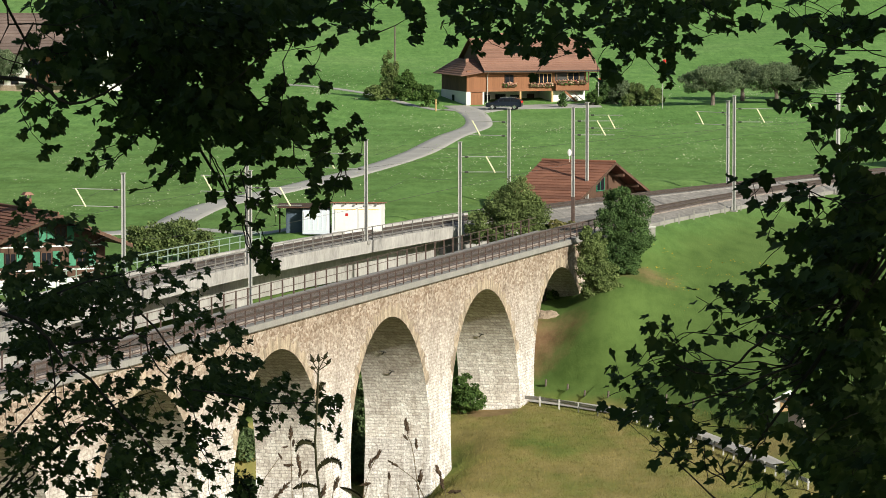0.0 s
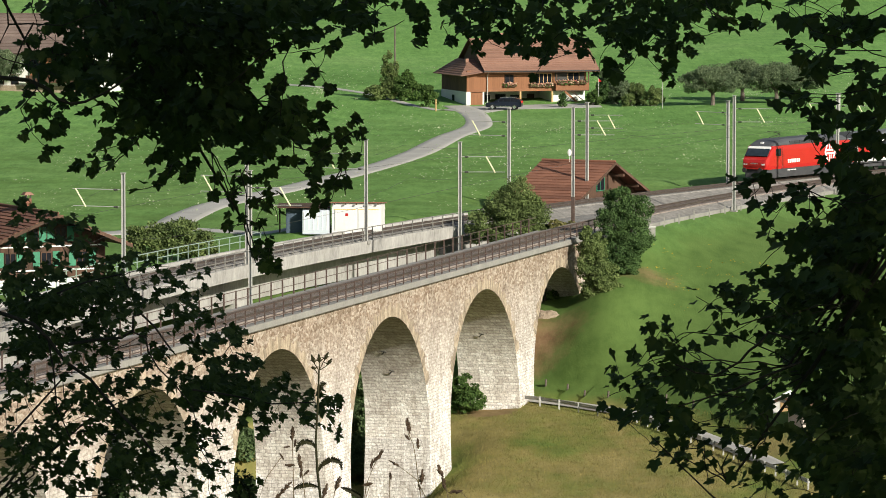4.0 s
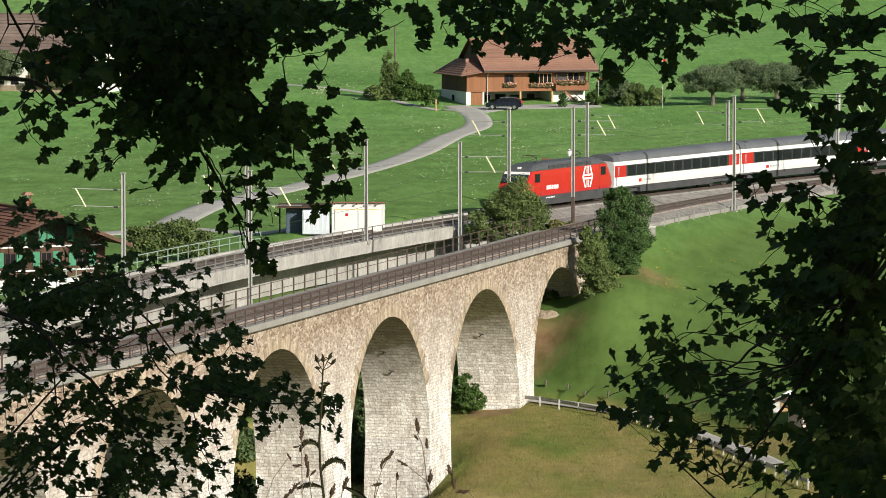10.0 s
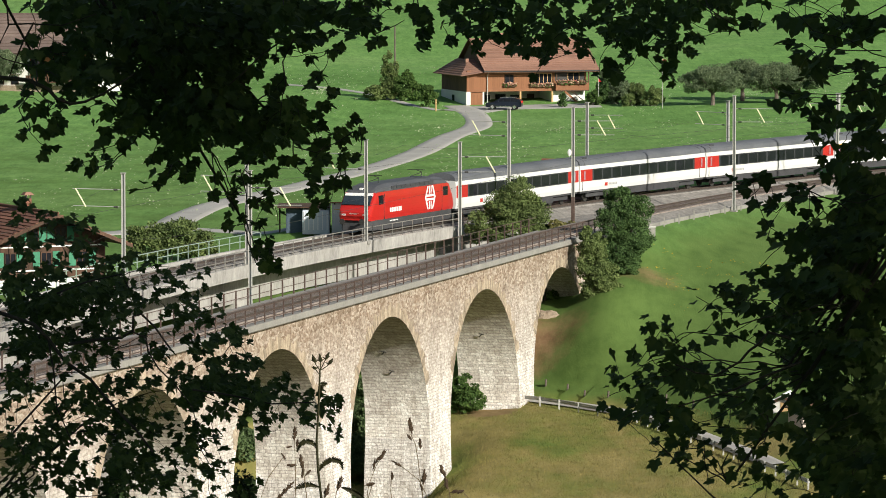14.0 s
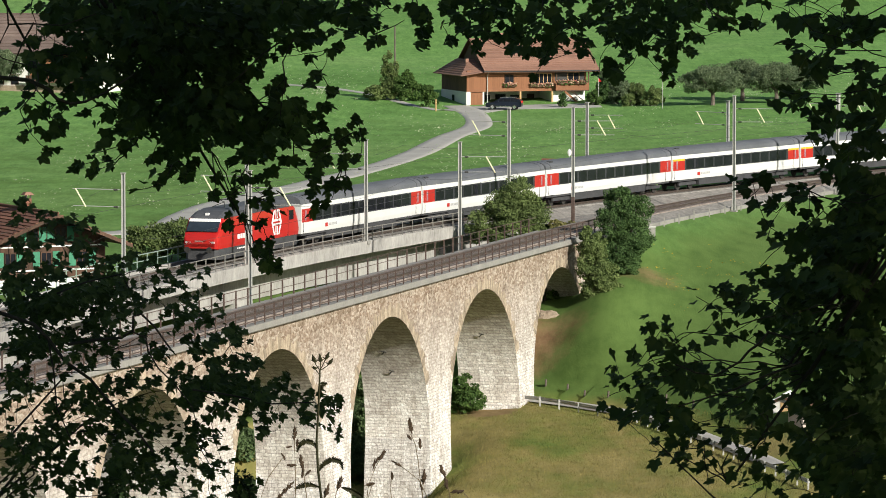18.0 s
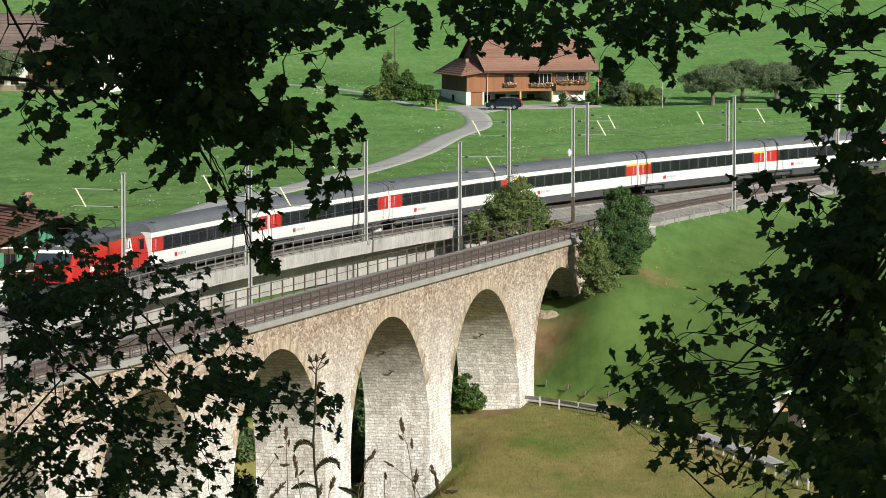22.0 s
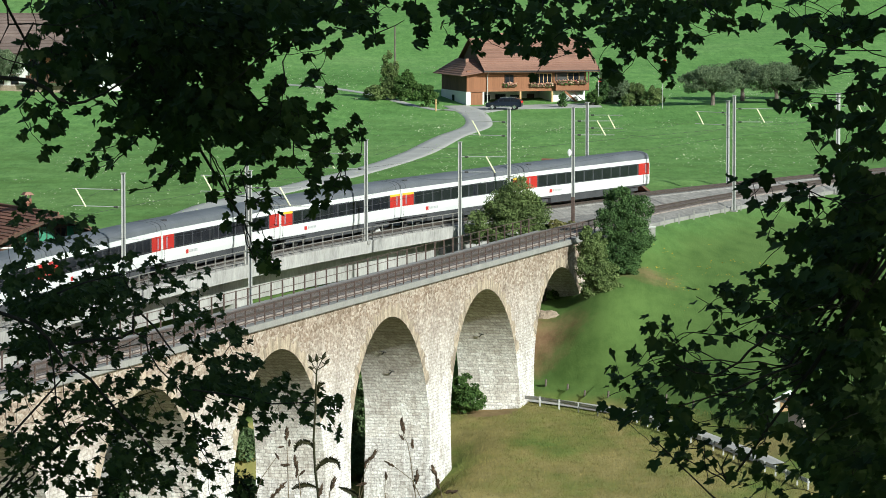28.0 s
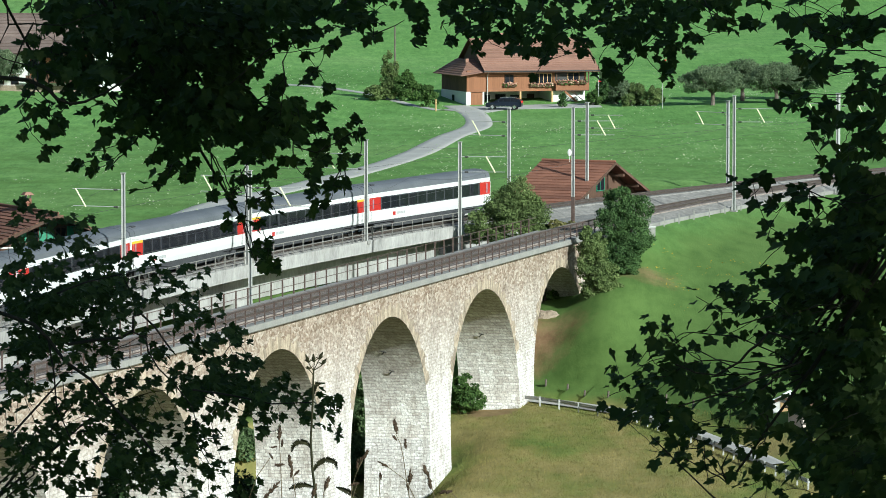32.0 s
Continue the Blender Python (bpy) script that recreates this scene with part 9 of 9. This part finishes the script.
def tuft_field(name, xs, ys, count, lo, hi, mat, label, seed, test):
    """Upright grass blades over a stretch of ground; one joined rest."""
    rng = np.random.default_rng(seed)
    x, y = rng.uniform(*xs, count), rng.uniform(*ys, count)
    k = test(x, y)
    x, y = x[k], y[k]
    n = len(x)
    b = np.stack([x, y, ground_height(x, y) - 0.05], 1)
    tip = np.stack([rng.normal(0, 0.28, n), rng.normal(0, 0.28, n), np.ones(n)], 1)
    face = np.stack([rng.normal(0, 0.6, n), -np.ones(n), rng.normal(0.3, 0.2, n)], 1)
    ob = new(name, blade_mesh(name, b, tip, face, rng.uniform(lo, hi, n), rng, mat, (0.05, 0.10)))
    return tagged(ob, label, "grass", kind="stuff")


tuft_field("tall_grass", (-6, 30), (318, 386), 150000, 0.08, 0.24, SWARD, "ripe straw and green grass on the valley floor", 5, lambda x, y: (ground_height(x, y) < -11.6) & (np.hypot(x - 3.9, y - 371.2) > 2.0))

# white umbels and daisies over the meadow
rng = np.random.default_rng(12)
cl = np.stack([rng.uniform(-42, 62, 900), rng.uniform(425, 680, 900)], 1)
pk = (rng.uniform(0, 1, 9500) ** 1.8 * 900).astype(int)
fx = cl[pk, 0] + rng.normal(0, 0.8, 9500)
fy = cl[pk, 1] + rng.normal(0, 4.0, 9500)
keep = np.array([MAIN.near(a, b)[1] < -7 for a, b in zip(fx, fy)])
fx, fy = fx[keep], fy[keep]
fz = ground_height(fx, fy) + 0.22
nn = len(fx)
tips = rng.normal(0, 1, (nn, 3))
tips[:, 2] *= 0.2
flowers = new("meadow_flowers", leaf_mesh("meadow_flowers", np.stack([fx, fy, fz], 1), tips, np.tile((0, -0.6, 1.0), (nn, 1)) + rng.normal(0, 0.3, (nn, 3)), rng.uniform(0.05, 0.14, nn), rng, FLOWER))
tagged(flowers, "scattered white meadow flowers among the grass", "flowers", kind="stuff")


HAWKBIT = leafage("yellow_flower", (0.45, 0.30, 0.03), (0.62, 0.46, 0.06), 1.0, 0.2)
cl = np.stack([rng.uniform(18, 29, 26), rng.uniform(383, 411, 26)], 1)
pk = rng.integers(0, 26, 170)
fx, fy = cl[pk, 0] + rng.normal(0, 0.8, 170), cl[pk, 1] + rng.normal(0, 0.7, 170)
keep = np.array([OLD.near(a, b)[1] > 5.0 for a, b in zip(fx, fy)])
fx, fy = fx[keep], fy[keep]
nn = len(fx)
yellow = new("bank_flowers", leaf_mesh("bank_flowers", np.stack([fx, fy, ground_height(fx, fy) + 0.18], 1), rng.normal(0, 1, (nn, 3)) * np.array([1, 1, 0.2]), np.tile((0, -0.6, 1.0), (nn, 1)) + rng.normal(0, 0.3, (nn, 3)), rng.uniform(0.04, 0.10, nn), rng, HAWKBIT))
tagged(yellow, "scattered yellow flowers on the grassy bank", "flowers", kind="stuff")


# ---------------------------------------------------------------- rails, posts and poles of the fields
def guard_rail(places, label):
    t = thing("guard_rail", Matrix(), label, "guard rail")
    pts = []
    for i in range(len(places) - 1):
        a, b = Vector(places[i]), Vector(places[i + 1])
        n = max(1, int((b - a).length / 2.0))
        pts += [a.lerp(b, k / n) for k in range(n)]
    pts.append(Vector(places[-1]))
    pm = Shape().box(-0.06, 0.06, -0.05, 0.05, -0.5, 0.78).mesh("post", GALV)
    rings = []
    for i, p in enumerate(pts):
        z = gz(p.x, p.y)
        part("post", pm, GALV, t, at=Matrix.Translation((p.x, p.y, z)))
        d = (pts[min(i + 1, len(pts) - 1)] - pts[max(i - 1, 0)]).normalized()
        s = Vector((d.y, -d.x, 0)) if d.y < 0 else Vector((-d.y, d.x, 0))
        prof = [(0.06, 0.45), (0.14, 0.50), (0.08, 0.60), (0.14, 0.70), (0.06, 0.75), (0.04, 0.75), (0.10, 0.70), (0.05, 0.60), (0.10, 0.50), (0.04, 0.45)]
        rings.append([(p.x - s.x * o, p.y - s.y * o, z + h) for o, h in prof])
    part("beam", Shape().loft(rings), GALV, t, "corrugated steel beam")


guard_rail([(6.2, 374.0), (10.6, 368.9), (14.9, 362.4), (20.0, 348.6), (25.6, 330)], "galvanised steel guard rail beside the valley path")
pm = Shape().tube([(0, 0, -0.4), (0.05, 0, 0.68)], 0.095, 0.08, 7)
for i, (x, y) in enumerate([(8.2, 377.9), (9.9, 375.7), (11.2, 374.0), (13.0, 371.9), (15.2, 369.2), (17.3, 366.2), (19.2, 362.4)]):
    single("fence_post", pm, WOODBARK, "weathered wooden fence post on the grassy slope", "fence post", "fence posts on the slope", m=Matrix.Translation((x, y, gz(x, y))))
for i, s in enumerate(np.arange(62, 150, 4.6)):
    p = OLD.at(float(s), 3.7)
    single("kerb_post", Shape().box(-0.05, 0.05, -0.05, 0.05, -0.5, 0.75), COPING, "short concrete post beside the track", "post", "posts beside the track", m=Matrix.Translation((p.x, p.y, max(-0.9, gz(p.x, p.y)))))
q_ = OLD.at(31.0, BACK - 0.55, -0.36)
trunk_box = thing("lineside_box", Matrix.Translation(q_) @ Matrix.Rotation(OLD.turn(31.0), 4, "Z"), "small black equipment box on the viaduct edge", "equipment box")
soften(part("body", Shape().box(-0.3, 0.3, -0.18, 0.18, 0.0, 0.42), DARKIRON, trunk_box), 0.03)
part("foot", Shape().box(-0.2, 0.2, -0.12, 0.4, -0.1, 0.0), COPING, trunk_box)
cab = thing("cable_cabinet", Matrix.Translation((17.9, 404.5, max(-1.0, gz(17.9, 404.5)))), "small pale grey lineside cable cabinet", "cabinet")
soften(part("body", Shape().box(-0.27, 0.27, -0.2, 0.2, -0.4, 0.42), COPING, cab), 0.03)
part("cabinet_lid", Shape().box(-0.3, 0.3, -0.23, 0.23, 0.42, 0.47), PALE, cab)
single("telegraph_pole", Shape().tube([(0, 0, -0.5), (0, 0, 7.5)], 0.13, 0.09, 8), WOODBARK, "thin grey wooden pole in the meadow", "pole", m=Matrix.Translation((-6.5, 640, gz(-6.5, 640))))
single("marker_post", Shape().tube([(0, 0, -0.3), (0, 0, 1.5)], 0.09, 0.09, 8), TIMBER, "brown timber marker post beside the yard", "post", m=Matrix.Translation((-0.9, 596.5, gz(-0.9, 596.5))))
fl = thing("flag_pole", Matrix.Translation((19.8, 604, gz(19.8, 604))), "thin pole with a small red flag by the house", "flag pole")
part("pole", Shape().tube([(0, 0, -0.3), (0, 0, 3.8)], 0.04, 0.03, 6), GALV, fl)
part("flag", Shape().loft([[(0.03 + 0.07 * k, 0.06 * math.sin(k), z) for z in (3.0, 3.4)] + [(0.03 + 0.07 * k, 0.06 * math.sin(k) + 0.015, z) for z in (3.4, 3.0)] for k in range(6)]), FLAGRED, fl, "small red flag")

sp = thing("signal_pole", Matrix.Translation((27.5, 594.0, gz(27.5, 594.0))), "thin grey pole with a red and yellow pennant in the meadow", "flag pole")
part("pole", Shape().tube([(0, 0, -0.3), (0, 0, 6.3)], 0.035, 0.03, 6), GALV, sp)
for z0, mt in ((5.75, FLAGRED), (5.3, LARCH)):
    part("pennant", Shape().loft([[(0.04 + 0.07 * k, 0.05 * math.sin(k), z) for z in (z0, z0 + 0.43)] + [(0.04 + 0.07 * k, 0.05 * math.sin(k) + 0.015, z) for z in (z0 + 0.43, z0)] for k in range(7)]), mt, sp)


def rock_outcrop(x, y, wide, high, seed, label):
    """A worn ledge of rock standing out of the bank."""
    rng = np.random.default_rng(seed)
    rings = []
    for k in range(7):
        t = k / 6
        r = wide * (1.0 - 0.75 * t ** 1.6)
        rings.append([(r * math.cos(a) * rng.uniform(0.7, 1.25), 0.55 * r * math.sin(a) * rng.uniform(0.8, 1.15), -0.8 + (high + 0.8) * t + rng.uniform(-0.12, 0.12)) for a in np.linspace(0, 2 * math.pi, 18, endpoint=False)])
    single("rock_outcrop", Shape().loft(rings), ROCK, label, "rock", "rocks under the end arch", m=Matrix.Translation((x, y, gz(x, y))))


for s, o, wd, hg in ((49.0, 0.6, 1.9, 0.35),):
    p = OLD.at(s, o)
    rock_outcrop(p.x, p.y, wd, hg, int(s), "pale brown rock ledge in the bank under the arch")
# ---------------------------------------------------------------- tall weeds at the edge of the viewpoint
def seed_head(a, b, rng):
    """A fuzzy spikelet between two points: a plump spindle with husks standing off it."""
    a, b = Vector(a), Vector(b)
    d = b - a
    sh = Shape()
    fat = min(0.0042, 0.2 * d.length)
    sh.tube([a, a.lerp(b, 0.25), a.lerp(b, 0.6), b], fat * 0.3, fat * 0.35, 6)
    for k in range(26):
        t = rng.uniform(0.02, 0.98)
        c = a.lerp(b, t)
        w = fat * (1.0 - abs(2 * t - 1) ** 2.2) + 0.0006
        out = Vector((rng.normal(), rng.normal(), rng.normal())).normalized() * w
        along = d.normalized() * rng.uniform(0.002, 0.006)
        side = out.cross(d).normalized() * 0.0012
        sh.add([c + side, c - side, c + out - along, c + out * 0.9 - along * 0.2 + side], [(0, 1, 2), (0, 2, 3)])
        sh.tube([c, c + out * 0.8], w * 0.55, w * 0.35, 4)
    return sh


WEEDS = []


def build_weeds():
    rng = np.random.default_rng(21)
    for stalk, heads in SEDGES:
        x, y, z = stalk[0]
        g = gz(x, y)
        m = Matrix.Translation((x, y, g))
        t = thing("grass_stalk", m, "dry grass stalk with dark brown seed heads", "grass", "grass stalks by the viewpoint")
        loc = [Vector(p) - Vector((x, y, g)) for p in stalk]
        part("stalk", Shape().tube([Vector((0, 0, -0.05)), Vector((loc[0].x * 0.5, 0, loc[0].z * 0.5))] + loc, 0.0009, 0.0005, 4), STEM, t)
        for a, b in heads:
            part("seed_head", seed_head(Vector(a) - Vector((x, y, g)), Vector(b) - Vector((x, y, g)), rng), SEED, t)
        WEEDS.append((t, m, 1.0 + rng.uniform(-0.2, 0.3)))
    base = Vector(THISTLE[0][1][0])
    g = gz(base.x, base.y)
    o = Vector((base.x, base.y, g))
    m = Matrix.Translation(o)
    th = thing("thistle", m, "dark upright thistle with curled spiny leaves", "weed")
    for kind, pts in THISTLE:
        pts = [Vector(p) - o for p in pts]
        if kind == "stem":
            part("stem", Shape().tube([Vector((0, 0, -0.05))] + pts, 0.0026, 0.0014, 6), WEED, th)
            continue
        if kind == "bud":
            q = pts[1].lerp(pts[-1], 0.35)
            part("bud", Shape().tube([pts[0], pts[1], q], 0.0007, 0.0009, 6).tube([q, q.lerp(pts[-1], 0.6)], 0.0012, 0.0032, 7).tube([q.lerp(pts[-1], 0.6), pts[-1], pts[-1].lerp(q, -0.6)], 0.0032, 0.0006, 7).tube([q, q + Vector((0.006, 0, 0.004))], 0.0015, 0.0003, 5).tube([q, q + Vector((-0.006, 0, 0.003))], 0.0015, 0.0003, 5), WEED, th)
            continue
        fine = []
        for i in range(len(pts) - 1):
            fine += [pts[i].lerp(pts[i + 1], k / 5) for k in range(5)]
        fine.append(pts[-1])
        sh = Shape()
        wide = 0.0036 if kind == "leaf" else 0.0022
        n = len(fine)
        for i in range(n - 1):
            a, b = fine[i], fine[i + 1]
            d = (b - a).normalized()
            up = Vector((d.z, 0, -d.x)).normalized()
            w = wide * (math.sin(math.pi * min(0.97, (i + 1.2) / (n + 0.6))) + 0.1)
            jag = rng.uniform(0.8, 1.25)
            deep = Vector((0, 0.003, 0))
            sh.add([a + up * w * 0.8, a - up * w * 0.8, b - up * w * 0.8 * jag, b + up * w * jag, a + deep, b + deep, a + up * w * 1.35 * jag + d * 0.003, a - up * w * 1.3 * jag + d * 0.003],
                   [(0, 4, 5, 3), (4, 1, 2, 5), (0, 3, 6), (1, 7, 2)])
        part("leaf", sh, WEED, th)
    WEEDS.append((th, m, 0.42))


build_weeds()
motions()
